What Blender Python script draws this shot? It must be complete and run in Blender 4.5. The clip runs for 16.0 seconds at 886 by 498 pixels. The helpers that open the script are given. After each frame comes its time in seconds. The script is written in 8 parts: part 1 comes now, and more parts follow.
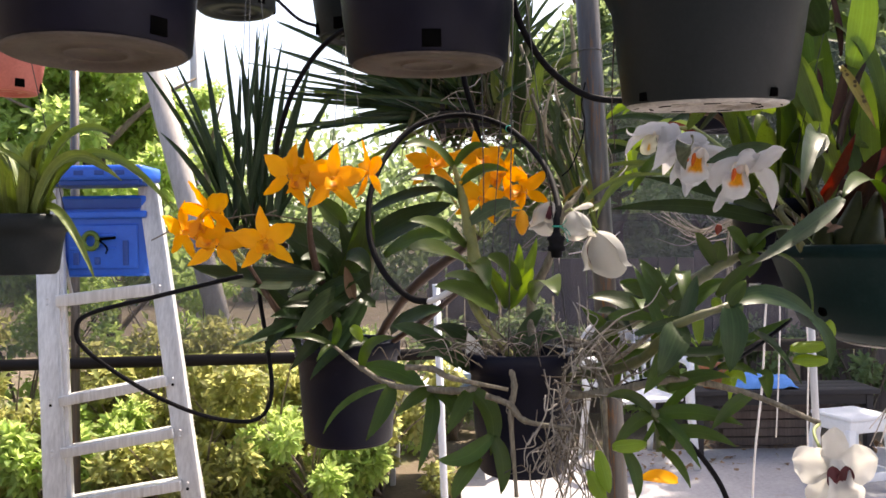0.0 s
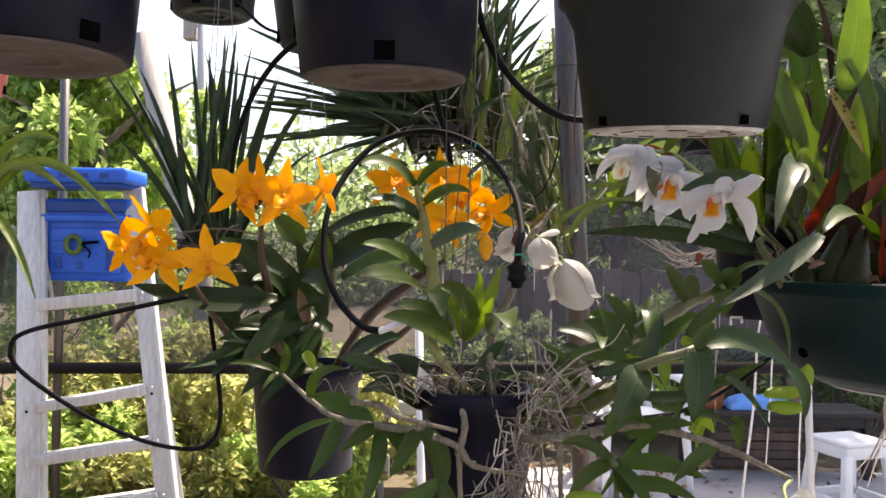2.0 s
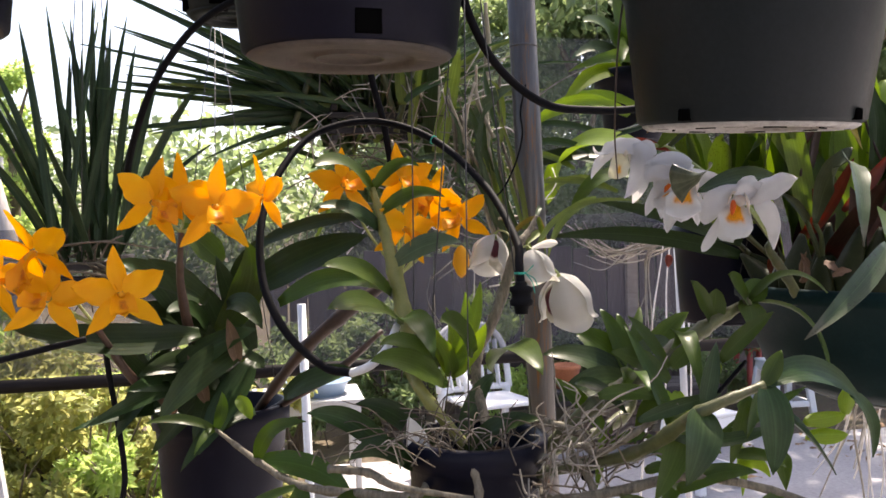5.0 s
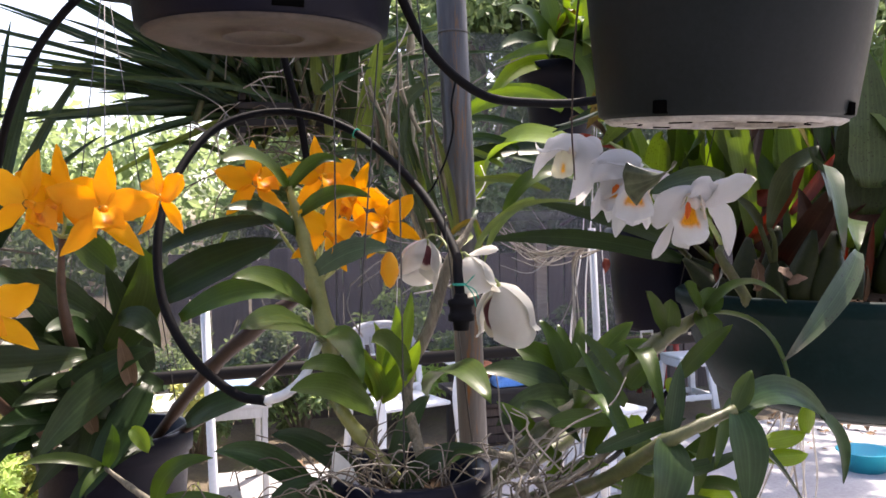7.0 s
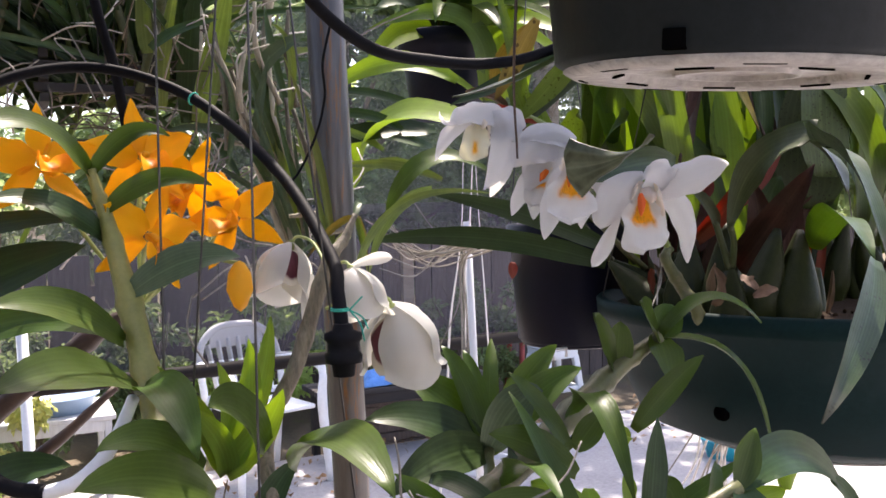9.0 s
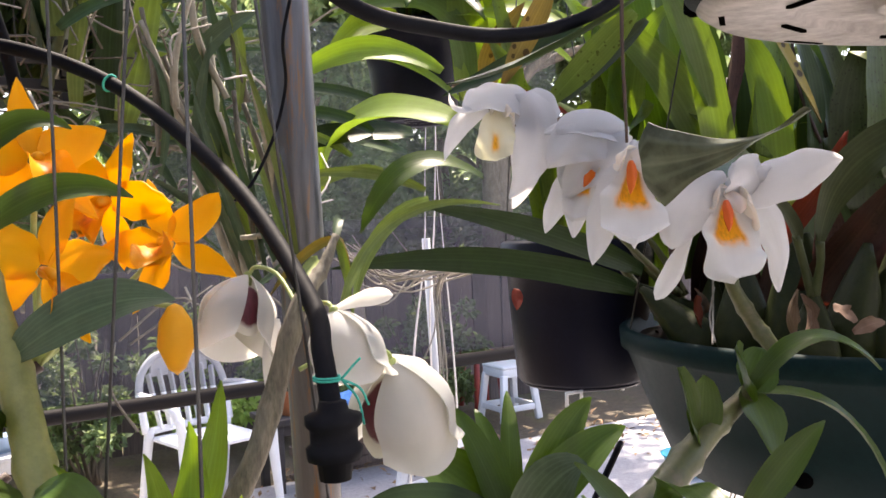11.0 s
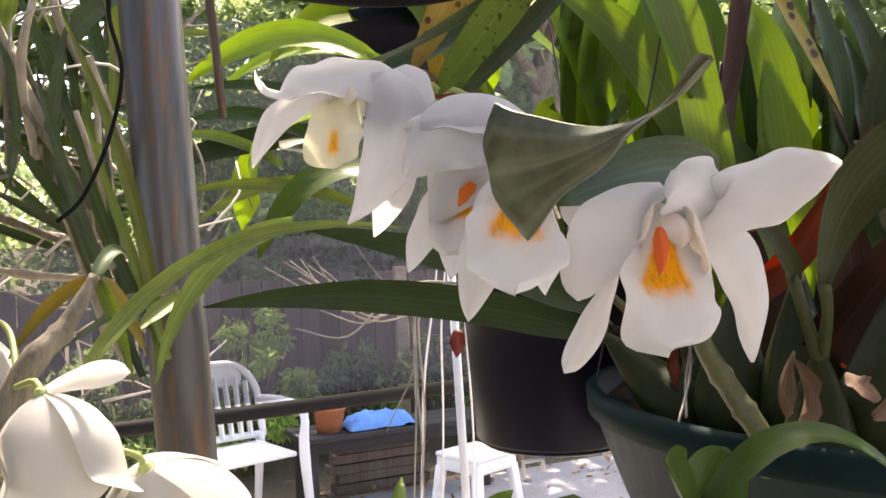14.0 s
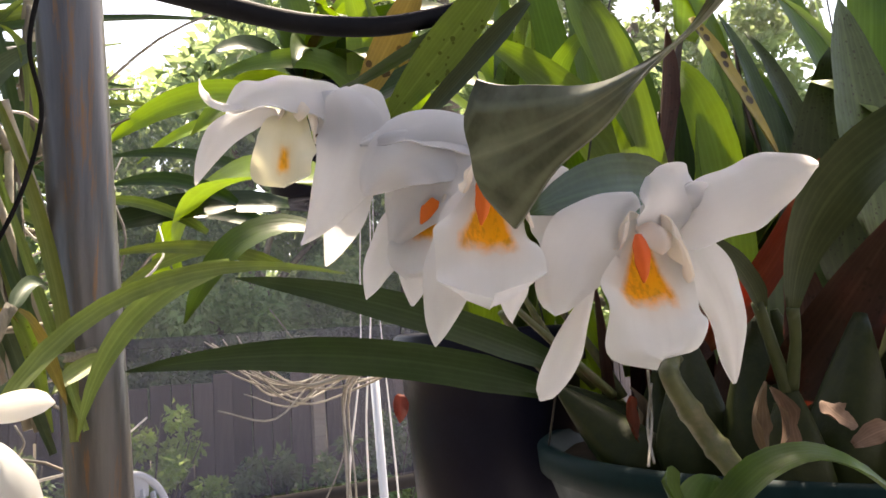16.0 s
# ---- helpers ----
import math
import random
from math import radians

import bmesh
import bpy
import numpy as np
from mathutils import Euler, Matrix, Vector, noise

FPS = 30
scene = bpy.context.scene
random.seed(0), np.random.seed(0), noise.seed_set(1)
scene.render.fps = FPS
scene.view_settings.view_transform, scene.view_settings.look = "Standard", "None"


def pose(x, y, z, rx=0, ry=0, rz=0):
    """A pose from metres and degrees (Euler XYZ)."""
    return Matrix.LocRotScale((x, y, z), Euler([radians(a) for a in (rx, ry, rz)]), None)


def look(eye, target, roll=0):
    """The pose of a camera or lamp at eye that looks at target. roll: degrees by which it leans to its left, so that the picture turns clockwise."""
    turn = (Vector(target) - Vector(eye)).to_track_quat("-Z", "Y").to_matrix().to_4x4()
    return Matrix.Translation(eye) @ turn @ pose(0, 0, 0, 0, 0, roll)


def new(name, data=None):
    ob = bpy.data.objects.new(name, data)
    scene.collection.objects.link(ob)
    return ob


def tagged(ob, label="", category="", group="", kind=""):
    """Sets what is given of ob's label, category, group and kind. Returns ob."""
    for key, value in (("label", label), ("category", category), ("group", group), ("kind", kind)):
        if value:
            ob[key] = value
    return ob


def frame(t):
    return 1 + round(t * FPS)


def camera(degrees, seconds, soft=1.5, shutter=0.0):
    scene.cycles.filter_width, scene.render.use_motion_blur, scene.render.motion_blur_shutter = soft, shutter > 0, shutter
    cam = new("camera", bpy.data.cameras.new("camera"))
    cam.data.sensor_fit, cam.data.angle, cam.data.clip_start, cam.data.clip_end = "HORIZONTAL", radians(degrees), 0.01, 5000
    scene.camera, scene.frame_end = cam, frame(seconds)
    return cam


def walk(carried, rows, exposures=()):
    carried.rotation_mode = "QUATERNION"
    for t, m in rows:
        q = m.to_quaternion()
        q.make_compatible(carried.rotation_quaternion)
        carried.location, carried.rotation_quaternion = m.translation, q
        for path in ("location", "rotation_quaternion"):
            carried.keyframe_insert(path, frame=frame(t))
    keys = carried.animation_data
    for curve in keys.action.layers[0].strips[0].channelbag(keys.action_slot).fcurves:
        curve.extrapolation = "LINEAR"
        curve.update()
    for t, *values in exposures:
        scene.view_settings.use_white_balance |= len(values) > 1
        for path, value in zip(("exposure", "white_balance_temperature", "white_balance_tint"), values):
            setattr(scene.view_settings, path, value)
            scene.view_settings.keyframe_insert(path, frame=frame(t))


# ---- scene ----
cam = camera(54.7, 16.0, soft=1.6)
METRES, EYE, TILT, LEAN, TURN = 1.2, 1.38, 0.0, 0.8, 0.0
ROWS = [
    (0.0, 0.0080, 0.0006, 0.0071, 0.48, -0.14, 0.02),
    (0.5, 0.0190, 0.0126, 0.0122, 1.05, 1.50, -0.15),
    (1.0, 0.0336, 0.0368, 0.0133, 1.00, 1.97, -0.81),
    (1.5, 0.0484, 0.0622, 0.0242, 0.43, 1.82, -1.45),
    (2.0, 0.0638, 0.0664, 0.0297, 0.87, 0.30, -1.45),
    (2.5, 0.0599, 0.0824, 0.0322, 0.11, -1.42, -1.57),
    (3.0, 0.0143, 0.1229, 0.0376, -3.98, -2.18, -1.98),
    (3.5, -0.0450, 0.1800, 0.0461, -8.68, -1.82, -1.55),
    (4.0, -0.0708, 0.2145, 0.0581, -10.02, -0.87, -0.40),
    (6.5, -0.0828, 0.3052, 0.0668, -13.88, -0.89, 0.65),
    (7.0, -0.0804, 0.3434, 0.0713, -17.10, -1.09, 0.28),
    (7.5, -0.0712, 0.4065, 0.0727, -19.85, -1.42, 0.21),
    (8.0, -0.0492, 0.4599, 0.0765, -22.69, -1.11, 0.76),
    (8.5, -0.0387, 0.4985, 0.0776, -24.71, -0.94, 0.55),
    (9.0, -0.0273, 0.5374, 0.0775, -26.28, -1.70, 0.44),
    (9.5, -0.0303, 0.5856, 0.0778, -28.21, -1.16, 0.87),
    (10.0, -0.0262, 0.6307, 0.0772, -31.00, -0.64, 1.30),
    (12.5, 0.0999, 0.7245, 0.0904, -27.60, -0.69, 1.61),
    (13.0, 0.1246, 0.7332, 0.0912, -27.35, -0.52, 1.45),
    (13.5, 0.1378, 0.7499, 0.0882, -26.38, -0.22, 1.35),
    (14.0, 0.1531, 0.7653, 0.0897, -26.06, 0.19, 1.19),
    (14.5, 0.1583, 0.7711, 0.0899, -26.72, 1.05, 1.48),
    (15.0, 0.1550, 0.7756, 0.0841, -28.94, 2.66, 2.09),
    (15.5, 0.1470, 0.7809, 0.0756, -30.28, 4.50, 2.78),
    (16.0, 0.1493, 0.7930, 0.0650, -31.64, 6.72, 2.76),
]
walk(cam, [(t, pose(0, 0, EYE, TILT, LEAN, TURN) @ pose(METRES * x, METRES * y, METRES * z, 90 + pitch, roll, yaw)) for t, x, y, z, yaw, pitch, roll in ROWS],
     exposures=[(0.0, 1.4, 7200, 16), (2.0, 1.46, 7200, 16), (4.0, 1.4, 7200, 16), (6.5, 1.50, 6750, 18), (8.0, 1.64, 6750, 18), (9.0, 1.74, 6750, 18), (10.0, 1.88, 6800, 18), (12.5, 2.03, 7550, 15), (14.0, 2.09, 7650, 15), (15.0, 2.11, 7850, 14), (16.0, 1.90, 7600, 14)])


# ---- world, sun ----
SUN_EL, SUN_AZ = 60.0, 35.0   # degrees; azimuth from +y towards +x
world = bpy.data.worlds.new("world")
scene.world = world
world.use_nodes = True
_sky = world.node_tree.nodes.new("ShaderNodeTexSky")
_sky.sky_type, _sky.sun_disc = "NISHITA", False
_sky.sun_elevation, _sky.sun_rotation = radians(SUN_EL), radians(SUN_AZ)
_sky.air_density, _sky.dust_density = 1.0, 3.0
world.node_tree.links.new(_sky.outputs[0], world.node_tree.nodes["Background"].inputs[0])
world.node_tree.nodes["Background"].inputs[1].default_value = 0.15
_sun = new("sun", bpy.data.lights.new("sun", "SUN"))
_sun.data.energy, _sun.data.angle, _sun.data.color = 5.0, radians(0.6), (1.0, 0.93, 0.82)
_ce, _se = math.cos(radians(SUN_EL)), math.sin(radians(SUN_EL))
SUN_FROM = Vector((_ce * math.sin(radians(SUN_AZ)), _ce * math.cos(radians(SUN_AZ)), _se))
_sun.matrix_world = look(SUN_FROM * 30, (0, 0, 0))

# ---- building helpers ----
ORG = {}
rng = random.Random(7)


def thing(name, at, label, category, group="", kind=""):
    """An empty at a thing's base that carries its parts."""
    ob = new(name)
    ob.location, ob.empty_display_size = at, 0.03
    ORG[ob] = Vector(at)
    return tagged(ob, label, category, group, kind)


def to_mesh(bm, name, material, flat=False):
    me = bpy.data.meshes.new(name)
    bmesh.ops.recalc_face_normals(bm, faces=bm.faces)
    bm.to_mesh(me)
    bm.free()
    for p in me.polygons:
        p.use_smooth = not flat
    if material:
        me.materials.append(material)
    return me


def part(name, bm, material, parent, label="", flat=False, origin=None):
    """One mesh, given in world places, under a thing or a part."""
    o = Vector(origin) if origin is not None else ORG[parent]
    bmesh.ops.translate(bm, vec=-o, verts=bm.verts)
    ob = new(name, to_mesh(bm, name, material, flat))
    ob.parent, ob.location = parent, o - ORG[parent]
    ORG[ob] = o
    return tagged(ob, label)


def share(name, me, m, parent, label=""):
    """A part that shares a mesh, at a pose in its parent's space."""
    ob = new(name, me)
    ob.parent, ob.matrix_basis = parent, m
    return tagged(ob, label)


def solid(name, bm, material, label="", category="", kind="structure", flat=False, at=(0, 0, 0)):
    bmesh.ops.translate(bm, vec=-Vector(at), verts=bm.verts)
    ob = new(name, to_mesh(bm, name, material, flat))
    ob.location = at
    ORG[ob] = Vector(at)
    return tagged(ob, label, category, "", kind)


def spline(pts, per=6):
    """Points of a smooth line through pts."""
    p = [Vector(q) for q in pts]
    if len(p) == 2:
        return [p[0].lerp(p[1], i / per) for i in range(per + 1)]
    e = [2 * p[0] - p[1]] + p + [2 * p[-1] - p[-2]]
    out = []
    for k in range(len(p) - 1):
        a, b, c, d = e[k:k + 4]
        for i in range(per):
            t = i / per
            out.append(0.5 * (2 * b + (c - a) * t + (2 * a - 5 * b + 4 * c - d) * t * t + (3 * b - a - 3 * c + d) * t ** 3))
    return out + [p[-1]]


def sweep(bm, line, radius, seg=8):
    """A closed tube along a line; radius a number or one per control value, spread along it."""
    r = list(radius) if isinstance(radius, (list, tuple)) else [radius]
    rings, n = [], len(line)
    t0 = (line[1] - line[0]).normalized()
    side = t0.orthogonal().normalized()
    for i, q in enumerate(line):
        t = (line[min(i + 1, n - 1)] - line[max(i - 1, 0)]).normalized()
        side = (side - t * side.dot(t)).normalized()
        up = t.cross(side)
        f = i / (n - 1) * (len(r) - 1)
        k = min(int(f), len(r) - 2) if len(r) > 1 else 0
        rad = r[k] + (r[k + 1] - r[k]) * (f - k) if len(r) > 1 else r[0]
        rings.append([bm.verts.new(q + rad * (side * math.cos(a) + up * math.sin(a))) for a in [2 * math.pi * j / seg for j in range(seg)]])
    for a, b in zip(rings, rings[1:]):
        for j in range(seg):
            bm.faces.new((a[j], a[(j + 1) % seg], b[(j + 1) % seg], b[j]))
    bm.faces.new(rings[0][::-1])
    bm.faces.new(rings[-1])
    return bm


def tube(pts, radius, seg=8, per=6):
    return sweep(bmesh.new(), spline(pts, per), radius, seg)


def cane(pts, radius, nodes=7, seg=9):
    """A jointed stem: it swells a little at its nodes."""
    line = spline(pts, 8)
    r = radius if isinstance(radius, (list, tuple)) else [radius, radius]
    rr = []
    n = len(line)
    for i in range(n):
        f = i / (n - 1)
        g = f * (len(r) - 1)
        k = min(int(g), len(r) - 2)
        base = r[k] + (r[k + 1] - r[k]) * (g - k)
        rr.append(base * (1 + 0.22 * max(0, math.cos(2 * math.pi * f * nodes)) ** 6 - 0.05 * math.sin(9 * f)))
    return sweep(bmesh.new(), line, rr, seg)


SHAPES = {
    "strap": lambda s: min(1, 0.55 + 3 * s) * min(1, (1 - s) * 2.2) ** 0.7,
    "lance": lambda s: max(0, math.sin(math.pi * min(1, 0.06 + 0.94 * s) ** 0.85)) ** 0.75,
    "oval": lambda s: max(0.0, math.sin(math.pi * min(1, 0.04 + 0.96 * s) ** 0.95)) ** 0.55,
    "petal": lambda s: (0.25 + 0.75 * min(1, 2.2 * s)) * max(0, 1 - max(0, (s - 0.5) / 0.5) ** 2.4) ** 0.6,
    "blade": lambda s: min(1, 0.75 + s) * (1 - s ** 2.2),
    "spoon": lambda s: (0.30 + 0.70 * min(1, 1.7 * s)) * max(0, 1 - max(0, (s - 0.62) / 0.38) ** 2.6) ** 0.55,
    "trumpet": lambda s: (0.30 + 0.12 * s + 0.58 * min(1, max(0, (s - 0.30) / 0.38)) ** 1.2) * max(0, 1 - max(0, (s - 0.74) / 0.26) ** 2.4) ** 0.5,
    "apron": lambda s: (0.34 + 0.66 * min(1, max(0, (s - 0.12) / 0.46)) ** 1.3) * max(0, 1 - max(0, (s - 0.80) / 0.20) ** 3.0) ** 0.5,
    "sword": lambda s: min(1, 0.7 + 1.5 * s) * max(0, 1 - s ** 4) ** 0.8,
    "wedge": lambda s: min(1, 0.45 + 9 * s) * max(0.03, (1 - s) ** 2.5),
    "blade_in": lambda s: 0.22 + 0.78 * min(1, max(0, s / 0.45)) ** 0.8,
    "blade_out": lambda s: max(0.02, 1 - s ** 2.6),
    "fan": lambda s: (0.3 + 0.7 * s ** 0.8) * max(0, 1 - max(0, (s - 0.72) / 0.28) ** 2.5) ** 0.5,
}


def leaf(base, tip, width, bend=(0, 0, 0), face=(0, -0.8, 0.6), shape="lance", fold=0.25, thick=0.0012, n=12, wave=0.0, twist=0.0, curl=0.0, bm=None, seed=0.0):
    """A leaf or petal with a middle crease: centre line from base to tip, bowed by bend, its upper side towards face."""
    bm = bm or bmesh.new()
    uv = bm.loops.layers.uv.verify()
    b, t, c = Vector(base), Vector(tip), Vector(bend)
    f0 = Vector(face).normalized()
    prof = SHAPES[shape]
    mid = (b + t) / 2 + c
    ctrl = 2 * mid - (b + t) / 2
    rings, us = [], (-1, -0.55, 0, 0.55, 1)
    for i in range(n + 1):
        s = i / n
        q = b * (1 - s) ** 2 + ctrl * 2 * s * (1 - s) + t * s * s
        d = ((ctrl - b) * (1 - s) + (t - ctrl) * s).normalized()
        side = d.cross(f0)
        side = side.normalized() if side.length > 1e-4 else d.orthogonal().normalized()
        nor = side.cross(d)
        a = radians(twist) * s
        side, nor = side * math.cos(a) + nor * math.sin(a), nor * math.cos(a) - side * math.sin(a)
        w = max(width * 0.5 * prof(s), 0.0004)
        q = q - nor * curl * s * s
        top, low = [], []
        for u in us:
            h = fold * w * abs(u) ** 1.3 + wave * w * (math.sin(9 * s + 2.2 * u + seed) + 0.5 * math.sin(21 * s - 3 * u + 2 * seed)) * abs(u) ** 1.5
            p = q + side * (u * w) + nor * h
            top.append(bm.verts.new(p))
            if abs(u) < 1:
                low.append(bm.verts.new(p - nor * thick * (1 - u * u * 0.6)))
        rings.append((top + low[::-1], s))
    loop_u = (0, 0.22, 0.5, 0.78, 1, 0.78, 0.5, 0.22)
    for (r0, s0), (r1, s1) in zip(rings, rings[1:]):
        for j in range(8):
            k = (j + 1) % 8
            fc = bm.faces.new((r0[j], r0[k], r1[k], r1[j]))
            for lp, q in zip(fc.loops, ((loop_u[j], s0), (loop_u[k], s0), (loop_u[k], s1), (loop_u[j], s1))):
                lp[uv].uv = q
    for (r0, _), (r1, _) in zip(rings, rings[1:]):
        for j in (0, 4):
            bm.edges.get((r0[j], r1[j])).smooth = False
    bm.faces.new(rings[0][0])
    bm.faces.new(rings[-1][0])
    return bm


def soft_petal(base, tip, width, bend=(0, 0, 0), face=(0, -1, 0), shape="lance", cup=0.2, ruffle=0.08, n=26, seed=0.0, twist=0.0, curl=0.0, thick=0.0006):
    """A thin petal with an uneven, gently ruffled edge, cupped across and curled back at the tip."""
    bm = bmesh.new()
    uv = bm.loops.layers.uv.verify()
    b, t, c = Vector(base), Vector(tip), Vector(bend)
    f0 = Vector(face).normalized()
    prof = SHAPES[shape]
    ctrl = 2 * ((b + t) / 2 + c) - (b + t) / 2
    m = 8
    layers = ([], [])
    ln = (t - b).length
    for i in range(n + 1):
        s = i / n
        q = b * (1 - s) ** 2 + ctrl * 2 * s * (1 - s) + t * s * s
        d = ((ctrl - b) * (1 - s) + (t - ctrl) * s).normalized()
        side = d.cross(f0)
        side = side.normalized() if side.length > 1e-4 else d.orthogonal().normalized()
        nor = side.cross(d)
        a = radians(twist) * (s - 0.3)
        side, nor = side * math.cos(a) + nor * math.sin(a), nor * math.cos(a) - side * math.sin(a)
        w = max(width * 0.5 * prof(s), 0.0003)
        q = q - nor * curl * ln * max(0, s - 0.55) ** 2
        rows = ([], [])
        for k in range(m + 1):
            u = 2 * k / m - 1
            e = abs(u)
            wu = w * (1 + e * (0.07 * math.sin(7 * s + 3 * seed + (2 if u > 0 else 0)) + 0.045 * math.sin(17 * s + 5 * seed + (4 if u > 0 else 1))))
            h = -cup * w * u * u + ruffle * width * e ** 2.2 * (math.sin(8 * s + 2.4 * u + seed) + 0.6 * math.sin(19 * s - 3 * u + 2 * seed)) * (0.35 + 0.65 * s)
            h += 0.05 * w * math.sin(5 * u + 4 * s + seed)
            p = q + side * (u * wu) + nor * h
            rows[0].append(bm.verts.new(p))
            rows[1].append(bm.verts.new(p - nor * thick))
        layers[0].append(rows[0])
        layers[1].append(rows[1])

    def quad(vs, us):
        f = bm.faces.new(vs)
        for lp, q in zip(f.loops, us):
            lp[uv].uv = q
    for z, rows in enumerate(layers):
        for i in range(n):
            for k in range(m):
                vs = [rows[i][k], rows[i][k + 1], rows[i + 1][k + 1], rows[i + 1][k]]
                us = [(k / m, i / n), ((k + 1) / m, i / n), ((k + 1) / m, (i + 1) / n), (k / m, (i + 1) / n)]
                quad(vs[::-1] if z else vs, us[::-1] if z else us)
    o, z = layers
    rim = [(0, k) for k in range(m)] + [(i, m) for i in range(n)] + [(n, k) for k in range(m, 0, -1)] + [(i, 0) for i in range(n, 0, -1)]
    for (a, c_), (e, g) in zip(rim, rim[1:] + rim[:1]):
        quad([o[a][c_], z[a][c_], z[e][g], o[e][g]], [(c_ / m, a / n)] * 2 + [(g / m, e / n)] * 2)
        bm.edges.get((o[a][c_], o[e][g])).smooth = False
        bm.edges.get((z[a][c_], z[e][g])).smooth = False
    return bm


def lathe(profile, centre, seg=40, bm=None):
    """A turned shell through (radius, height) pairs."""
    bm = bm or bmesh.new()
    c = Vector(centre)
    rings = []
    for r, z in profile:
        if r < 1e-5:
            rings.append([bm.verts.new(c + Vector((0, 0, z)))])
        else:
            rings.append([bm.verts.new(c + Vector((r * math.cos(2 * math.pi * j / seg), r * math.sin(2 * math.pi * j / seg), z))) for j in range(seg)])
    for a, b in zip(rings, rings[1:]):
        for j in range(seg):
            k = (j + 1) % seg
            if len(a) == 1 and len(b) > 1:
                bm.faces.new((a[0], b[j], b[k]))
            elif len(b) == 1 and len(a) > 1:
                bm.faces.new((a[j], a[k], b[0]))
            elif len(a) > 1:
                bm.faces.new((a[j], a[k], b[k], b[j]))
    return bm


def box(lo, hi, bevel=0.0, bm=None, m=None):
    bm = bm or bmesh.new()
    lo, hi = Vector(lo), Vector(hi)
    vs = bmesh.ops.create_cube(bm, size=1)["verts"]
    bmesh.ops.scale(bm, vec=hi - lo, verts=vs)
    bmesh.ops.translate(bm, vec=(lo + hi) / 2, verts=vs)
    if m is not None:
        bmesh.ops.transform(bm, matrix=m, verts=vs)
    if bevel:
        es = list({e for v in vs for e in v.link_edges})
        bmesh.ops.bevel(bm, geom=es, offset=bevel, segments=2, affect="EDGES", profile=0.7)
    return bm


def beam(a, b, w, h, bevel=0.0, up=(0, 0, 1), bm=None):
    """A squared bar from a to b."""
    a, b = Vector(a), Vector(b)
    d = b - a
    y = d.normalized()
    x = y.cross(Vector(up)).normalized()
    z = x.cross(y)
    m = Matrix((x, y, z)).transposed().to_4x4()
    m.translation = (a + b) / 2
    return box((-w / 2, -d.length / 2, -h / 2), (w / 2, d.length / 2, h / 2), bevel, bm, m)


def scatter_leaves(centres, radii, count, size, seed, flat=0.7, squash=(1, 1, 1), shell=0.55):
    """One mesh of many small creased leaves in clumps. centres: clump middles."""
    g = np.random.default_rng(seed)
    cs, rs = np.array(centres, float), np.array(radii, float)
    pick = g.choice(len(cs), count, p=rs ** 2 / (rs ** 2).sum())
    v = g.normal(size=(count, 3))
    v /= np.linalg.norm(v, axis=1)[:, None]
    rad = (shell + (1 - shell) * g.random(count) ** 0.7) * (1 + 0.18 * g.normal(size=count))
    p = cs[pick] + v * (rs[pick] * rad)[:, None] * np.array(squash)
    d = v * 0.6 + g.normal(size=(count, 3)) * 0.7 + (0, 0, -0.25)
    d /= np.linalg.norm(d, axis=1)[:, None]
    nn = g.normal(size=(count, 3)) * flat + (0, 0, 1.0)
    sd = np.cross(d, nn)
    sd /= np.linalg.norm(sd, axis=1)[:, None] + 1e-9
    nn = np.cross(sd, d)
    L = size * (0.6 + 0.8 * g.random(count))[:, None]
    W = L * 0.27
    pts = np.stack([p, p + d * L * 0.45 + sd * W + nn * W * 0.3, p + d * L * 0.5, p + d * L * 0.45 - sd * W + nn * W * 0.3, p + d * L - nn * L * 0.12], 1).reshape(-1, 3)
    o = (np.arange(count) * 5)[:, None]
    faces = np.concatenate([o + (0, 1, 2), o + (0, 2, 3), o + (1, 4, 2), o + (2, 4, 3)]).tolist()
    me = bpy.data.meshes.new("leaves")
    me.from_pydata(pts.tolist(), [], faces)
    return me


# ---- materials ----
def _nodes(name):
    m = bpy.data.materials.new(name)
    m.use_nodes = True
    nt = m.node_tree
    return m, nt, nt.nodes["Principled BSDF"], nt.nodes["Material Output"]


def _n(nt, kind, **inputs):
    nd = nt.nodes.new(kind)
    for k, v in inputs.items():
        nd.inputs[k.replace("_", " ")].default_value = v
    return nd


def _mix(nt, fac, a, b, blend="MIX"):
    nd = nt.nodes.new("ShaderNodeMix")
    nd.data_type, nd.blend_type = "RGBA", blend
    for sock, v in ((nd.inputs[0], fac), (nd.inputs[6], a), (nd.inputs[7], b)):
        if hasattr(v, "is_output"):
            nt.links.new(v, sock)
        else:
            sock.default_value = (*v, 1) if isinstance(v, tuple) and len(v) == 3 else v
    return nd.outputs[2]


def _ramp(nt, src, lo, hi):
    nd = nt.nodes.new("ShaderNodeMapRange")
    nd.inputs["From Min"].default_value, nd.inputs["From Max"].default_value = lo, hi
    nt.links.new(src, nd.inputs["Value"])
    return nd.outputs[0]


def _math(nt, op, a, b=0.0):
    nd = nt.nodes.new("ShaderNodeMath")
    nd.operation = op
    for sock, v in ((nd.inputs[0], a), (nd.inputs[1], b)):
        if hasattr(v, "is_output"):
            nt.links.new(v, sock)
        else:
            sock.default_value = v
    return nd.outputs[0]


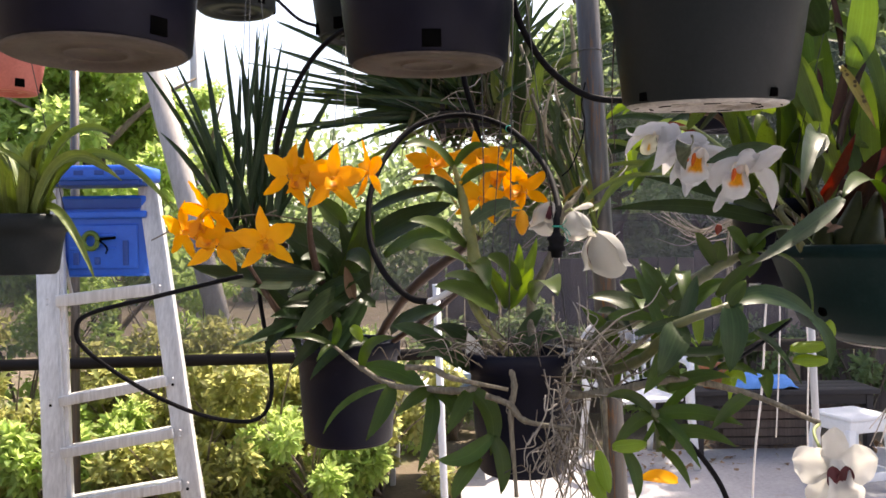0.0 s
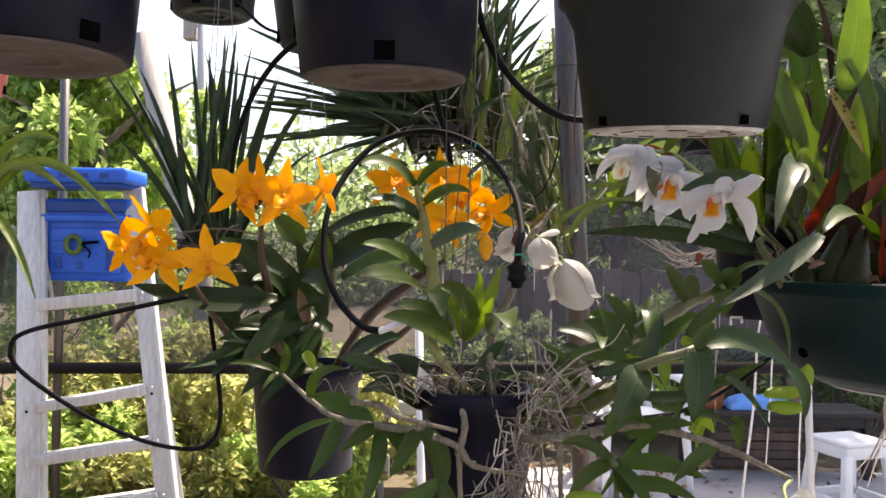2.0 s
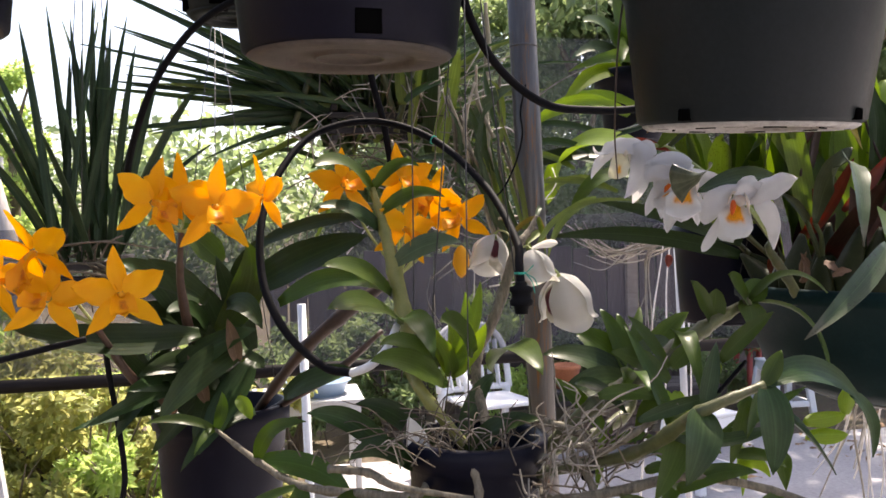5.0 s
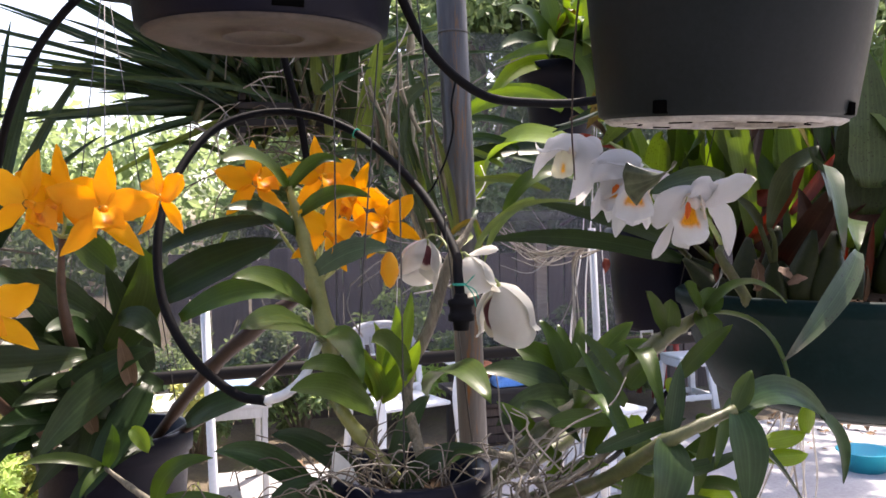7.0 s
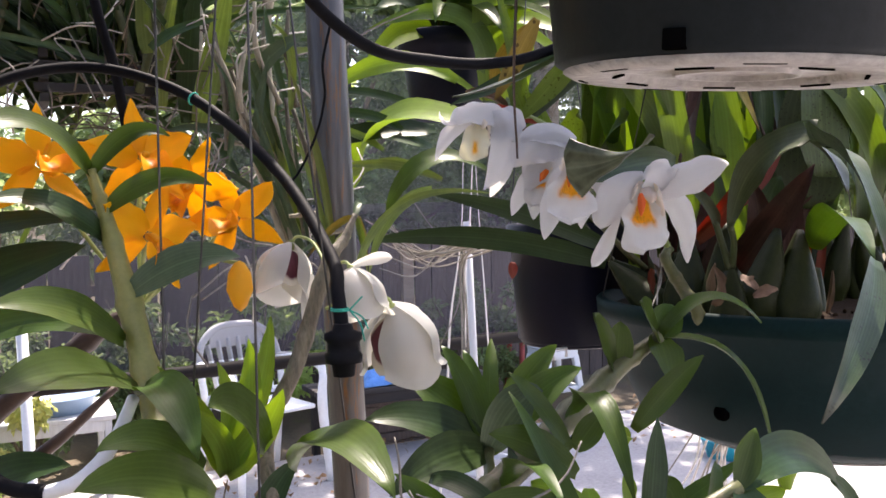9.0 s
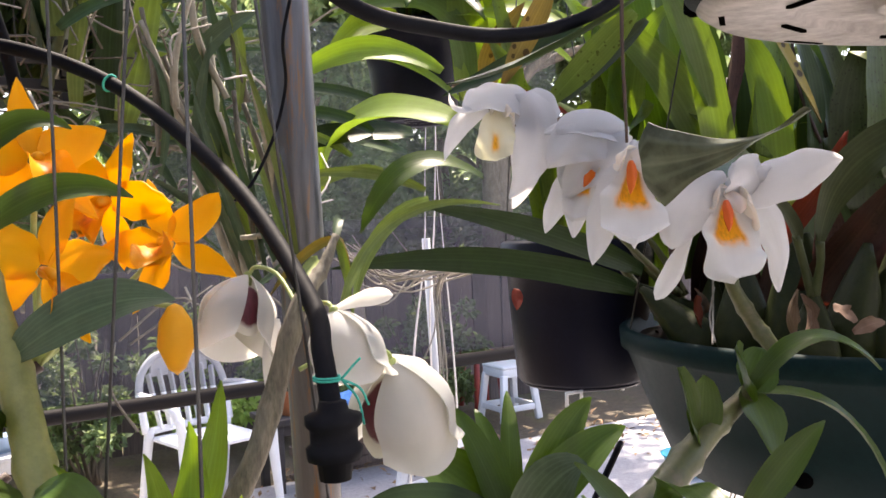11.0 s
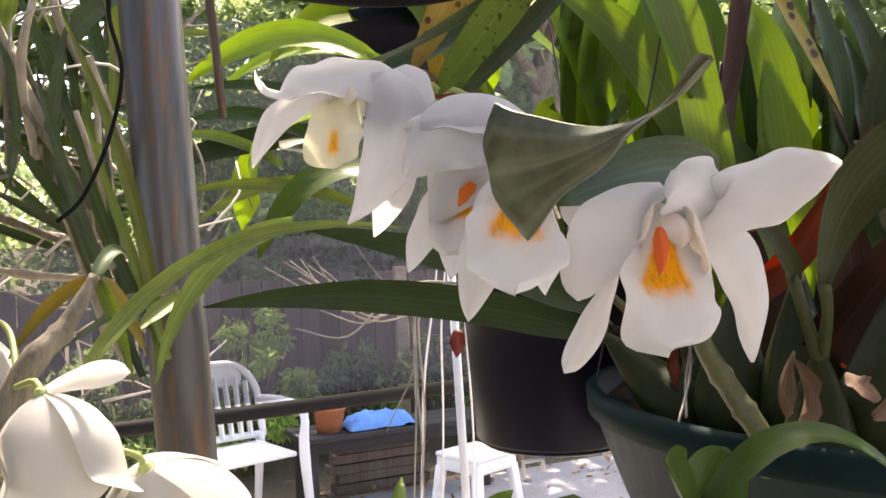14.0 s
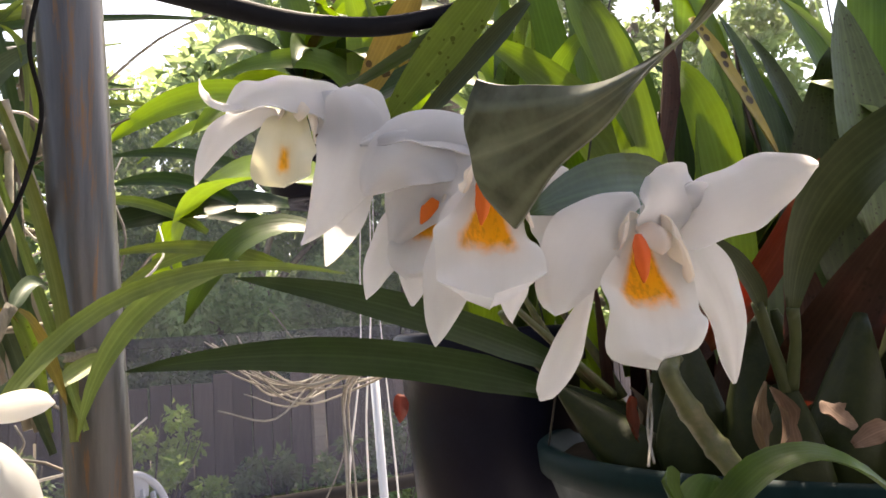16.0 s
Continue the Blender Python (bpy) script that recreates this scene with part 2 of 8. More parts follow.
def _noise(nt, scale, detail=4.0, rough=0.6, stretch=None):
    tc = nt.nodes.new("ShaderNodeTexCoord")
    nz = _n(nt, "ShaderNodeTexNoise", Scale=scale, Detail=detail, Roughness=rough)
    if stretch:
        mp = nt.nodes.new("ShaderNodeMapping")
        mp.inputs["Scale"].default_value = stretch
        nt.links.new(tc.outputs["Object"], mp.inputs[0])
        nt.links.new(mp.outputs[0], nz.inputs["Vector"])
    else:
        nt.links.new(tc.outputs["Object"], nz.inputs["Vector"])
    return nz.outputs["Fac"]


def _vary(nt, col, amount, hue=0.0, island=False):
    """Shifts the value (and hue) piece by piece."""
    if island:
        rnd = nt.nodes.new("ShaderNodeNewGeometry").outputs["Random Per Island"]
    else:
        rnd = nt.nodes.new("ShaderNodeObjectInfo").outputs["Random"]
    hs = nt.nodes.new("ShaderNodeHueSaturation")
    nt.links.new(_math(nt, "ADD", _math(nt, "MULTIPLY", rnd, 2 * amount), 1 - amount), hs.inputs["Value"])
    if hue:
        r2 = _math(nt, "FRACT", _math(nt, "MULTIPLY", rnd, 7.31))
        nt.links.new(_math(nt, "ADD", _math(nt, "MULTIPLY", r2, 2 * hue), 0.5 - hue), hs.inputs["Hue"])
    nt.links.new(col, hs.inputs["Color"])
    return hs.outputs[0]


def _bump(nt, bsdf, height, strength, dist=0.002):
    b = _n(nt, "ShaderNodeBump", Strength=strength, Distance=dist)
    nt.links.new(height, b.inputs["Height"])
    nt.links.new(b.outputs[0], bsdf.inputs["Normal"])


def surface(name, c1, c2, scale=12.0, rough=0.5, metal=0.0, bump=0.2, bscale=150.0, fine=0.25, vary=0.08, dust=None, dust_at=(0.55, 0.75), stretch=None, spec=0.5, dist=0.002, island=False):
    """A solid surface: two colours in large soft patches, fine grain, optional pale dust or stain."""
    m, nt, bsdf, _ = _nodes(name)
    big = _ramp(nt, _noise(nt, scale, 5.0, 0.6, stretch), 0.32, 0.68)
    small = _noise(nt, bscale, 6.0, 0.7, stretch)
    col = _mix(nt, big, c1, c2)
    col = _mix(nt, fine, col, _mix(nt, _ramp(nt, small, 0.3, 0.7), tuple(v * 0.45 for v in c1), tuple(min(1, v * 1.5) for v in c2)))
    if dust:
        col = _mix(nt, _ramp(nt, _noise(nt, scale * 1.9, 8.0, 0.72, stretch), *dust_at), col, dust)
    col = _vary(nt, col, vary, 0.0, island)
    nt.links.new(col, bsdf.inputs["Base Color"])
    nt.links.new(_math(nt, "ADD", _math(nt, "MULTIPLY", small, 0.25), rough - 0.12), bsdf.inputs["Roughness"])
    bsdf.inputs["Metallic"].default_value, bsdf.inputs["Specular IOR Level"].default_value = metal, spec
    _bump(nt, bsdf, small, bump, dist)
    return m


def foliage(name, c1, c2, through_col, trans=0.35, rough=0.46, veins=18.0, spots=0.0, tip=None, rib=0.35, vary=0.22, hue=0.015, island=False, use_uv=True, bump=0.25, spot_scale=330.0, patches=14.0):
    """A leaf: parallel veins and a paler rib along it, patches, light that shines through."""
    m, nt, bsdf, out = _nodes(name)
    patch = _ramp(nt, _noise(nt, patches, 4.0), 0.3, 0.7)
    col = _mix(nt, patch, c1, c2)
    col = _mix(nt, 0.34, col, _mix(nt, _ramp(nt, _noise(nt, 70.0, 7.0, 0.7), 0.3, 0.7), tuple(v * 0.45 for v in c1), tuple(v * 1.5 for v in c2)))
    height = _noise(nt, 220.0, 4.0)
    if use_uv:
        uv = nt.nodes.new("ShaderNodeUVMap")
        sep = nt.nodes.new("ShaderNodeSeparateXYZ")
        nt.links.new(uv.outputs[0], sep.inputs[0])
        u, v = sep.outputs[0], sep.outputs[1]
        vein = _math(nt, "SINE", _math(nt, "MULTIPLY", u, veins * 6.283))
        vf = _ramp(nt, vein, 0.2, 1.0)
        col = _mix(nt, _math(nt, "MULTIPLY", vf, 0.26), col, tuple(min(1, x * 1.7) for x in c2))
        ribf = _ramp(nt, _math(nt, "ABSOLUTE", _math(nt, "SUBTRACT", u, 0.5)), 0.045, 0.0)
        col = _mix(nt, _math(nt, "MULTIPLY", ribf, rib), col, tuple(min(1, x * 2.2 + 0.01) for x in c2))
        if tip:
            tf = _ramp(nt, _math(nt, "ADD", v, _math(nt, "MULTIPLY", _noise(nt, 25.0), 0.5)), 1.08, 1.36)
            col = _mix(nt, tf, col, tip)
        height = _math(nt, "ADD", _math(nt, "MULTIPLY", vein, 0.12), _math(nt, "MULTIPLY", height, 0.5))
    if spots:
        vo = _n(nt, "ShaderNodeTexVoronoi", Scale=spot_scale)
        tc = nt.nodes.new("ShaderNodeTexCoord")
        nt.links.new(tc.outputs["Object"], vo.inputs["Vector"])
        sc = nt.nodes.new("ShaderNodeSeparateColor")
        nt.links.new(vo.outputs["Color"], sc.inputs[0])
        near = _math(nt, "LESS_THAN", vo.outputs["Distance"], _math(nt, "MULTIPLY", _math(nt, "SUBTRACT", sc.outputs[0], 0.45), 0.75))
        sp = _math(nt, "MULTIPLY", near, _ramp(nt, _noise(nt, 16.0), 0.62 - spots * 0.3, 0.66 - spots * 0.3))
        col = _mix(nt, sp, col, (0.02, 0.012, 0.006))
    col = _vary(nt, col, vary, hue, island)
    nt.links.new(col, bsdf.inputs["Base Color"])
    nt.links.new(_math(nt, "ADD", _math(nt, "MULTIPLY", _noise(nt, 60.0), 0.3), rough - 0.15), bsdf.inputs["Roughness"])
    bsdf.inputs["Specular IOR Level"].default_value = 0.28
    _bump(nt, bsdf, height, bump, 0.0008)
    tr = nt.nodes.new("ShaderNodeBsdfTranslucent")
    nt.links.new(_mix(nt, 0.7, col, through_col), tr.inputs["Color"])
    ms = nt.nodes.new("ShaderNodeMixShader")
    ms.inputs[0].default_value = trans
    nt.links.new(bsdf.outputs[0], ms.inputs[1])
    nt.links.new(tr.outputs[0], ms.inputs[2])
    nt.links.new(ms.outputs[0], out.inputs["Surface"])
    return m


def petal(name, c1, c2, through_col, trans=0.4, mark=None, mark_c=None, vary=0.06, soak=0.0):
    """A flower's petal. mark: (from, to, half width) of a coloured patch along the middle."""
    m, nt, bsdf, out = _nodes(name)
    uv = nt.nodes.new("ShaderNodeUVMap")
    sep = nt.nodes.new("ShaderNodeSeparateXYZ")
    nt.links.new(uv.outputs[0], sep.inputs[0])
    u, v = sep.outputs[0], sep.outputs[1]
    col = _mix(nt, _ramp(nt, _noise(nt, 40.0), 0.3, 0.7), c1, c2)
    vein = _math(nt, "SINE", _math(nt, "MULTIPLY", u, 56.0))
    col = _mix(nt, _math(nt, "MULTIPLY", _ramp(nt, vein, 0.4, 1.0), 0.03), col, tuple(x * 0.75 for x in c1))
    if mark:
        wob = _math(nt, "MULTIPLY", _math(nt, "SUBTRACT", _noise(nt, 90.0), 0.5), 0.22)
        a = _ramp(nt, _math(nt, "ADD", v, wob), mark[0] - 0.05, mark[0] + 0.05)
        b = _ramp(nt, _math(nt, "ADD", v, wob), mark[1] + 0.05, mark[1] - 0.05)
        grow = nt.nodes.new("ShaderNodeMapRange")
        for key, val in (("From Min", mark[0]), ("From Max", mark[1]), ("To Min", mark[2] * 0.8), ("To Max", mark[2])):
            grow.inputs[key].default_value = val
        nt.links.new(v, grow.inputs["Value"])
        across = _math(nt, "SUBTRACT", _math(nt, "ADD", _math(nt, "ABSOLUTE", _math(nt, "SUBTRACT", u, 0.5)), _math(nt, "MULTIPLY", wob, 0.6)), grow.outputs[0])
        c = _ramp(nt, across, 0.05, -0.04)
        f = _math(nt, "MULTIPLY", _math(nt, "MULTIPLY", a, b), c)
        stripes = _mix(nt, _ramp(nt, _noise(nt, 420.0, 3.0, 0.6, (1, 1, 0.25)), 0.45, 0.6), mark_c, tuple(x * 0.75 for x in mark_c))
        halo = _math(nt, "MULTIPLY", _ramp(nt, v, mark[0] - 0.12, mark[0] + 0.02), _math(nt, "MULTIPLY", _ramp(nt, v, mark[1] + 0.16, mark[1] - 0.02), _ramp(nt, _math(nt, "ABSOLUTE", _math(nt, "SUBTRACT", u, 0.5)), mark[2] + 0.16, mark[2])))
        col = _mix(nt, _math(nt, "MULTIPLY", halo, 0.32), col, tuple(0.45 * x + 0.5 * y for x, y in zip(mark_c, c2)))
        col = _mix(nt, f, col, stripes)
    col = _vary(nt, col, vary, 0.006)
    nt.links.new(col, bsdf.inputs["Base Color"])
    bsdf.inputs["Roughness"].default_value = 0.5
    bsdf.inputs["Specular IOR Level"].default_value = 0.35
    _bump(nt, bsdf, _math(nt, "ADD", _math(nt, "MULTIPLY", vein, 0.035), _noise(nt, 60.0)), 0.18, 0.0008)
    bsdf.inputs["Subsurface Weight"].default_value = soak
    bsdf.inputs["Subsurface Radius"].default_value = (0.006, 0.0055, 0.005)
    bsdf.inputs["Subsurface Scale"].default_value = 1.0
    tr = nt.nodes.new("ShaderNodeBsdfTranslucent")
    nt.links.new(_mix(nt, 0.12 if mark else 0.5, col, through_col), tr.inputs["Color"])
    ms = nt.nodes.new("ShaderNodeMixShader")
    ms.inputs[0].default_value = trans
    nt.links.new(bsdf.outputs[0], ms.inputs[1])
    nt.links.new(tr.outputs[0], ms.inputs[2])
    nt.links.new(ms.outputs[0], out.inputs["Surface"])
    return m


def netting(name, col, cover):
    """A shade cloth, too fine to see its threads: it lets part of the light through."""
    m, nt, bsdf, out = _nodes(name)
    bsdf.inputs["Base Color"].default_value = (*col, 1)
    bsdf.inputs["Roughness"].default_value = 0.8
    tp = nt.nodes.new("ShaderNodeBsdfTransparent")
    ms = nt.nodes.new("ShaderNodeMixShader")
    f = _math(nt, "ADD", _math(nt, "MULTIPLY", _math(nt, "SUBTRACT", _noise(nt, 2.5, 6.0, 0.7), 0.5), 0.35), cover)
    nt.links.new(f, ms.inputs[0])
    nt.links.new(tp.outputs[0], ms.inputs[1])
    nt.links.new(bsdf.outputs[0], ms.inputs[2])
    nt.links.new(ms.outputs[0], out.inputs["Surface"])
    return m


LEAF = foliage("orchid_leaf", (0.029, 0.057, 0.011), (0.057, 0.095, 0.021), (0.36, 0.52, 0.05), veins=9, trans=0.36, rough=0.36)
LEAF_DARK = foliage("orchid_leaf_dark", (0.016, 0.035, 0.010), (0.032, 0.060, 0.018), (0.15, 0.22, 0.03), veins=7, trans=0.20, rough=0.38)
LEAF_BRIGHT = foliage("orchid_leaf_young", (0.10, 0.165, 0.03), (0.165, 0.245, 0.05), (0.68, 0.84, 0.10), veins=8, trans=0.55)
LEAF_SPOT = foliage("orchid_leaf_spotted", (0.075, 0.115, 0.024), (0.13, 0.18, 0.04), (0.42, 0.55, 0.05), veins=10, trans=0.4, spots=0.9)
LEAF_FLECK = foliage("orchid_leaf_flecked", (0.030, 0.045, 0.014), (0.050, 0.072, 0.022), (0.18, 0.25, 0.04), veins=10, trans=0.2, spots=1.2)
LEAF_YELLOW = foliage("orchid_leaf_dying", (0.16, 0.135, 0.028), (0.27, 0.21, 0.042), (0.46, 0.34, 0.05), veins=8, trans=0.3, spots=1.3, tip=(0.10, 0.05, 0.02), vary=0.1, spot_scale=110.0)
LEAF_TIP = foliage("orchid_leaf_scorched", (0.018, 0.042, 0.013), (0.036, 0.066, 0.022), (0.10, 0.18, 0.03), veins=10, trans=0.14, rough=0.44, tip=(0.17, 0.135, 0.115), spots=0.5)
LEAF_DULL = foliage("orchid_leaf_broad", (0.036, 0.047, 0.021), (0.064, 0.078, 0.037), (0.16, 0.24, 0.05), veins=9, trans=0.18, rough=0.46)
LEAF_GREY = foliage("orchid_leaf_dull", (0.055, 0.085, 0.045), (0.10, 0.14, 0.075), (0.16, 0.24, 0.08), veins=10, trans=0.15, rough=0.45)
BLADE = foliage("strap_leaf", (0.034, 0.066, 0.026), (0.066, 0.110, 0.042), (0.18, 0.30, 0.06), veins=3, trans=0.25, rough=0.36)
BLADE_DARK = foliage("strap_leaf_dark", (0.020, 0.042, 0.020), (0.040, 0.072, 0.032), (0.10, 0.17, 0.04), veins=3, trans=0.14, rough=0.36)
BLADE_PALE = foliage("strap_leaf_pale", (0.11, 0.16, 0.04), (0.21, 0.26, 0.075), (0.45, 0.55, 0.12), veins=4, trans=0.35)
LEAF_MID = foliage("orchid_leaf_pale", (0.075, 0.120, 0.036), (0.140, 0.190, 0.064), (0.56, 0.72, 0.11), veins=8, trans=0.48, rough=0.4)
LEAF_PATCHY = foliage("orchid_leaf_patchy", (0.016, 0.020, 0.014), (0.125, 0.140, 0.098), (0.14, 0.22, 0.06), veins=4, trans=0.16, rough=0.36, patches=42.0)
DRY = foliage("dry_sheath", (0.088, 0.053, 0.034), (0.170, 0.115, 0.076), (0.4, 0.25, 0.12), veins=8, trans=0.22, rough=0.7)
RUST = foliage("rusty_sheath", (0.055, 0.014, 0.008), (0.13, 0.034, 0.014), (0.95, 0.16, 0.02), veins=8, trans=0.26, rough=0.6)
RUST_DARK = foliage("old_brown_sheath", (0.024, 0.0115, 0.0085), (0.052, 0.022, 0.0135), (0.34, 0.05, 0.02), veins=9, trans=0.14, rough=0.6, spots=0.6)
HEDGE = foliage("hedge_leaf", (0.13, 0.18, 0.045), (0.29, 0.30, 0.12), (0.72, 0.70, 0.26), trans=0.55, island=True, use_uv=False, vary=0.45, hue=0.03)
TREE = foliage("tree_leaf", (0.17, 0.27, 0.065), (0.31, 0.41, 0.125), (0.66, 0.82, 0.26), trans=0.56, island=True, use_uv=False, vary=0.35, hue=0.02)
FAR = foliage("far_tree_leaf", (0.085, 0.135, 0.060), (0.165, 0.225, 0.105), (0.46, 0.58, 0.24), trans=0.42, island=True, use_uv=False, vary=0.4, hue=0.02)
BULB = surface("pseudobulb", (0.0105, 0.0135, 0.0040), (0.025, 0.031, 0.008), 18, 0.46, 0, 0.25, 160, 0.25, 0.15, (0.05, 0.030, 0.015), (0.58, 0.8), spec=0.14)
CANE = surface("green_cane", (0.048, 0.058, 0.019), (0.098, 0.105, 0.035), 26, 0.45, 0, 0.35, 150, 0.30, 0.12, (0.14, 0.11, 0.065), (0.54, 0.70))
CANE_PALE = surface("pale_green_cane", (0.135, 0.150, 0.035), (0.235, 0.240, 0.075), 22, 0.42, 0, 0.25, 150, 0.22, 0.08, (0.32, 0.28, 0.15), (0.60, 0.76))
CANE_GREY = surface("grey_cane", (0.22, 0.19, 0.14), (0.42, 0.38, 0.29), 24, 0.75, 0, 0.5, 130, 0.4, 0.15, (0.10, 0.11, 0.05), (0.58, 0.75), stretch=(1, 1, 0.35))
CANE_BROWN = surface("brown_cane", (0.027, 0.014, 0.010), (0.072, 0.040, 0.026), 20, 0.5, 0, 0.3, 120, 0.35, 0.15)
CANE_OLD = surface("old_cane", (0.085, 0.070, 0.050), (0.21, 0.185, 0.135), 60, 0.7, 0, 0.8, 240, 0.5, 0.1, (0.05, 0.05, 0.028), (0.54, 0.70), stretch=(1, 1, 0.22))
ROOT = surface("aerial_root", (0.18, 0.16, 0.135), (0.34, 0.31, 0.265), 30, 0.85, 0, 0.4, 300, 0.35, 0.25)
ROOT_DARK = surface("old_root", (0.07, 0.056, 0.042), (0.16, 0.13, 0.095), 30, 0.85, 0, 0.4, 300, 0.35, 0.3)
ROOT_WHITE = surface("white_root", (0.55, 0.50, 0.45), (0.75, 0.70, 0.66), 30, 0.8, 0, 0.3, 300, 0.25, 0.15)
BARK = surface("bark_mix", (0.010, 0.007, 0.005), (0.034, 0.022, 0.014), 60, 0.9, 0, 0.6, 200, 0.4, 0.3, spec=0.05)
POT_BLACK = surface("black_pot", (0.0044, 0.0048, 0.0120), (0.0078, 0.0086, 0.0195), 8, 0.42, 0, 0.08, 220, 0.15, 0.05, (0.024, 0.025, 0.038), (0.62, 0.95), spec=0.13)
POT_BASE = surface("dusty_pot_base", (0.045, 0.038, 0.036), (0.100, 0.083, 0.075), 10, 0.8, 0, 0.3, 120, 0.3, 0.05, (0.20, 0.17, 0.15), (0.6, 0.8))
POT_PALE = surface("limed_pot_base", (0.26, 0.25, 0.24), (0.46, 0.44, 0.42), 14, 0.8, 0, 0.3, 120, 0.4, 0.05, (0.10, 0.10, 0.10), (0.6, 0.72))
POT_GREEN = surface("green_pot", (0.0040, 0.0145, 0.0155), (0.0070, 0.0205, 0.0215), 5, 0.55, 0, 0.08, 200, 0.25, 0.03, (0.024, 0.036, 0.038), (0.56, 0.95), spec=0.05)
POT_GREY = surface("grey_green_pot", (0.0105, 0.0145, 0.0170), (0.0170, 0.0220, 0.0250), 7, 0.42, 0, 0.08, 200, 0.2, 0.03, (0.030, 0.031, 0.038), (0.60, 0.95), spec=0.12)
POT_RED = surface("faded_red_pot", (0.42, 0.10, 0.08), (0.55, 0.17, 0.13), 8, 0.5, 0, 0.1, 200, 0.2, 0.03)
HOLE = surface("hole_dark", (0.0015, 0.0015, 0.0015), (0.003, 0.003, 0.003), 20, 1.0, 0, 0.1, 200, 0.2, 0.0, spec=0.0)
YELLOW = petal("orange_petal", (0.90, 0.50, 0.006), (0.95, 0.59, 0.010), (1.0, 0.67, 0.025), 0.52)
YELLOW_LIP = petal("orange_lip", (0.90, 0.42, 0.005), (0.95, 0.52, 0.008), (1.0, 0.55, 0.02), 0.42, (0.3, 0.75, 0.16), (0.74, 0.25, 0.006))
YELLOW_BUD = petal("yellow_bud", (0.80, 0.42, 0.02), (0.88, 0.50, 0.03), (1.0, 0.65, 0.05), 0.35)
WHITE = petal("white_petal", (0.66, 0.66, 0.67), (0.72, 0.72, 0.73), (0.80, 0.79, 0.79), 0.45, soak=0.85)
WHITE_LIP = petal("white_lip", (0.68, 0.68, 0.68), (0.74, 0.74, 0.73), (0.82, 0.81, 0.78), 0.40, (0.16, 0.63, 0.26), (0.93, 0.40, 0.004), soak=0.5)
CUP_LIP = petal("cream_cup", (0.74, 0.72, 0.58), (0.80, 0.78, 0.66), (0.82, 0.78, 0.6), 0.5, (0.62, 0.84, 0.07), (0.90, 0.48, 0.03))
TONGUE = petal("cream_tongue", (0.78, 0.71, 0.62), (0.82, 0.76, 0.68), (0.86, 0.76, 0.62), 0.4, soak=0.6)
KEEL = petal("orange_keel", (0.62, 0.10, 0.006), (0.75, 0.16, 0.010), (0.8, 0.2, 0.02), 0.15)
CREAM = petal("cream_petal", (0.67, 0.665, 0.635), (0.73, 0.725, 0.695), (0.80, 0.785, 0.73), 0.48, soak=0.8)
CREAM_LIP = petal("cream_lip", (0.74, 0.70, 0.58), (0.82, 0.78, 0.66), (0.9, 0.85, 0.65), 0.3, (0.02, 0.80, 0.42), (0.16, 0.03, 0.045))
GREEN_STALK = surface("flower_stalk", (0.22, 0.28, 0.08), (0.34, 0.40, 0.14), 30, 0.5, 0, 0.15, 200, 0.2, 0.1)
STEEL = surface("galvanised_pipe", (0.075, 0.070, 0.068), (0.130, 0.122, 0.118), 45, 0.36, 0.5, 0.12, 240, 0.24, 0.03, (0.24, 0.115, 0.04), (0.56, 0.66), stretch=(1, 1, 0.04))
ALU = surface("aluminium", (0.47, 0.46, 0.455), (0.68, 0.67, 0.665), 7, 0.42, 0.25, 0.15, 90, 0.30, 0.08, (0.26, 0.215, 0.18), (0.58, 0.78), stretch=(1, 1, 0.08))
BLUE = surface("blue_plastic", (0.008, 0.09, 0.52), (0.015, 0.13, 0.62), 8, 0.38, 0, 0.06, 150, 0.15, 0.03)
# same blue darkened: shade painted into the skirt, slots and recess
BLUE_SHADED = surface("blue_plastic_shaded", (0.004, 0.04, 0.24), (0.006, 0.06, 0.30), 8, 0.45, 0, 0.06, 150, 0.15, 0.03)
LIME = surface("lime_plastic", (0.06, 0.11, 0.010), (0.09, 0.15, 0.014), 8, 0.45, 0, 0.06, 150, 0.15, 0.03)
BLUE_CLOTH = surface("blue_cloth", (0.07, 0.22, 0.62), (0.14, 0.34, 0.75), 22, 0.9, 0, 0.5, 160, 0.3, 0.05)
BLUE_PALE = surface("pale_blue_plastic", (0.25, 0.36, 0.52), (0.33, 0.45, 0.60), 8, 0.45, 0, 0.06, 150, 0.15, 0.03)
TEAL = surface("turquoise_plastic", (0.01, 0.32, 0.45), (0.02, 0.40, 0.52), 8, 0.4, 0, 0.06, 150, 0.15, 0.03)
PLASTIC = surface("white_plastic", (0.68, 0.69, 0.72), (0.78, 0.79, 0.81), 6, 0.42, 0, 0.08, 120, 0.15, 0.03, (0.45, 0.44, 0.42), (0.66, 0.85))
PIPE = surface("pale_pipe", (0.40, 0.40, 0.41), (0.52, 0.52, 0.53), 6, 0.5, 0, 0.08, 120, 0.15, 0.03, (0.30, 0.29, 0.27), (0.62, 0.85), stretch=(1, 1, 0.1))
HOSE = surface("black_hose", (0.005, 0.005, 0.007), (0.010, 0.010, 0.012), 25, 0.62, 0, 0.1, 260, 0.2, 0.04, (0.03, 0.03, 0.033), (0.64, 0.85), spec=0.06)
WIRE = surface("grey_wire", (0.05, 0.05, 0.05), (0.10, 0.10, 0.10), 40, 0.5, 0.6, 0.1, 300, 0.2, 0.1)
TWINE = surface("green_twine", (0.01, 0.30, 0.22), (0.03, 0.42, 0.32), 50, 0.8, 0, 0.3, 400, 0.3, 0.1)
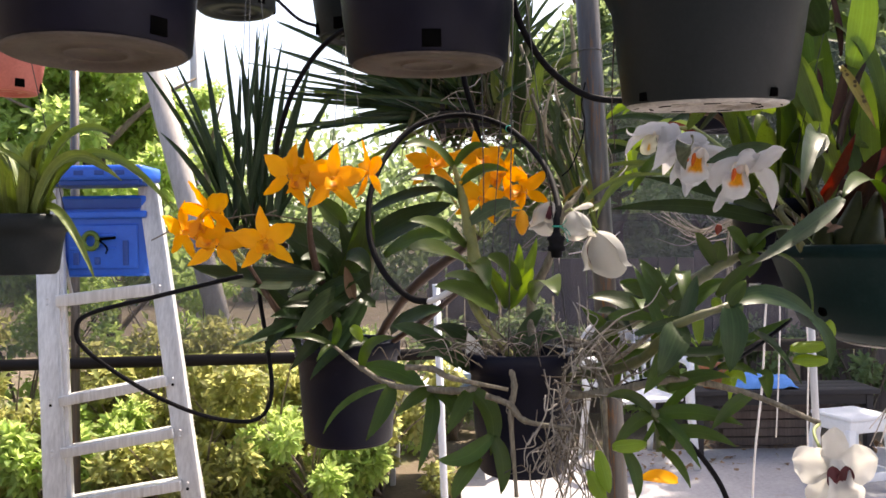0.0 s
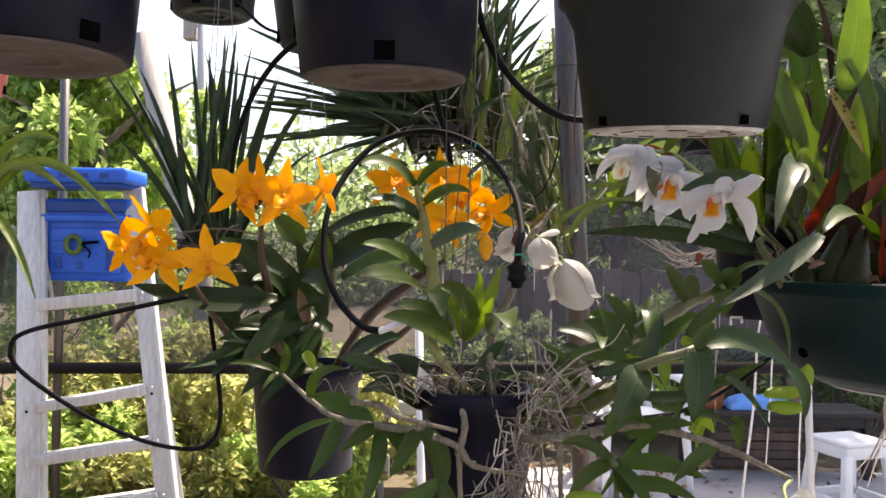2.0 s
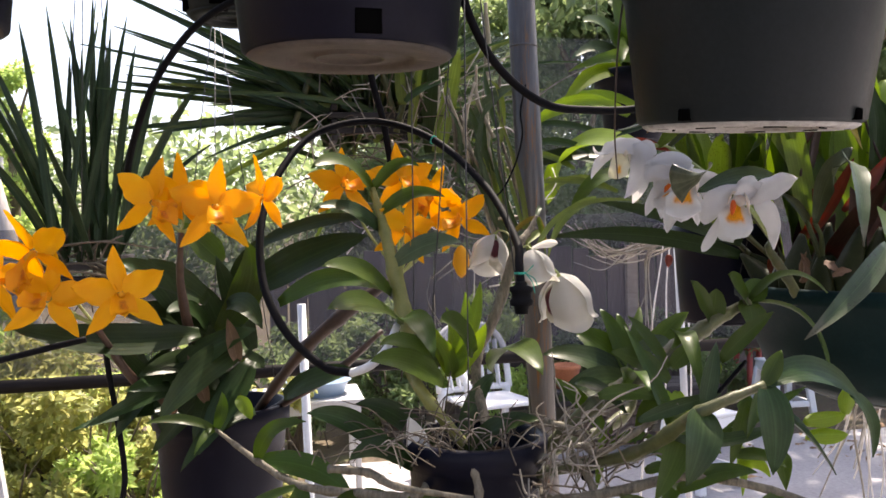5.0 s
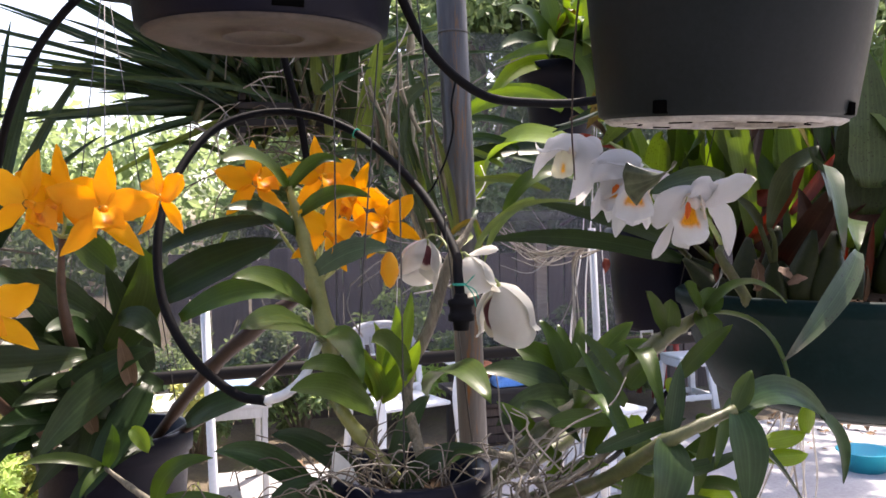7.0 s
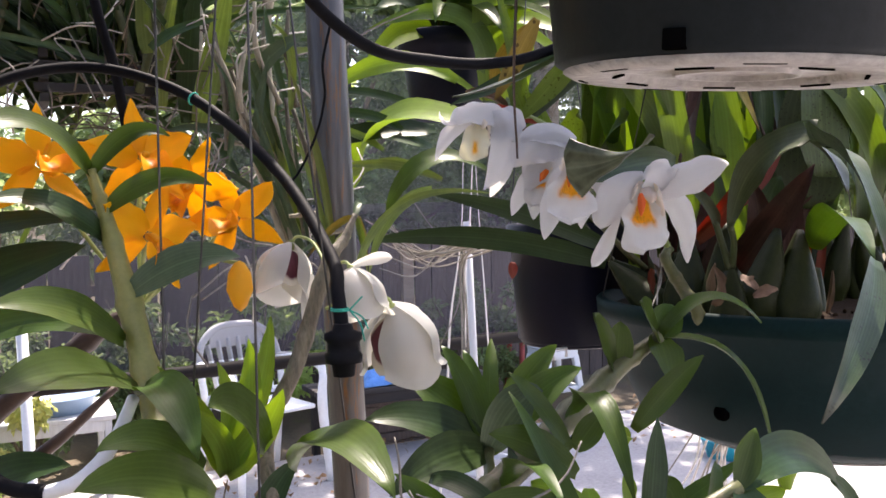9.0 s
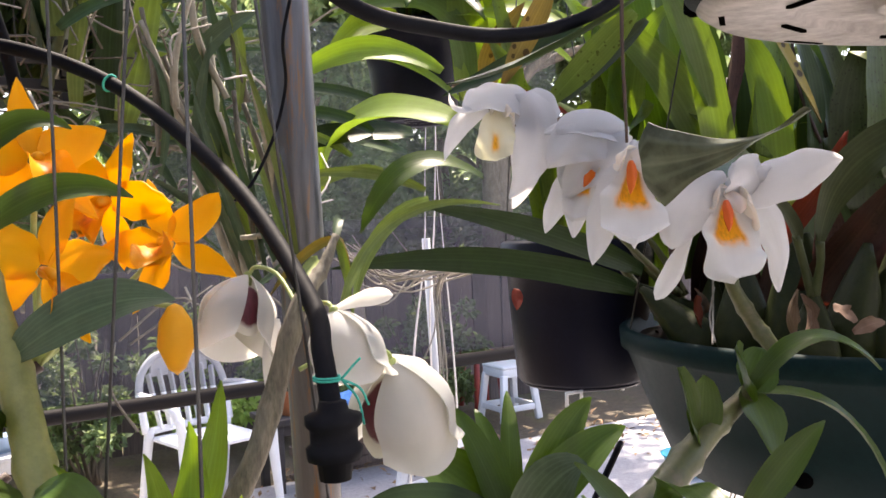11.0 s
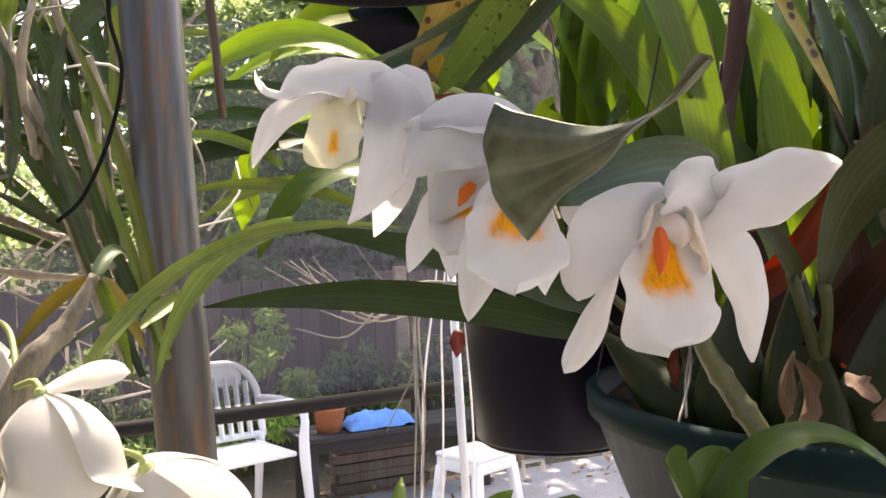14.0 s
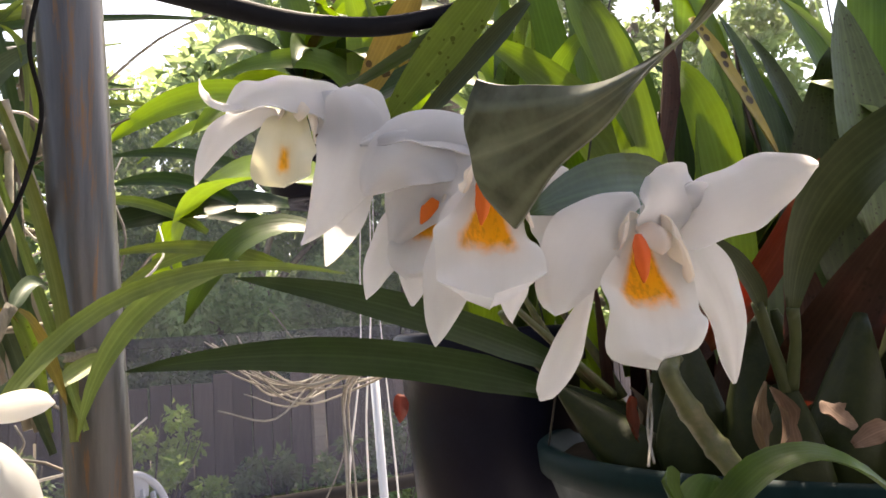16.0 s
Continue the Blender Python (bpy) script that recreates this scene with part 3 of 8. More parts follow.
WOOD = surface("weathered_wood", (0.060, 0.044, 0.040), (0.150, 0.112, 0.098), 7, 0.8, 0, 0.4, 60, 0.4, 0.45, (0.19, 0.155, 0.135), (0.58, 0.78), stretch=(1, 1, 0.08))
LOG = surface("pale_split_wood", (0.36, 0.25, 0.18), (0.52, 0.40, 0.30), 7, 0.8, 0, 0.4, 60, 0.4, 0.1, stretch=(0.1, 1, 1))
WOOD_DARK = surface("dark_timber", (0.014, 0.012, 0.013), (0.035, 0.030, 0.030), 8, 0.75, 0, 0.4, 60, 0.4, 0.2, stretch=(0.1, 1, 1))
TRUNK = surface("tree_bark", (0.09, 0.07, 0.05), (0.20, 0.16, 0.12), 12, 0.9, 0, 0.8, 40, 0.5, 0.1, stretch=(1, 1, 0.3), dist=0.01)
BOARD = surface("pale_board", (0.26, 0.235, 0.22), (0.38, 0.35, 0.33), 6, 0.75, 0, 0.2, 60, 0.3, 0.05, stretch=(1, 1, 0.15))
PATIO = surface("concrete", (0.26, 0.25, 0.26), (0.39, 0.375, 0.385), 1.6, 0.85, 0, 0.3, 40, 0.3, 0.0, (0.30, 0.26, 0.22), (0.6, 0.74), dist=0.004)
SOIL = surface("soil", (0.06, 0.045, 0.03), (0.13, 0.10, 0.065), 1.2, 0.95, 0, 0.7, 30, 0.45, 0.0, (0.10, 0.12, 0.03), (0.55, 0.7), dist=0.02)
LITTER = surface("leaf_litter", (0.16, 0.09, 0.045), (0.32, 0.20, 0.11), 8, 0.9, 0, 0.5, 60, 0.4, 0.35, island=True)
BAR = surface("black_bar", (0.006, 0.005, 0.005), (0.016, 0.013, 0.012), 12, 0.6, 0, 0.3, 60, 0.3, 0.0, stretch=(0.1, 1, 1), spec=0.1)
MAROON = petal("maroon_throat", (0.045, 0.003, 0.008), (0.075, 0.006, 0.012), (0.12, 0.006, 0.012), 0.06)
TERRA = surface("terracotta", (0.38, 0.13, 0.06), (0.48, 0.19, 0.09), 8, 0.8, 0, 0.2, 80, 0.3, 0.05)
RED = surface("red_plastic", (0.36, 0.05, 0.04), (0.45, 0.08, 0.06), 8, 0.5, 0, 0.1, 100, 0.2, 0.03)
TAG = surface("plant_tag", (0.62, 0.62, 0.58), (0.74, 0.74, 0.70), 20, 0.6, 0, 0.1, 100, 0.2, 0.03)
NET = netting("shade_cloth", (0.050, 0.0475, 0.062), 0.60)
NET_HAZE = netting("haze_cloth", (0.16, 0.17, 0.16), 0.22)
NET_ROOF = netting("roof_cloth", (0.10, 0.11, 0.10), 0.26)
FILL_WALL = surface("fill_wall_render", (0.29, 0.30, 0.33), (0.36, 0.37, 0.40), 3, 0.85, 0, 0.3, 60, 0.2, 0.0)


# ---- ground, patio, distance ----
def sheet(x0, y0, x1, y1, z, nx, ny, rough=0.0):
    bm = bmesh.new()
    vs = [[bm.verts.new((x0 + (x1 - x0) * i / nx, y0 + (y1 - y0) * j / ny, z + rough * noise.noise((i * 0.7, j * 0.7, 3.1)))) for i in range(nx + 1)] for j in range(ny + 1)]
    for j in range(ny):
        for i in range(nx):
            bm.faces.new((vs[j][i], vs[j][i + 1], vs[j + 1][i + 1], vs[j + 1][i]))
    return bm


solid("ground", sheet(-150, -150, 150, 150, -0.06, 60, 60), SOIL, "bare brown soil with leaf litter", "ground")
solid("pavement", box((0.05, -6.0, -0.05), (12.0, 5.80, 0.0), 0.01), PATIO, "sunlit pale grey concrete patio", "patio")


def stuff(name, me, material, label, category):
    me.materials.append(material)
    ob = new(name, me)
    return tagged(ob, label, category, "", "stuff")


def clumps(n, lo, hi, rlo, rhi, seed):
    g = random.Random(seed)
    return [[g.uniform(a, b) for a, b in zip(lo, hi)] for _ in range(n)], [g.uniform(rlo, rhi) for _ in range(n)]


def shrub(base, height, spread, count, size, seed, material, label):
    """A bush: a few stems from the ground and a broken crown of small leaves."""
    g = random.Random(seed)
    b = Vector(base)
    th = thing("shrub", b, label, "shrub", "shrubs behind the netting")
    tips = []
    for k in range(13):
        a = g.uniform(0, 6.283)
        out = g.uniform(0.5, 1.0)
        tip = b + Vector((math.cos(a) * spread * out, math.sin(a) * spread * 0.75 * out, height * g.uniform(0.6, 1.12)))
        mid = b.lerp(tip, 0.5) + Vector((g.uniform(-0.05, 0.05), g.uniform(-0.05, 0.05), 0.06))
        part("stem", tube([b + Vector((g.uniform(-0.05, 0.05), 0, 0)), mid, tip], [0.012, 0.007, 0.003], 6, 4), TRUNK, th)
        tips.append(tip)
    cs, rs = [], []
    for k in range(22):
        a, r = g.uniform(0, 6.283), spread * math.sqrt(g.random())
        cs.append([math.cos(a) * r, math.sin(a) * r * 0.7, height * g.uniform(0.12, 1.0)])
        rs.append(g.uniform(0.10, 0.22) * spread * 1.1)
    me = scatter_leaves(cs, rs, count, size, seed)
    me.materials.append(material)
    share("crown", me, Matrix(), th)
    return th


for k, (x, y, h, s, mt) in enumerate([(-3.3, 4.9, 1.0, 0.65, HEDGE), (-2.5, 4.8, 0.85, 0.6, HEDGE), (-1.75, 5.0, 0.95, 0.6, HEDGE), (-1.05, 4.9, 0.80, 0.55, HEDGE), (-0.45, 5.0, 0.72, 0.5, HEDGE), (-2.1, 4.55, 0.55, 0.45, TREE), (-1.35, 4.5, 0.5, 0.45, HEDGE), (-0.7, 4.55, 0.5, 0.42, TREE), (-2.9, 4.5, 0.6, 0.45, HEDGE),
                                      (-3.0, 6.0, 1.2, 0.7, TREE), (-1.9, 6.1, 1.25, 0.7, TREE), (-0.9, 6.0, 0.8, 0.65, TREE), (0.0, 6.4, 0.85, 0.55, FAR)]):
    shrub((x, y, -0.06), h, s, 5600, 0.055, 40 + k, mt, "leafy yellow-green garden shrub in the sun" if mt is HEDGE else "dense green garden shrub in the border")


def tree(base, height, crown_r, count, size, seed, material, label, lift=0.55, lean=0.0):
    """A tree: tapered trunk, limbs and a loose crown of leaf clumps."""
    g = random.Random(seed)
    b = Vector(base)
    th = thing("tree", b, label, "tree", "trees beyond the garden")
    top = b + Vector((lean, 0, height * 0.8))
    trunk = part("trunk", tube([b, b + Vector((lean * 0.3 + 0.05, 0.05, height * 0.4)), top], [height * 0.03, height * 0.02, height * 0.008], 9), TRUNK, th)
    cs, rs = [], []
    for k in range(9):
        a = k * 2.4 + g.uniform(-0.3, 0.3)
        s = b.lerp(top, g.uniform(lift * 0.7, 0.95))
        e = s + Vector((math.cos(a) * crown_r * 0.8, math.sin(a) * crown_r * 0.8, g.uniform(0.05, 0.3) * height))
        part("limb", tube([s, s.lerp(e, 0.5) + Vector((0, 0, 0.08)), e], [height * 0.011, height * 0.007, height * 0.003], 6, 4), TRUNK, th)
    for k in range(60):
        a, r = g.uniform(0, 6.283), crown_r * math.sqrt(g.random())
        z = height * (lift + (1 - lift) * g.random())
        taper = 1.0 - 0.55 * max(0, (z / height - 0.7) / 0.3)
        cs.append([lean * z / height + math.cos(a) * r * taper, math.sin(a) * r * taper, z])
        rs.append(g.uniform(0.12, 0.26) * crown_r)
    me = scatter_leaves(cs, rs, count, size, seed)
    me.materials.append(material)
    share("crown", me, Matrix(), th)
    return th


tree((-2.9, 7.2, -0.06), 3.1, 1.0, 26000, 0.085, 71, TREE, "leafy bright green tree beyond the netting", 0.35)
tree((-4.3, 7.6, -0.06), 3.4, 1.1, 24000, 0.085, 72, TREE, "leafy bright green tree beyond the netting", 0.35)
tree((-3.7, 13.0, -0.06), 3.9, 0.55, 6000, 0.08, 73, TREE, "slender pale green tree against the sky", 0.3)
tree((2.1, 11.0, -0.06), 4.4, 1.5, 22000, 0.12, 74, FAR, "dense dark green tree behind the fence", 0.25)
tree((4.2, 10.6, -0.06), 5.6, 1.7, 22000, 0.13, 75, FAR, "dense dark green tree behind the fence", 0.25)
tree((6.6, 11.0, -0.06), 7.0, 2.2, 24000, 0.15, 76, FAR, "dense dark green tree behind the fence", 0.2)
tree((9.0, 9.5, -0.06), 7.4, 2.4, 24000, 0.15, 77, FAR, "dense dark green tree behind the fence", 0.2)
tree((3.05, 9.1, -0.06), 4.3, 1.25, 20000, 0.11, 80, FAR, "dense dark green tree behind the fence", 0.15)
tree((4.9, 9.3, -0.06), 4.4, 1.3, 20000, 0.11, 81, FAR, "dense dark green tree behind the fence", 0.15)
tree((3.3, 13.5, -0.06), 5.4, 1.6, 12000, 0.12, 78, TREE, "tall sunlit tree behind the fence", 0.3)
tree((4.7, 7.9, -0.06), 6.6, 2.3, 8000, 0.15, 79, FAR, "tall spreading shade tree beside the patio", 0.5)
for k, (x, y, h, s, mt) in enumerate([(0.75, 6.7, 0.95, 0.42, FAR), (1.55, 6.85, 1.15, 0.45, TREE), (2.4, 6.8, 0.8, 0.4, FAR), (3.3, 6.8, 1.0, 0.45, FAR)]):
    shrub((x, y, -0.06), h, s, 2600, 0.06, 90 + k, mt, "leafy shrub against the board fence")
cs_, rs_ = clumps(340, (-30, 24, 0.0), (40, 34, 4.5), 0.8, 2.0, 5)
stuff("far_woods", scatter_leaves(cs_, rs_, 60000, 0.35, 6), FAR, "far line of green trees", "woods")

# utility pole beyond the garden
pole = thing("utility_pole", (-5.33, 18.0, -0.06), "pale grey utility pole with a box far beyond the garden", "utility pole")
part("pole", tube([(-5.33, 18.0, -0.06), (-5.33, 18.0, 7.4)], [0.10, 0.075], 14, 3), PIPE, pole)
box_ = part("switch_box", box((-5.68, 17.86, 5.85), (-5.44, 18.14, 6.45), 0.02), BOARD, pole, "pale grey metal box")
part("bracket", beam((-5.46, 18.0, 6.15), (-5.33, 18.0, 6.15), 0.05, 0.05, 0.004), PIPE, box_)
part("cross_arm", beam((-5.95, 18.0, 7.1), (-4.75, 18.0, 7.1), 0.09, 0.11, 0.008), PIPE, pole)

# boarded fence
FENCE_Y = 7.4
fence = thing("fence", (3.0, FENCE_Y, -0.06), "weathered dark brown board fence behind the patio", "fence")
part("rail", box((-0.2, FENCE_Y + 0.02, 0.30), (9.0, FENCE_Y + 0.06, 0.38), 0.004), WOOD, fence)
part("rail", box((-0.2, FENCE_Y + 0.02, 0.95), (9.0, FENCE_Y + 0.06, 1.03), 0.004), WOOD, fence)
part("post", box((2.88, FENCE_Y - 0.075, -0.06), (2.98, FENCE_Y - 0.018, 1.34), 0.006), LOG, fence, "paler timber fence post")
_board = to_mesh(box((-0.072, -0.012, 0), (0.072, 0.012, 1.36), 0.003), "board", WOOD, True)
for k in range(60):
    share("board", _board, Matrix.Translation((-3.1 + k * 0.152, -0.002 + rng.uniform(-0.004, 0.004), 0.0)) @ Matrix.Rotation(rng.uniform(-0.012, 0.012), 4, "Y") @ Matrix.Diagonal((1, 1, rng.uniform(0.96, 1.03), 1)), fence)

# ---- frame of the shade house: pipes, netting, hem bar ----
def pipe(name, a, b, r, material, label, category="post"):
    return solid(name, tube([a, b], r, 20, 2), material, label, category, "structure", at=a)


POST_A, POST_B = Vector((0.363, 1.635, 0.0)), Vector((0.224, 1.463, 2.35))
pipe("post_1", POST_A, POST_B, 0.0202, STEEL, "weathered galvanised steel pipe post with rust streaks")
_j = POST_A.lerp(POST_B, 0.735)
solid("trim_1", tube([_j, _j + Vector((0, 0, 0.003))], 0.0208, 20, 2), STEEL, "pipe joint on the post", "post", at=_j)
pipe("post_2", (1.445, 3.335, 0.0), (1.391, 3.335, 1.46), 0.0135, PIPE, "slim pale grey plastic pipe post")
pipe("post_3", (-1.83, 4.15, 0.0), (-1.80, 4.15, 2.6), 0.021, STEEL, "galvanised pipe post at the netting")
pipe("post_4", (-0.005, 2.731, 0.0), (-0.037, 2.731, 1.27), 0.012, PLASTIC, "slim white plastic stake")
for k, (x, y) in enumerate([(-1.0, -0.5), (1.9, -0.5)]):
    pipe("post_%d" % (5 + k), (x, y, 0.0), (x, y, 2.36), 0.021, STEEL, "galvanised pipe post of the shade house")
for k, y in enumerate([1.0, 1.2, 1.35, 1.62, 1.75, 2.15]):
    pipe("trim_%d" % (2 + k), (-1.9, y, 2.36), (2.2, y, 2.36), 0.012, STEEL, "overhead galvanised hanging pipe", "pipe")
pipe("hem_bar", (-3.4, 4.12, 0.83), (2.6, 4.12, 0.91), 0.028, BAR, "dark timber bar along the foot of the netting", "bar")
net_bm = bmesh.new()
_w = [[net_bm.verts.new((-3.4 + 6.0 * i / 60, 4.16 + 0.02 * noise.noise((i * 0.4, j * 0.5, 0)), (0.86 + 0.00133 * i) + 0.62 * j / 8)) for i in range(61)] for j in range(9)]
for j in range(8):
    for i in range(60):
        net_bm.faces.new((_w[j][i], _w[j][i + 1], _w[j + 1][i + 1], _w[j + 1][i]))
solid("netting", net_bm, NET, "dark grey shade cloth stretched above the bar", "netting")
# added sheet: its grey veil lays haze over the trees behind
_hi = bmesh.new()
_w = [[_hi.verts.new((0.62 + 1.98 * i / 20, 4.16 + 0.02 * noise.noise((i * 0.4 + 20, j * 0.5, 0)), 1.50 + 0.87 * j / 8)) for i in range(21)] for j in range(9)]
for j in range(8):
    for i in range(20):
        _hi.faces.new((_w[j][i], _w[j][i + 1], _w[j + 1][i + 1], _w[j + 1][i]))
solid("netting_upper", _hi, NET_HAZE, "thin grey sheet added above the dark band to haze the trees", "netting")
pipe("leaning_board", (-1.223, 5.600, -0.234), (-1.976, 5.600, 2.814), 0.075, BOARD, "pale leaning timber pole", "pole")

roof_bm = sheet(-2.6, -1.6, 2.6, 3.0, 2.40, 40, 40, 0.02)
solid("roof_netting", roof_bm, NET_ROOF, "grey shade cloth stretched over the pipes", "netting")
# unseen wall added behind the viewer: blocks sky, bounces fill onto the plants
solid("wall_house", box((-6.0, -2.2, -0.06), (6.0, -2.0, 3.2), 0.0), FILL_WALL, "unseen plain wall added to block the sky and bounce fill light", "wall")

# ---- patio furniture ----
def stool(at, label, turn_deg=0.0):
    """A moulded stool: dished seat, deep apron, flat splayed legs and a ring of stretchers near the floor."""
    th = thing("stool", (0, 0, 0), label, "stool")
    part("seat", box((-0.15, -0.15, 0.405), (0.15, 0.15, 0.43), 0.011), PLASTIC, th)
    part("apron", box((-0.146, -0.146, 0.34), (0.146, 0.146, 0.406), 0.010), PLASTIC, th)
    for sx in (-1, 1):
        for sy in (-1, 1):
            part("leg", beam((sx * 0.128, sy * 0.128, 0.36), (sx * 0.165, sy * 0.165, 0.0), 0.052, 0.040, 0.010, (0, 1, 0)), PLASTIC, th)
        part("stretcher", beam((sx * 0.155, -0.14, 0.10), (sx * 0.155, 0.14, 0.10), 0.022, 0.045, 0.006), PLASTIC, th)
        part("stretcher", beam((-0.14, sx * 0.155, 0.10), (0.14, sx * 0.155, 0.10), 0.022, 0.045, 0.006), PLASTIC, th)
    th.matrix_basis = pose(*at, 0, 0, turn_deg)
    return th


def chair(at, turn_deg, label, material):
    """A moulded garden chair: slatted back, arms and splayed legs."""
    th = thing("garden_chair", (0, 0, 0), label, "chair", "garden chairs")
    part("seat", box((-0.22, -0.22, 0.415), (0.22, 0.2, 0.44), 0.012), material, th)
    for k in range(7):
        x = -0.168 + k * 0.056
        part("back_slat", beam((x, 0.19, 0.47), (x * 1.12, 0.285, 0.80 - 1.2 * x * x), 0.047, 0.012, 0.004, (1, 0, 0)), material, th)
    part("back_top", beam((-0.17, 0.298, 0.80), (0.17, 0.298, 0.80), 0.016, 0.11, 0.006), material, th)
    part("back_rail", tube([(-0.25, 0.2, 0.46), (-0.245, 0.27, 0.72), (-0.15, 0.30, 0.845), (0, 0.305, 0.87), (0.15, 0.30, 0.845), (0.245, 0.27, 0.72), (0.25, 0.2, 0.46)], 0.022, 8), material, th)
    part("back_foot", tube([(-0.24, 0.2, 0.47), (0, 0.21, 0.475), (0.24, 0.2, 0.47)], 0.02, 8), material, th)
    for s in (-1, 1):
        part("arm", tube([(s * 0.25, 0.265, 0.66), (s * 0.285, 0.08, 0.665), (s * 0.285, -0.16, 0.65), (s * 0.27, -0.225, 0.58)], [0.022, 0.028, 0.028, 0.02], 8), material, th)
        part("leg", tube([(s * 0.27, -0.225, 0.60), (s * 0.255, -0.235, 0.42), (s * 0.275, -0.27, 0.0)], [0.022, 0.03, 0.02], 8), material, th)
        part("leg", tube([(s * 0.23, 0.2, 0.48), (s * 0.25, 0.30, 0.0)], [0.028, 0.02], 8), material, th)
    th.matrix_basis = pose(*at, 0, 0, turn_deg)
    return th


stool((2.25, 4.83, 0.0), "white moulded plastic stool on the patio", 18)
chair((1.17, 5.45, 0.0), 14, "white moulded plastic garden chair behind the netting", PLASTIC)
stool((3.78, 6.42, 0.0), "white plastic stool standing by the fence")
red_stool = thing("stool", (3.86, 6.95, 0.0), "red plastic stool behind the white one", "stool")
part("seat", box((3.73, 6.82, 0.44), (3.99, 7.08, 0.47), 0.01), RED, red_stool)
for sx in (-1, 1):
    for sy in (-1, 1):
        part("leg", tube([(3.86 + sx * 0.10, 6.95 + sy * 0.10, 0.44), (3.86 + sx * 0.13, 6.95 + sy * 0.13, 0.0)], 0.024, 8, 2), RED, red_stool)

bench = thing("bench", (2.3, 5.75, 0.0), "dark low timber bench in the shade", "bench")
for k in range(3):
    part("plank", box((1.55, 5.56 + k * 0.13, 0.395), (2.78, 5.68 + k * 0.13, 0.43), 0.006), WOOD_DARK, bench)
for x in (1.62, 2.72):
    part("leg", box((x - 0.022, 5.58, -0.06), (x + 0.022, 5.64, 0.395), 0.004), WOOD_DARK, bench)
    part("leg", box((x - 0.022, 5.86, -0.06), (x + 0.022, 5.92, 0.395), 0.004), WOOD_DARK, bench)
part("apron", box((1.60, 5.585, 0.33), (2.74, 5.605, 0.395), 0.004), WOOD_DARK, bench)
for k in range(6):
    y = 5.93 - 0.012 * (k % 2)
    tagged(solid("timber", box((1.80 + 0.03 * (k % 3), y - 0.05, -0.058 + k * 0.06), (2.42 + 0.04 * (k % 2), y + 0.05, -0.004 + k * 0.06), 0.006), WOOD, "stacked rough timber behind the bench", "timber", "object", True, at=(2.1, y, -0.058 + k * 0.06)), group="timber stack")
tagged(solid("timber", box((1.75, 5.83, -0.058), (2.85, 5.93, -0.018), 0.008, None, Matrix.Translation((2.3, 5.88, 0)) @ Matrix.Rotation(radians(6), 4, "Z") @ Matrix.Translation((-2.3, -5.88, 0))), LOG, "pale split timber lying along the patio's edge", "timber", "object", True, at=(2.3, 5.88, -0.058)))
cl = bmesh.new()
bmesh.ops.create_grid(cl, x_segments=26, y_segments=14, size=0.5)
for v in cl.verts:
    x, y = v.co.x, v.co.y
    h = 0.05 * (1 - (2 * abs(y)) ** 4) * (1 - (2 * abs(x)) ** 6) + 0.018 * noise.noise((x * 9, y * 9, 1.7))
    v.co = (2.05 + x * 0.42, 5.68 + y * 0.2, 0.441 + max(0, h) * 1.5)
bmesh.ops.solidify(cl, geom=cl.faces[:], thickness=0.006)
solid("towel", cl, BLUE_CLOTH, "crumpled bright blue cloth on the bench", "towel", "object", at=(2.05, 5.68, 0.435))
tub = thing("flower_pot", (1.75, 5.7, 0.431), "small terracotta pot on the bench", "pot")
part("body", lathe([(0, 0), (0.07, 0), (0.095, 0.13), (0.10, 0.13), (0.10, 0.155), (0.09, 0.155), (0.06, 0.02), (0, 0.02)], (1.75, 5.7, 0.431), 24), TERRA, tub)
table = thing("table", (0.0, 5.45, 0.0), "low worn white painted garden table", "table")
part("top", box((-0.38, 5.20, 0.50), (0.37, 5.72, 0.525), 0.006), PIPE, table)
part("rail", box((-0.36, 5.205, 0.445), (0.35, 5.23, 0.501), 0.004), PIPE, table)
part("rail", box((-0.36, 5.69, 0.445), (0.35, 5.715, 0.501), 0.004), PIPE, table)
for x in (-0.36, 0.33):
    for y in (5.215, 5.665):
        part("leg", box((x - 0.016, y - 0.012, -0.06 if x < 0 else 0.0), (x + 0.016, y + 0.04, 0.501), 0.005), PIPE, table)
crate = thing("tub", (0.10, 5.45, 0.526), "shallow pale blue plastic tub on the white table", "tub")
part("shell", lathe([(0, 0), (0.17, 0), (0.20, 0.075), (0.215, 0.078), (0.215, 0.086), (0.195, 0.083), (0.16, 0.012), (0, 0.012)], (0.10, 5.45, 0.526), 28), BLUE_PALE, crate)
basin = thing("basin", (3.75, 4.5, 0.0), "turquoise plastic basin on the patio", "basin")
part("bowl", lathe([(0, 0), (0.11, 0), (0.15, 0.11), (0.162, 0.113), (0.162, 0.12), (0.146, 0.117), (0.10, 0.01), (0, 0.01)], (3.75, 4.5, 0.0), 36), TEAL, basin)
me_ = scatter_leaves([[rng.uniform(0.3, 4.5), rng.uniform(4.9, 6.0), 0.004] for _ in range(60)], [0.2] * 60, 420, 0.06, 11, 0.25, (1, 1, 0.01))
stuff("fallen_leaves", me_, LITTER, "scattered dry brown leaves on the patio", "leaf litter")

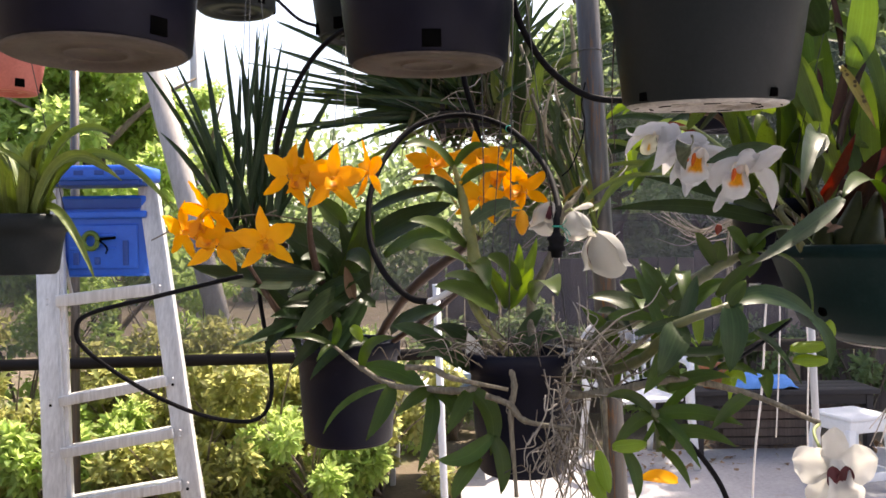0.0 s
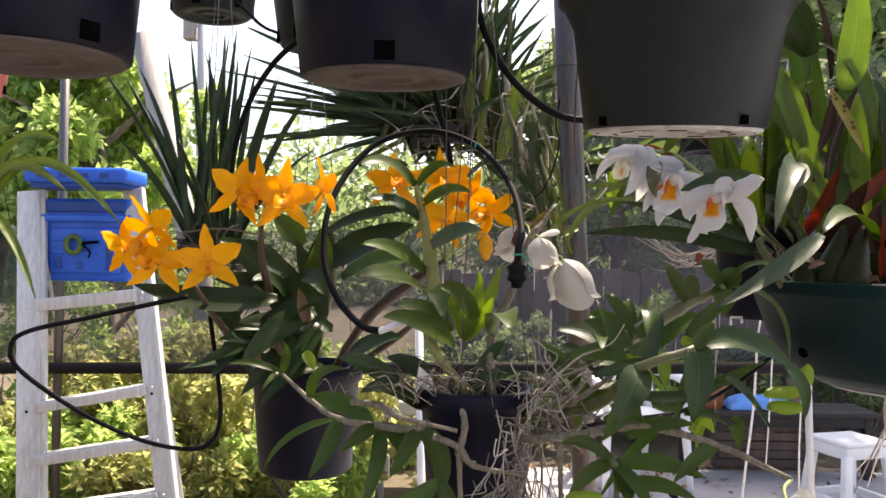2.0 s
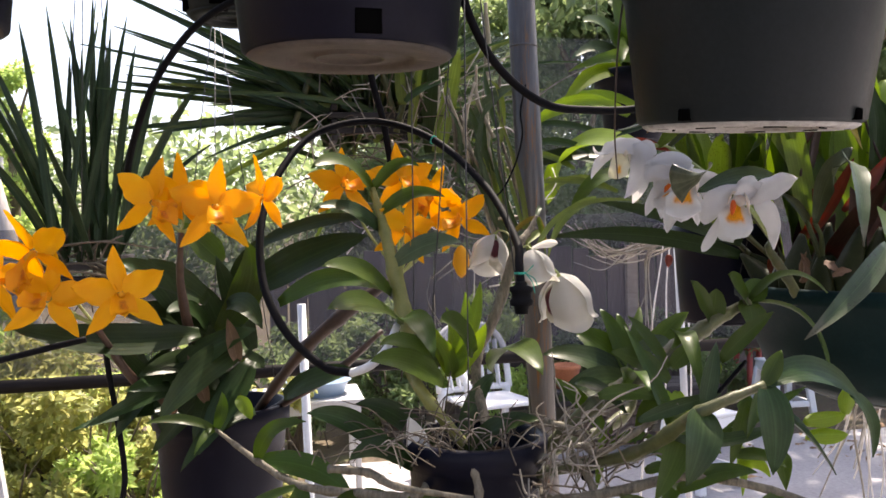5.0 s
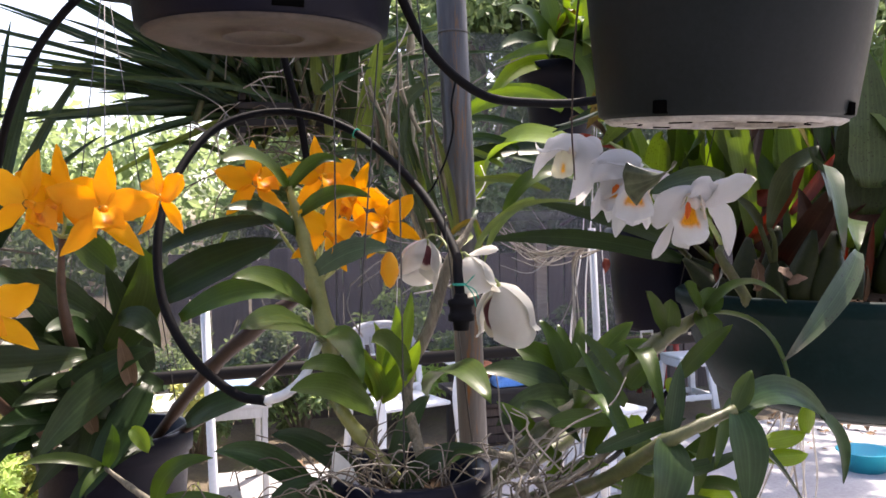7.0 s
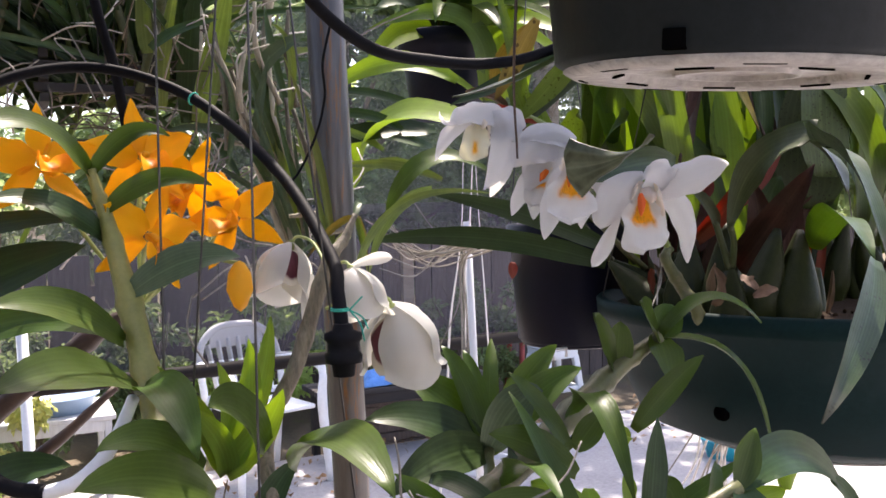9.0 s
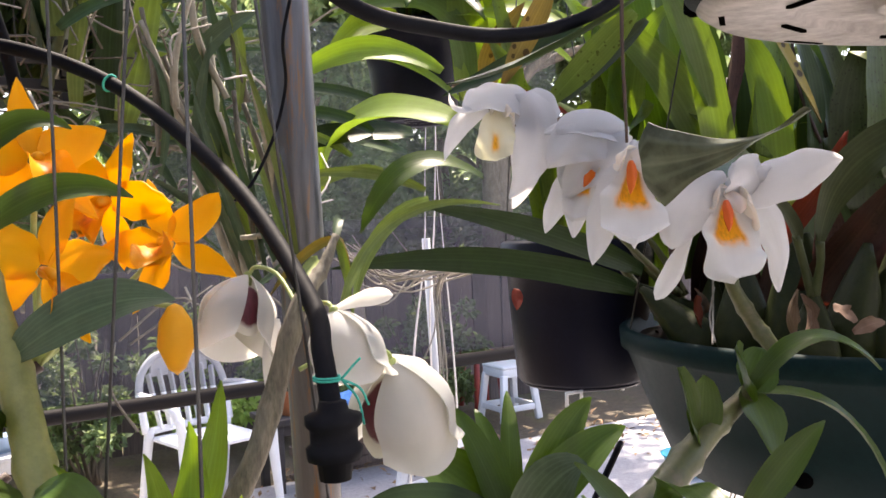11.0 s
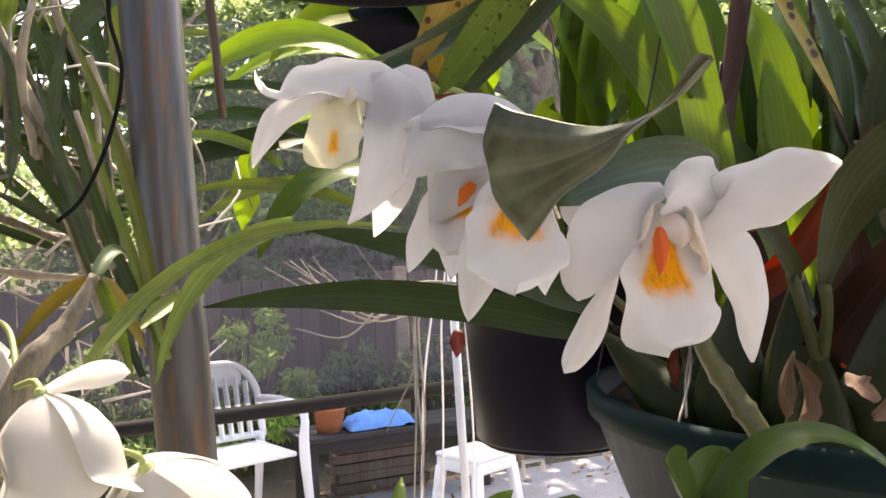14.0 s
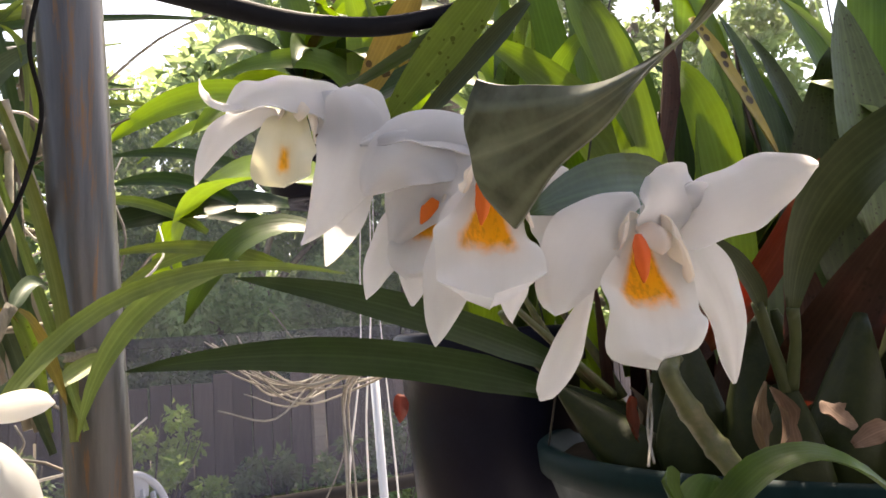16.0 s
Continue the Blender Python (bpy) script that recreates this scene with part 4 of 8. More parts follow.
# ---- stepladder ----
LAD = Vector((-1.38, 3.55, 0.0))
lad = thing("stepladder", LAD, "worn aluminium stepladder with a blue plastic top", "ladder")
LTL, LTR = Vector((-1.690, 3.620, 1.655)), Vector((-1.272, 3.640, 1.667))
LBL, LBR = Vector((-1.565, 3.400, 0.430)), Vector((-1.028, 3.400, 0.402))
def down(a, b):
    return a + (b - a) * (a.z / (a.z - b.z))
LFL, LFR = down(LTL, LBL), down(LTR, LBR)
for a, b, wd in ((LTL, LFL, 0.115), (LTR, LFR, 0.085)):
    part("rail", beam(a, b, wd, 0.03, 0.004, (0, -1, 0)), ALU, lad)
    part("flange", beam(a + Vector((0.036, -0.018, 0)), b + Vector((0.036, -0.018, 0)), 0.014, 0.02, 0.002, (0, -1, 0)), ALU, lad)
for k, (yl, yr) in enumerate([(524, 505), (697, 665), (783, 752), (868, 838)]):
    zl = 1.38 - (yl - 441) / 1512 * 3.5
    zr = 1.38 - (yr - 441) / 1512 * 3.5
    pl = LTL.lerp(LFL, (LTL.z - zl) / LTL.z)
    pr = LTR.lerp(LFR, (LTR.z - zr) / LTR.z)
    for e in (pl, pr):
        for dz in (-0.012, 0.012):
            part("rivet", lathe([(0, 0.004), (0.004, 0.003), (0.006, 0.0), (0.006, -0.002), (0, -0.002)], (0, 0, 0), 10), HOLE if dz < 0 and k % 2 else ALU, lad, origin=(0, 0, 0)).matrix_basis = Matrix.Translation(e + Vector((0, -0.046, dz)) - LAD) @ Matrix.Rotation(radians(90), 4, "X")
    part("step", beam(pl + Vector((0.03, 0.0, 0)), pr - Vector((0.03, 0.0, 0)), 0.09, 0.05 if k == 0 else 0.04, 0.004), ALU, lad)
for k in range(2):
    z = 0.15 + 0.15 * k
    part("step", beam(LTL.lerp(LFL, 1 - z / LTL.z), LTR.lerp(LFR, 1 - z / LTR.z), 0.09, 0.04, 0.004), ALU, lad)
part("rear_rail", beam(Vector((LTL.x * 1.02, LTL.y + 0.10, LTL.z - 0.05)), Vector((LFL.x * 1.2, LFL.y + 0.7, 0)), 0.03, 0.02, 0.003), ALU, lad)
part("rear_rail", beam(Vector((LTR.x * 1.02, LTR.y + 0.10, LTR.z - 0.05)), Vector((LFR.x * 1.2, LFR.y + 0.7, 0)), 0.03, 0.02, 0.003), ALU, lad)
part("brace", beam(LTL.lerp(LFL, 0.1) + Vector((0.04, -0.02, 0)), LTL.lerp(LFL, 0.28) + Vector((0.04, 0.10, 0)), 0.018, 0.006, 0.001), ALU, lad)
part("brace", beam(LTR.lerp(LFR, 0.25) + Vector((-0.04, -0.02, 0)), LTR.lerp(LFR, 0.38) + Vector((-0.02, 0.06, 0)), 0.018, 0.006, 0.001), ALU, lad)
CAP = Vector((-1.455, 3.600, 1.716))
cap = part("top_cap", box(CAP + Vector((-0.215, -0.10, -0.032)), CAP + Vector((0.205, 0.14, 0.030)), 0.018), BLUE, lad, "blue moulded plastic ladder top")
part("skirt", box(CAP + Vector((-0.195, -0.085, -0.052)), CAP + Vector((0.185, 0.12, -0.030)), 0.006), BLUE_SHADED, cap)
for k in range(4):
    part("tool_slot", box(CAP + Vector((-0.16 + k * 0.085, -0.102, -0.012)), CAP + Vector((-0.12 + k * 0.085, -0.09, 0.008)), 0.003), BLUE_SHADED, cap)
TRAY = Vector((-1.457, 3.640, 1.455))
tray = part("tool_tray", box(TRAY + Vector((-0.185, -0.03, -0.172)), TRAY + Vector((0.185, 0.05, 0.172)), 0.016), BLUE, lad, "blue moulded plastic tool tray")
part("panel", box(TRAY + Vector((-0.150, -0.040, -0.140)), TRAY + Vector((0.150, -0.026, 0.050)), 0.010), BLUE, tray)
# slots are proud boxes; their inner shade is only the darker blue
for x, z0, z1 in ((-0.11, -0.12, -0.07), (0.10, -0.125, -0.02), (-0.02, -0.12, -0.09)):
    part("slot", box(TRAY + Vector((x - 0.012, -0.046, z0)), TRAY + Vector((x + 0.012, -0.036, z1)), 0.004), BLUE_SHADED, tray)
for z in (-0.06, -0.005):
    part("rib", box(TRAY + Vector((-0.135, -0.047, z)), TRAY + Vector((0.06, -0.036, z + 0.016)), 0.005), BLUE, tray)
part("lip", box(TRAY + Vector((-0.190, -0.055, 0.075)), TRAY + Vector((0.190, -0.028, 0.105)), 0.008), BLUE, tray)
part("recess", box(TRAY + Vector((-0.165, -0.037, 0.115)), TRAY + Vector((0.165, -0.028, 0.160)), 0.004), BLUE_SHADED, tray)
snips = thing("snips", TRAY + Vector((-0.02, -0.052, -0.02)), "small yellow-green handled snips hanging on the blue tray", "snips")
_sn = TRAY + Vector((-0.02, -0.062, -0.02))
part("grip", tube([_sn + Vector((0.030 * math.cos(a) - 0.02, 0, 0.034 * math.sin(a))) for a in [j * 0.698 for j in range(10)]], 0.011, 8, 2), LIME, snips, "yellow-green plastic grip")
part("blade", beam(_sn + Vector((0.012, 0, 0.005)), _sn + Vector((0.085, 0, 0.012)), 0.006, 0.012, 0.002), HOLE, snips)
part("spring", tube([_sn + Vector((0.02, -0.004, 0.0)), _sn + Vector((0.05, -0.004, -0.03)), _sn + Vector((0.045, -0.004, -0.055))], 0.004, 6, 4), HOLE, snips)


# ---- hanging pots ----
RAIL_Z = 2.36


def hanger(th, c, r, z, rail_y, drop=0.32, n=3, phase=0.5, material=None):
    """Wires from a pot's rim to a hook, and the hook's wire up to the overhead pipe."""
    c = Vector(c)
    knot = Vector((c.x, rail_y, min(z + drop, RAIL_Z - 0.06)))
    for k in range(n):
        a = phase + k * 6.283 / n
        part("hanger_wire", tube([(c.x + r * math.cos(a), c.y + r * math.sin(a), z), knot], 0.0008, 5, 2), material or WIRE, th)
    part("hook", tube([knot, (c.x, rail_y, RAIL_Z - 0.014)], 0.0018, 6, 2), material or WIRE, th)


def pot(th, c, rb, rt, h, material, base_mat=None, holes=0, hole_z=0.014, phase=0.3, rim=0.012, fill=True, lift=0.0, rim_h=0.03, hole_size=0.02, slots=0, foot=0.0, drop=0.03):
    """A tapered plastic pot with rim, foot ring, drain holes and its fill of bark. c: the middle of its base."""
    c = Vector(c)
    prof = [(rb * 0.93, 0.002), (rb, 0.006), *([(rb + (rt - rb) * foot, h * 0.16)] if foot else []), (rb + (rt - rb) * (0.5 + foot * 0.5), h * 0.5), (rt - 0.002, h - rim_h), (rt + 0.003, h - rim_h + 0.002), (rt + 0.004, h - 0.003), (rt, h), (rt - 0.006, h - 0.001), (rb + (rt - rb) * (0.5 + foot * 0.5) - 0.004, h * 0.5), *([(rb + (rt - rb) * foot - 0.004, h * 0.16)] if foot else []), (rb - 0.004, 0.008), (0, 0.008)]
    wall = part("pot", lathe(prof, c, 56), material, th)
    disc = [(0, 0.004), (rb * 0.30, 0.004), (rb * 0.31, 0.0015), (rb * 0.34, 0.0015), (rb * 0.35, 0.004), (rb * 0.60, 0.004), (rb * 0.61, 0.001), (rb * 0.9, 0.0), (rb * 0.955, 0.003), (rb * 0.93, 0.006), (0, 0.006)]
    part("base", lathe(disc, c - Vector((0, 0, 0.001)), 48), base_mat or material, wall)
    for k in range(holes):
        a = phase + k * 6.283 / holes
        s = hole_size
        rr = rb + (rt - rb) * (hole_z / h) * 0.95
        m = Matrix.Translation(c + Vector((rr * math.cos(a), rr * math.sin(a), hole_z))) @ Matrix.Rotation(a, 4, "Z")
        part("drain_hole", box((-0.004, -s / 2, -s * 0.45), (0.0012, s / 2, s * 0.45), 0.001, None, m), HOLE, wall)
    for k in range(slots):
        a = phase + 0.2 + k * 6.283 / slots
        q = rb * (0.86 if k % 2 else 0.66)
        m = Matrix.Translation(c + Vector((q * math.cos(a), q * math.sin(a), 0.0))) @ Matrix.Rotation(a, 4, "Z")
        part("drain_slot", box((-0.0010, -0.009, -0.0012), (0.0010, 0.009, 0.002), 0.0, None, m), HOLE, wall)
    if fill:
        bm = lathe([(rt - 0.009, h - drop), (rt * 0.6, h - drop * 0.8), (0, h - drop * 0.67)], c, 24)
        for v in bm.verts:
            v.co.z += 0.006 * noise.noise(v.co * 60)
        part("bark_fill", bm, BARK, th)
        g = random.Random(int(1000 * abs(c.x) + 100 * c.y))
        for k in range(16):
            a, r = g.uniform(0, 6.283), (rt - 0.02) * math.sqrt(g.random())
            s = g.uniform(0.003, 0.008)
            m = Matrix.Translation(c + Vector((r * math.cos(a), r * math.sin(a), h - 0.02))) @ Euler((g.uniform(0, 3), g.uniform(0, 3), g.uniform(0, 3))).to_matrix().to_4x4()
            part("bark_chip", box((-s, -s * 0.6, -s * 0.35), (s, s * 0.6, s * 0.35), 0.002, None, m), BARK, th)
    return wall


def lf(th, base, tip, width, bz=0.01, material=None, face=(0, -0.8, 0.6), shape="lance", name="leaf", **more):
    b = (bz if isinstance(bz, tuple) else (0, 0, bz))
    more.setdefault("wave", 0.06)
    more.setdefault("twist", rng.gauss(0, 9))
    if name == "leaf" and shape in ("lance", "oval"):
        width *= 0.80
    return part(name, leaf(base, tip, width, b, face, shape, seed=rng.uniform(0, 6), **more), material or LEAF, th, origin=base)


def hung(name, c, rb, rt, h, material, base_mat, label, rail_y, holes=6, phase=0.3, tilt=0.0, **more):
    th = thing(name, c, label, "plant pot", "pots hanging overhead")
    pot(th, c, rb, rt, h, material, base_mat, holes, phase=phase, **more)
    for ob in th.children:
        ob.rotation_euler = (radians(tilt), 0, 0)
    hanger(th, c, rt - 0.002, c[2] + h - 0.004, rail_y)
    return th


hung("hanging_pot", (-0.451, 1.120, 1.646), 0.122, 0.145, 0.25, POT_BLACK, POT_BASE, "black plastic pot with a dusty base hanging overhead", 1.12 + 0.08, holes=3, phase=-0.55, hole_size=0.025, hole_z=0.020)
hung("hanging_pot", (-0.018, 1.200, 1.641), 0.111, 0.135, 0.25, POT_BLACK, POT_BASE, "black plastic pot with a dusty base hanging overhead", 1.2, holes=3, phase=-1.5, tilt=2.5, hole_size=0.025, hole_z=0.018)
hung("hanging_pot", (0.303, 0.977, 1.543), 0.093, 0.119, 0.215, POT_GREY, POT_PALE, "dark grey-green plastic pot with a limed base hanging overhead", 1.0, holes=4, phase=-1.06, tilt=5.0, hole_size=0.010, hole_z=0.009, slots=14, rim_h=0.085)
hung("hanging_pot", (-0.515, 2.130, 1.980), 0.095, 0.12, 0.2, POT_GREY, POT_GREY, "small grey-green plastic pot hanging overhead", 2.15, phase=0.4)
hung("hanging_pot", (-0.149, 1.420, 1.735), 0.055, 0.075, 0.16, POT_GREY, POT_GREY, "grey plastic pot hanging behind a larger one", 1.35)
hung("hanging_pot", (-0.969, 1.900, 1.745), 0.065, 0.085, 0.13, POT_RED, POT_RED, "faded red plastic pot hanging overhead", 2.15)

# ---- flowers ----
def star_meshes():
    """Petals of the orange flower, made once: they reach out from the middle along +z, facing -y."""
    out = {}
    out["sepal"] = to_mesh(soft_petal((0, 0, 0.004), (0, -0.006, 0.050), 0.0185, (0, 0.006, 0), (0, -1, 0.1), "lance", -0.18, 0.05, 14, 1.3, 10, 0.4), "sepal", YELLOW)
    out["petal"] = to_mesh(soft_petal((0, 0, 0.004), (0, -0.004, 0.047), 0.030, (0, 0.005, 0), (0, -1, 0.1), "lance", -0.12, 0.06, 14, 2.1, -10, 0.5), "petal", YELLOW)
    out["lip"] = to_mesh(soft_petal((0, -0.002, 0.0), (0, -0.030, -0.020), 0.030, (0, -0.012, 0.0005), (0, -0.3, 1), "fan", -0.8, 0.09, 14, 0.7), "lip", YELLOW_LIP)
    bm = lathe([(0, -0.004), (0.0035, 0.0), (0.004, 0.008), (0.003, 0.014), (0, 0.016)], (0, 0, 0), 12)
    bmesh.ops.rotate(bm, matrix=Matrix.Rotation(radians(90), 3, "X"), verts=bm.verts)
    out["column"] = to_mesh(bm, "flower", YELLOW_BUD)
    return out


STAR = star_meshes()
STAR_ANGLES = (("sepal", 0), ("petal", 68), ("sepal", 137), ("sepal", -137), ("petal", -68))


def star(th, at, yaw=0.0, pitch=0.0, roll=0.0, size=1.0, root=None, open_=0.0):
    """An open orange flower at a place, turned from facing the viewer."""
    fl = new("flower", STAR["column"])
    fl.parent = th
    fl.matrix_basis = Matrix.Translation(Vector(at) - ORG[th]) @ pose(0, 0, 0, pitch, roll, yaw) @ Matrix.Diagonal((size, size, size, 1))
    for name, a in STAR_ANGLES:
        j = rng.uniform(-7, 7)
        share(name, STAR[name], pose(0, 0, 0, 0, a + j, 0) @ pose(0, 0, 0, open_ + rng.uniform(-10, 10), 0, rng.uniform(-12, 12)), fl)
    share("lip", STAR["lip"], Matrix(), fl)
    if root is not None:
        a = Vector(at) + Vector((0, 0.006, 0))
        b = Vector(root)
        part("flower_stalk", tube([a, a.lerp(b, 0.4) + Vector((0, 0.02, -0.006)), b], 0.0019, 6, 5), GREEN_STALK, th)
    return fl


# ---- orange-flowered orchid in a black pot ----
PA = Vector((-0.181, 1.570, 1.036))
A = thing("potted_orchid", PA, "orange-flowered orchid with broad dark leaves in a black pot", "orchid")
pot(A, PA, 0.080, 0.093, 0.185, POT_BLACK, None, 0)
hanger(A, PA, 0.09, PA.z + 0.18, 1.62, 0.6)
ra = Vector((-0.204, 1.310, 1.465))
rb_ = Vector((-0.297, 1.300, 1.365))
rc = Vector((0.060, 1.420, 1.404))
part("cane", cane([PA + Vector((0.02, -0.02, 0.16)), (-0.199, 1.420, 1.314), (-0.208, 1.340, 1.398), ra], [0.006, 0.007, 0.005, 0.003], 5), CANE_BROWN, A)
part("cane", cane([PA + Vector((-0.03, -0.02, 0.16)), (-0.266, 1.400, 1.279), rb_], [0.006, 0.006, 0.003], 4), CANE_BROWN, A)
part("cane", cane([PA + Vector((0.04, -0.02, 0.16)), (-0.063, 1.450, 1.310), (0.017, 1.430, 1.376), rc], [0.006, 0.0085, 0.0085, 0.004], 6), CANE_BROWN, A)
part("cane", cane([PA + Vector((0.05, 0.0, 0.16)), (-0.028, 1.470, 1.270), (0.041, 1.460, 1.328)], [0.005, 0.006, 0.003], 5), CANE_BROWN, A)
part("cane", cane([PA + Vector((0.0, 0.03, 0.16)), (-0.131, 1.500, 1.358), (-0.123, 1.480, 1.446)], [0.007, 0.008, 0.004], 5), CANE, A)

star(A, (-0.257, 1.235, 1.400), 12, -4, -4, 1.0, rb_)
star(A, (-0.333, 1.255, 1.398), -6, -18, 4, 1.0, rb_)
star(A, (-0.348, 1.265, 1.446), -30, 30, -12, 1.0, rb_)
star(A, (-0.387, 1.275, 1.415), 60, -10, 12, 0.95, rb_)
star(A, (-0.228, 1.275, 1.497), 35, 5, 16, 1.0, ra)
star(A, (-0.200, 1.285, 1.503), -10, 10, 4, 0.95, ra)
star(A, (-0.163, 1.265, 1.490), 12, -4, 4, 1.06, ra)
star(A, (-0.113, 1.300, 1.503), -62, 4, 0, 0.95, ra)
star(A, (-0.016, 1.350, 1.520), 14, -14, 4, 0.92, rc)
star(A, (0.058, 1.365, 1.527), 8, -6, -6, 0.90, rc)
star(A, (0.058, 1.345, 1.464), 22, 10, 10, 0.94, rc)
star(A, (0.099, 1.390, 1.505), -20, 15, 30, 0.86, rc)
star(A, (0.131, 1.368, 1.476), -30, -12, -24, 0.90, rc)
for q, tq in (((0.120, 1.310, 1.424), rc),):
    part("bud", lathe([(0, -0.020), (0.005, -0.016), (0.0105, -0.003), (0.009, 0.010), (0.004, 0.018), (0, 0.020)], q, 14), YELLOW_BUD, A, "drooping yellow bud")
    part("flower_stalk", tube([Vector(q) + Vector((0, 0, 0.018)), Vector(q).lerp(tq, 0.5) + Vector((0, 0, 0.03)), tq], 0.0018, 6), GREEN_STALK, A)

lf(A, (-0.177, 1.460, 1.234), (-0.338, 1.360, 1.236), 0.030, 0.012, LEAF_DARK)
lf(A, (-0.259, 1.420, 1.247), (-0.124, 1.360, 1.347), 0.050, 0.016, LEAF_DARK)
lf(A, (-0.182, 1.460, 1.273), (-0.203, 1.420, 1.408), 0.050, (0.02, 0, 0), LEAF_DARK)
lf(A, (-0.190, 1.360, 1.344), (-0.390, 1.310, 1.366), 0.050, -0.012, LEAF_DARK)
lf(A, (-0.210, 1.400, 1.352), (-0.285, 1.370, 1.431), 0.040, 0.02, LEAF_DARK)
lf(A, (-0.175, 1.420, 1.332), (-0.134, 1.400, 1.453), 0.055, (0.02, 0, 0), LEAF)
lf(A, (-0.131, 1.440, 1.312), (-0.174, 1.420, 1.435), 0.040, 0.0, LEAF_DARK)
lf(A, (-0.124, 1.400, 1.445), (0.015, 1.340, 1.478), 0.026, 0.012, LEAF_DARK)
lf(A, (-0.138, 1.420, 1.389), (0.014, 1.370, 1.458), 0.062, 0.006, LEAF_DARK)
lf(A, (-0.096, 1.380, 1.375), (0.039, 1.300, 1.388), 0.040, 0.024, LEAF)
lf(A, (-0.175, 1.420, 1.322), (-0.285, 1.360, 1.372), 0.055, 0.012, LEAF_DARK)
lf(A, (-0.139, 1.400, 1.322), (-0.237, 1.330, 1.247), 0.052, 0.015, LEAF_DARK)
lf(A, (-0.132, 1.400, 1.303), (-0.192, 1.330, 1.206), 0.048, 0.0, LEAF_DARK)
lf(A, (-0.185, 1.420, 1.378), (-0.292, 1.380, 1.419), 0.050, 0.015, LEAF_DARK)
lf(A, (-0.152, 1.450, 1.374), (-0.118, 1.420, 1.458), 0.05, 0.0, LEAF_DARK)
lf(A, (-0.172, 1.450, 1.291), (-0.261, 1.360, 1.296), 0.045, 0.01, LEAF_DARK)
lf(A, (-0.169, 1.460, 1.426), (-0.219, 1.440, 1.478), 0.05, 0.0, LEAF)
ga = random.Random(17)
for k in range(16):
    b = Vector((-0.156, 1.430, 1.294)) + Vector((ga.gauss(0, 0.04), ga.gauss(0, 0.03), ga.gauss(0, 0.03)))
    e = b + Vector((ga.gauss(-0.05, 0.07), ga.gauss(-0.05, 0.03), ga.gauss(-0.02, 0.05)))
    lf(A, b, e, ga.uniform(0.030, 0.046), ga.uniform(0.005, 0.02), LEAF_DARK)
lf(A, (-0.167, 1.420, 1.248), (-0.172, 1.350, 1.224), 0.018, 0.0, LEAF)
lf(A, (-0.149, 1.360, 1.264), (-0.132, 1.350, 1.240), 0.022, 0.004, LEAF_BRIGHT, shape="oval")
for p, q in (((-0.261, 1.400, 1.297), (-0.227, 1.410, 1.240)), ((-0.289, 1.380, 1.335), (-0.252, 1.420, 1.258)), ((-0.158, 1.360, 1.361), (-0.148, 1.380, 1.306)), ((-0.207, 1.380, 1.316), (-0.188, 1.400, 1.255)), ((-0.139, 1.420, 1.275), (-0.177, 1.420, 1.229))):
    lf(A, q, p, 0.018, 0.0, DRY, name="sheath", fold=0.7)

# ---- dendrobium with cream flowers in the middle pot ----
PB = Vector((0.106, 1.185, 1.080))
B = thing("potted_orchid", PB, "cane orchid with cream flowers and tangled roots in a black pot", "orchid")
pot(B, PB, 0.062, 0.073, 0.165, POT_BLACK, None, 0)
BT = PB + Vector((0, 0, 0.15))
hanger(B, PB, 0.07, PB.z + 0.16, 1.2, 0.62, 3, 0.2)
part("cane", cane([BT + Vector((-0.01, 0.0, 0)), (0.044, 1.200, 1.302), (0.049, 1.270, 1.338), (0.041, 1.310, 1.406), (0.027, 1.330, 1.477), (0.017, 1.335, 1.515)], [0.006, 0.007, 0.0085, 0.009, 0.006, 0.0035], 8), CANE_PALE, B, "upright yellow-green cane")
lf(B, (0.017, 1.335, 1.513), (-0.059, 1.250, 1.532), 0.032, 0.020, LEAF)
lf(B, (0.017, 1.335, 1.511), (0.074, 1.330, 1.541), 0.020, 0.016, LEAF)
lf(B, (0.025, 1.330, 1.483), (0.099, 1.300, 1.502), 0.024, 0.014, LEAF)
lf(B, (0.040, 1.310, 1.423), (0.114, 1.280, 1.448), 0.036, 0.010, LEAF_GREY)
lf(B, (0.025, 1.330, 1.464), (-0.053, 1.290, 1.490), 0.032, 0.012, LEAF_DARK)
lf(B, (0.033, 1.300, 1.389), (-0.050, 1.220, 1.426), 0.036, 0.012, LEAF)
lf(B, (0.040, 1.270, 1.358), (-0.049, 1.150, 1.386), 0.046, 0.012, LEAF, face=(0.1, -0.6, 0.8))
lf(B, (0.042, 1.270, 1.358), (0.062, 1.180, 1.328), 0.040, 0.020, LEAF)
lf(B, (0.128, 1.200, 1.312), (0.142, 1.060, 1.326), 0.048, 0.024, LEAF)
lf(B, (0.104, 1.180, 1.331), (0.058, 1.120, 1.373), 0.042, 0.01, LEAF)
lf(B, (0.072, 1.220, 1.311), (0.002, 1.150, 1.349), 0.034, 0.012, LEAF)
lf(B, (0.075, 1.200, 1.297), (-0.011, 1.120, 1.337), 0.040, 0.010, LEAF)
for tip, w in (((0.109, 1.240, 1.392), 0.020), ((0.127, 1.220, 1.358), 0.022), ((0.058, 1.260, 1.354), 0.02), ((0.093, 1.270, 1.373), 0.016), ((0.053, 1.280, 1.372), 0.016), ((0.141, 1.300, 1.400), 0.018), ((0.062, 1.220, 1.354), 0.018)):
    lf(B, (0.091, 1.240, 1.299), tip, w, (0.006, 0, 0), LEAF_BRIGHT, shape="strap", fold=0.6)
CB = Vector((0.129, 1.280, 1.304))
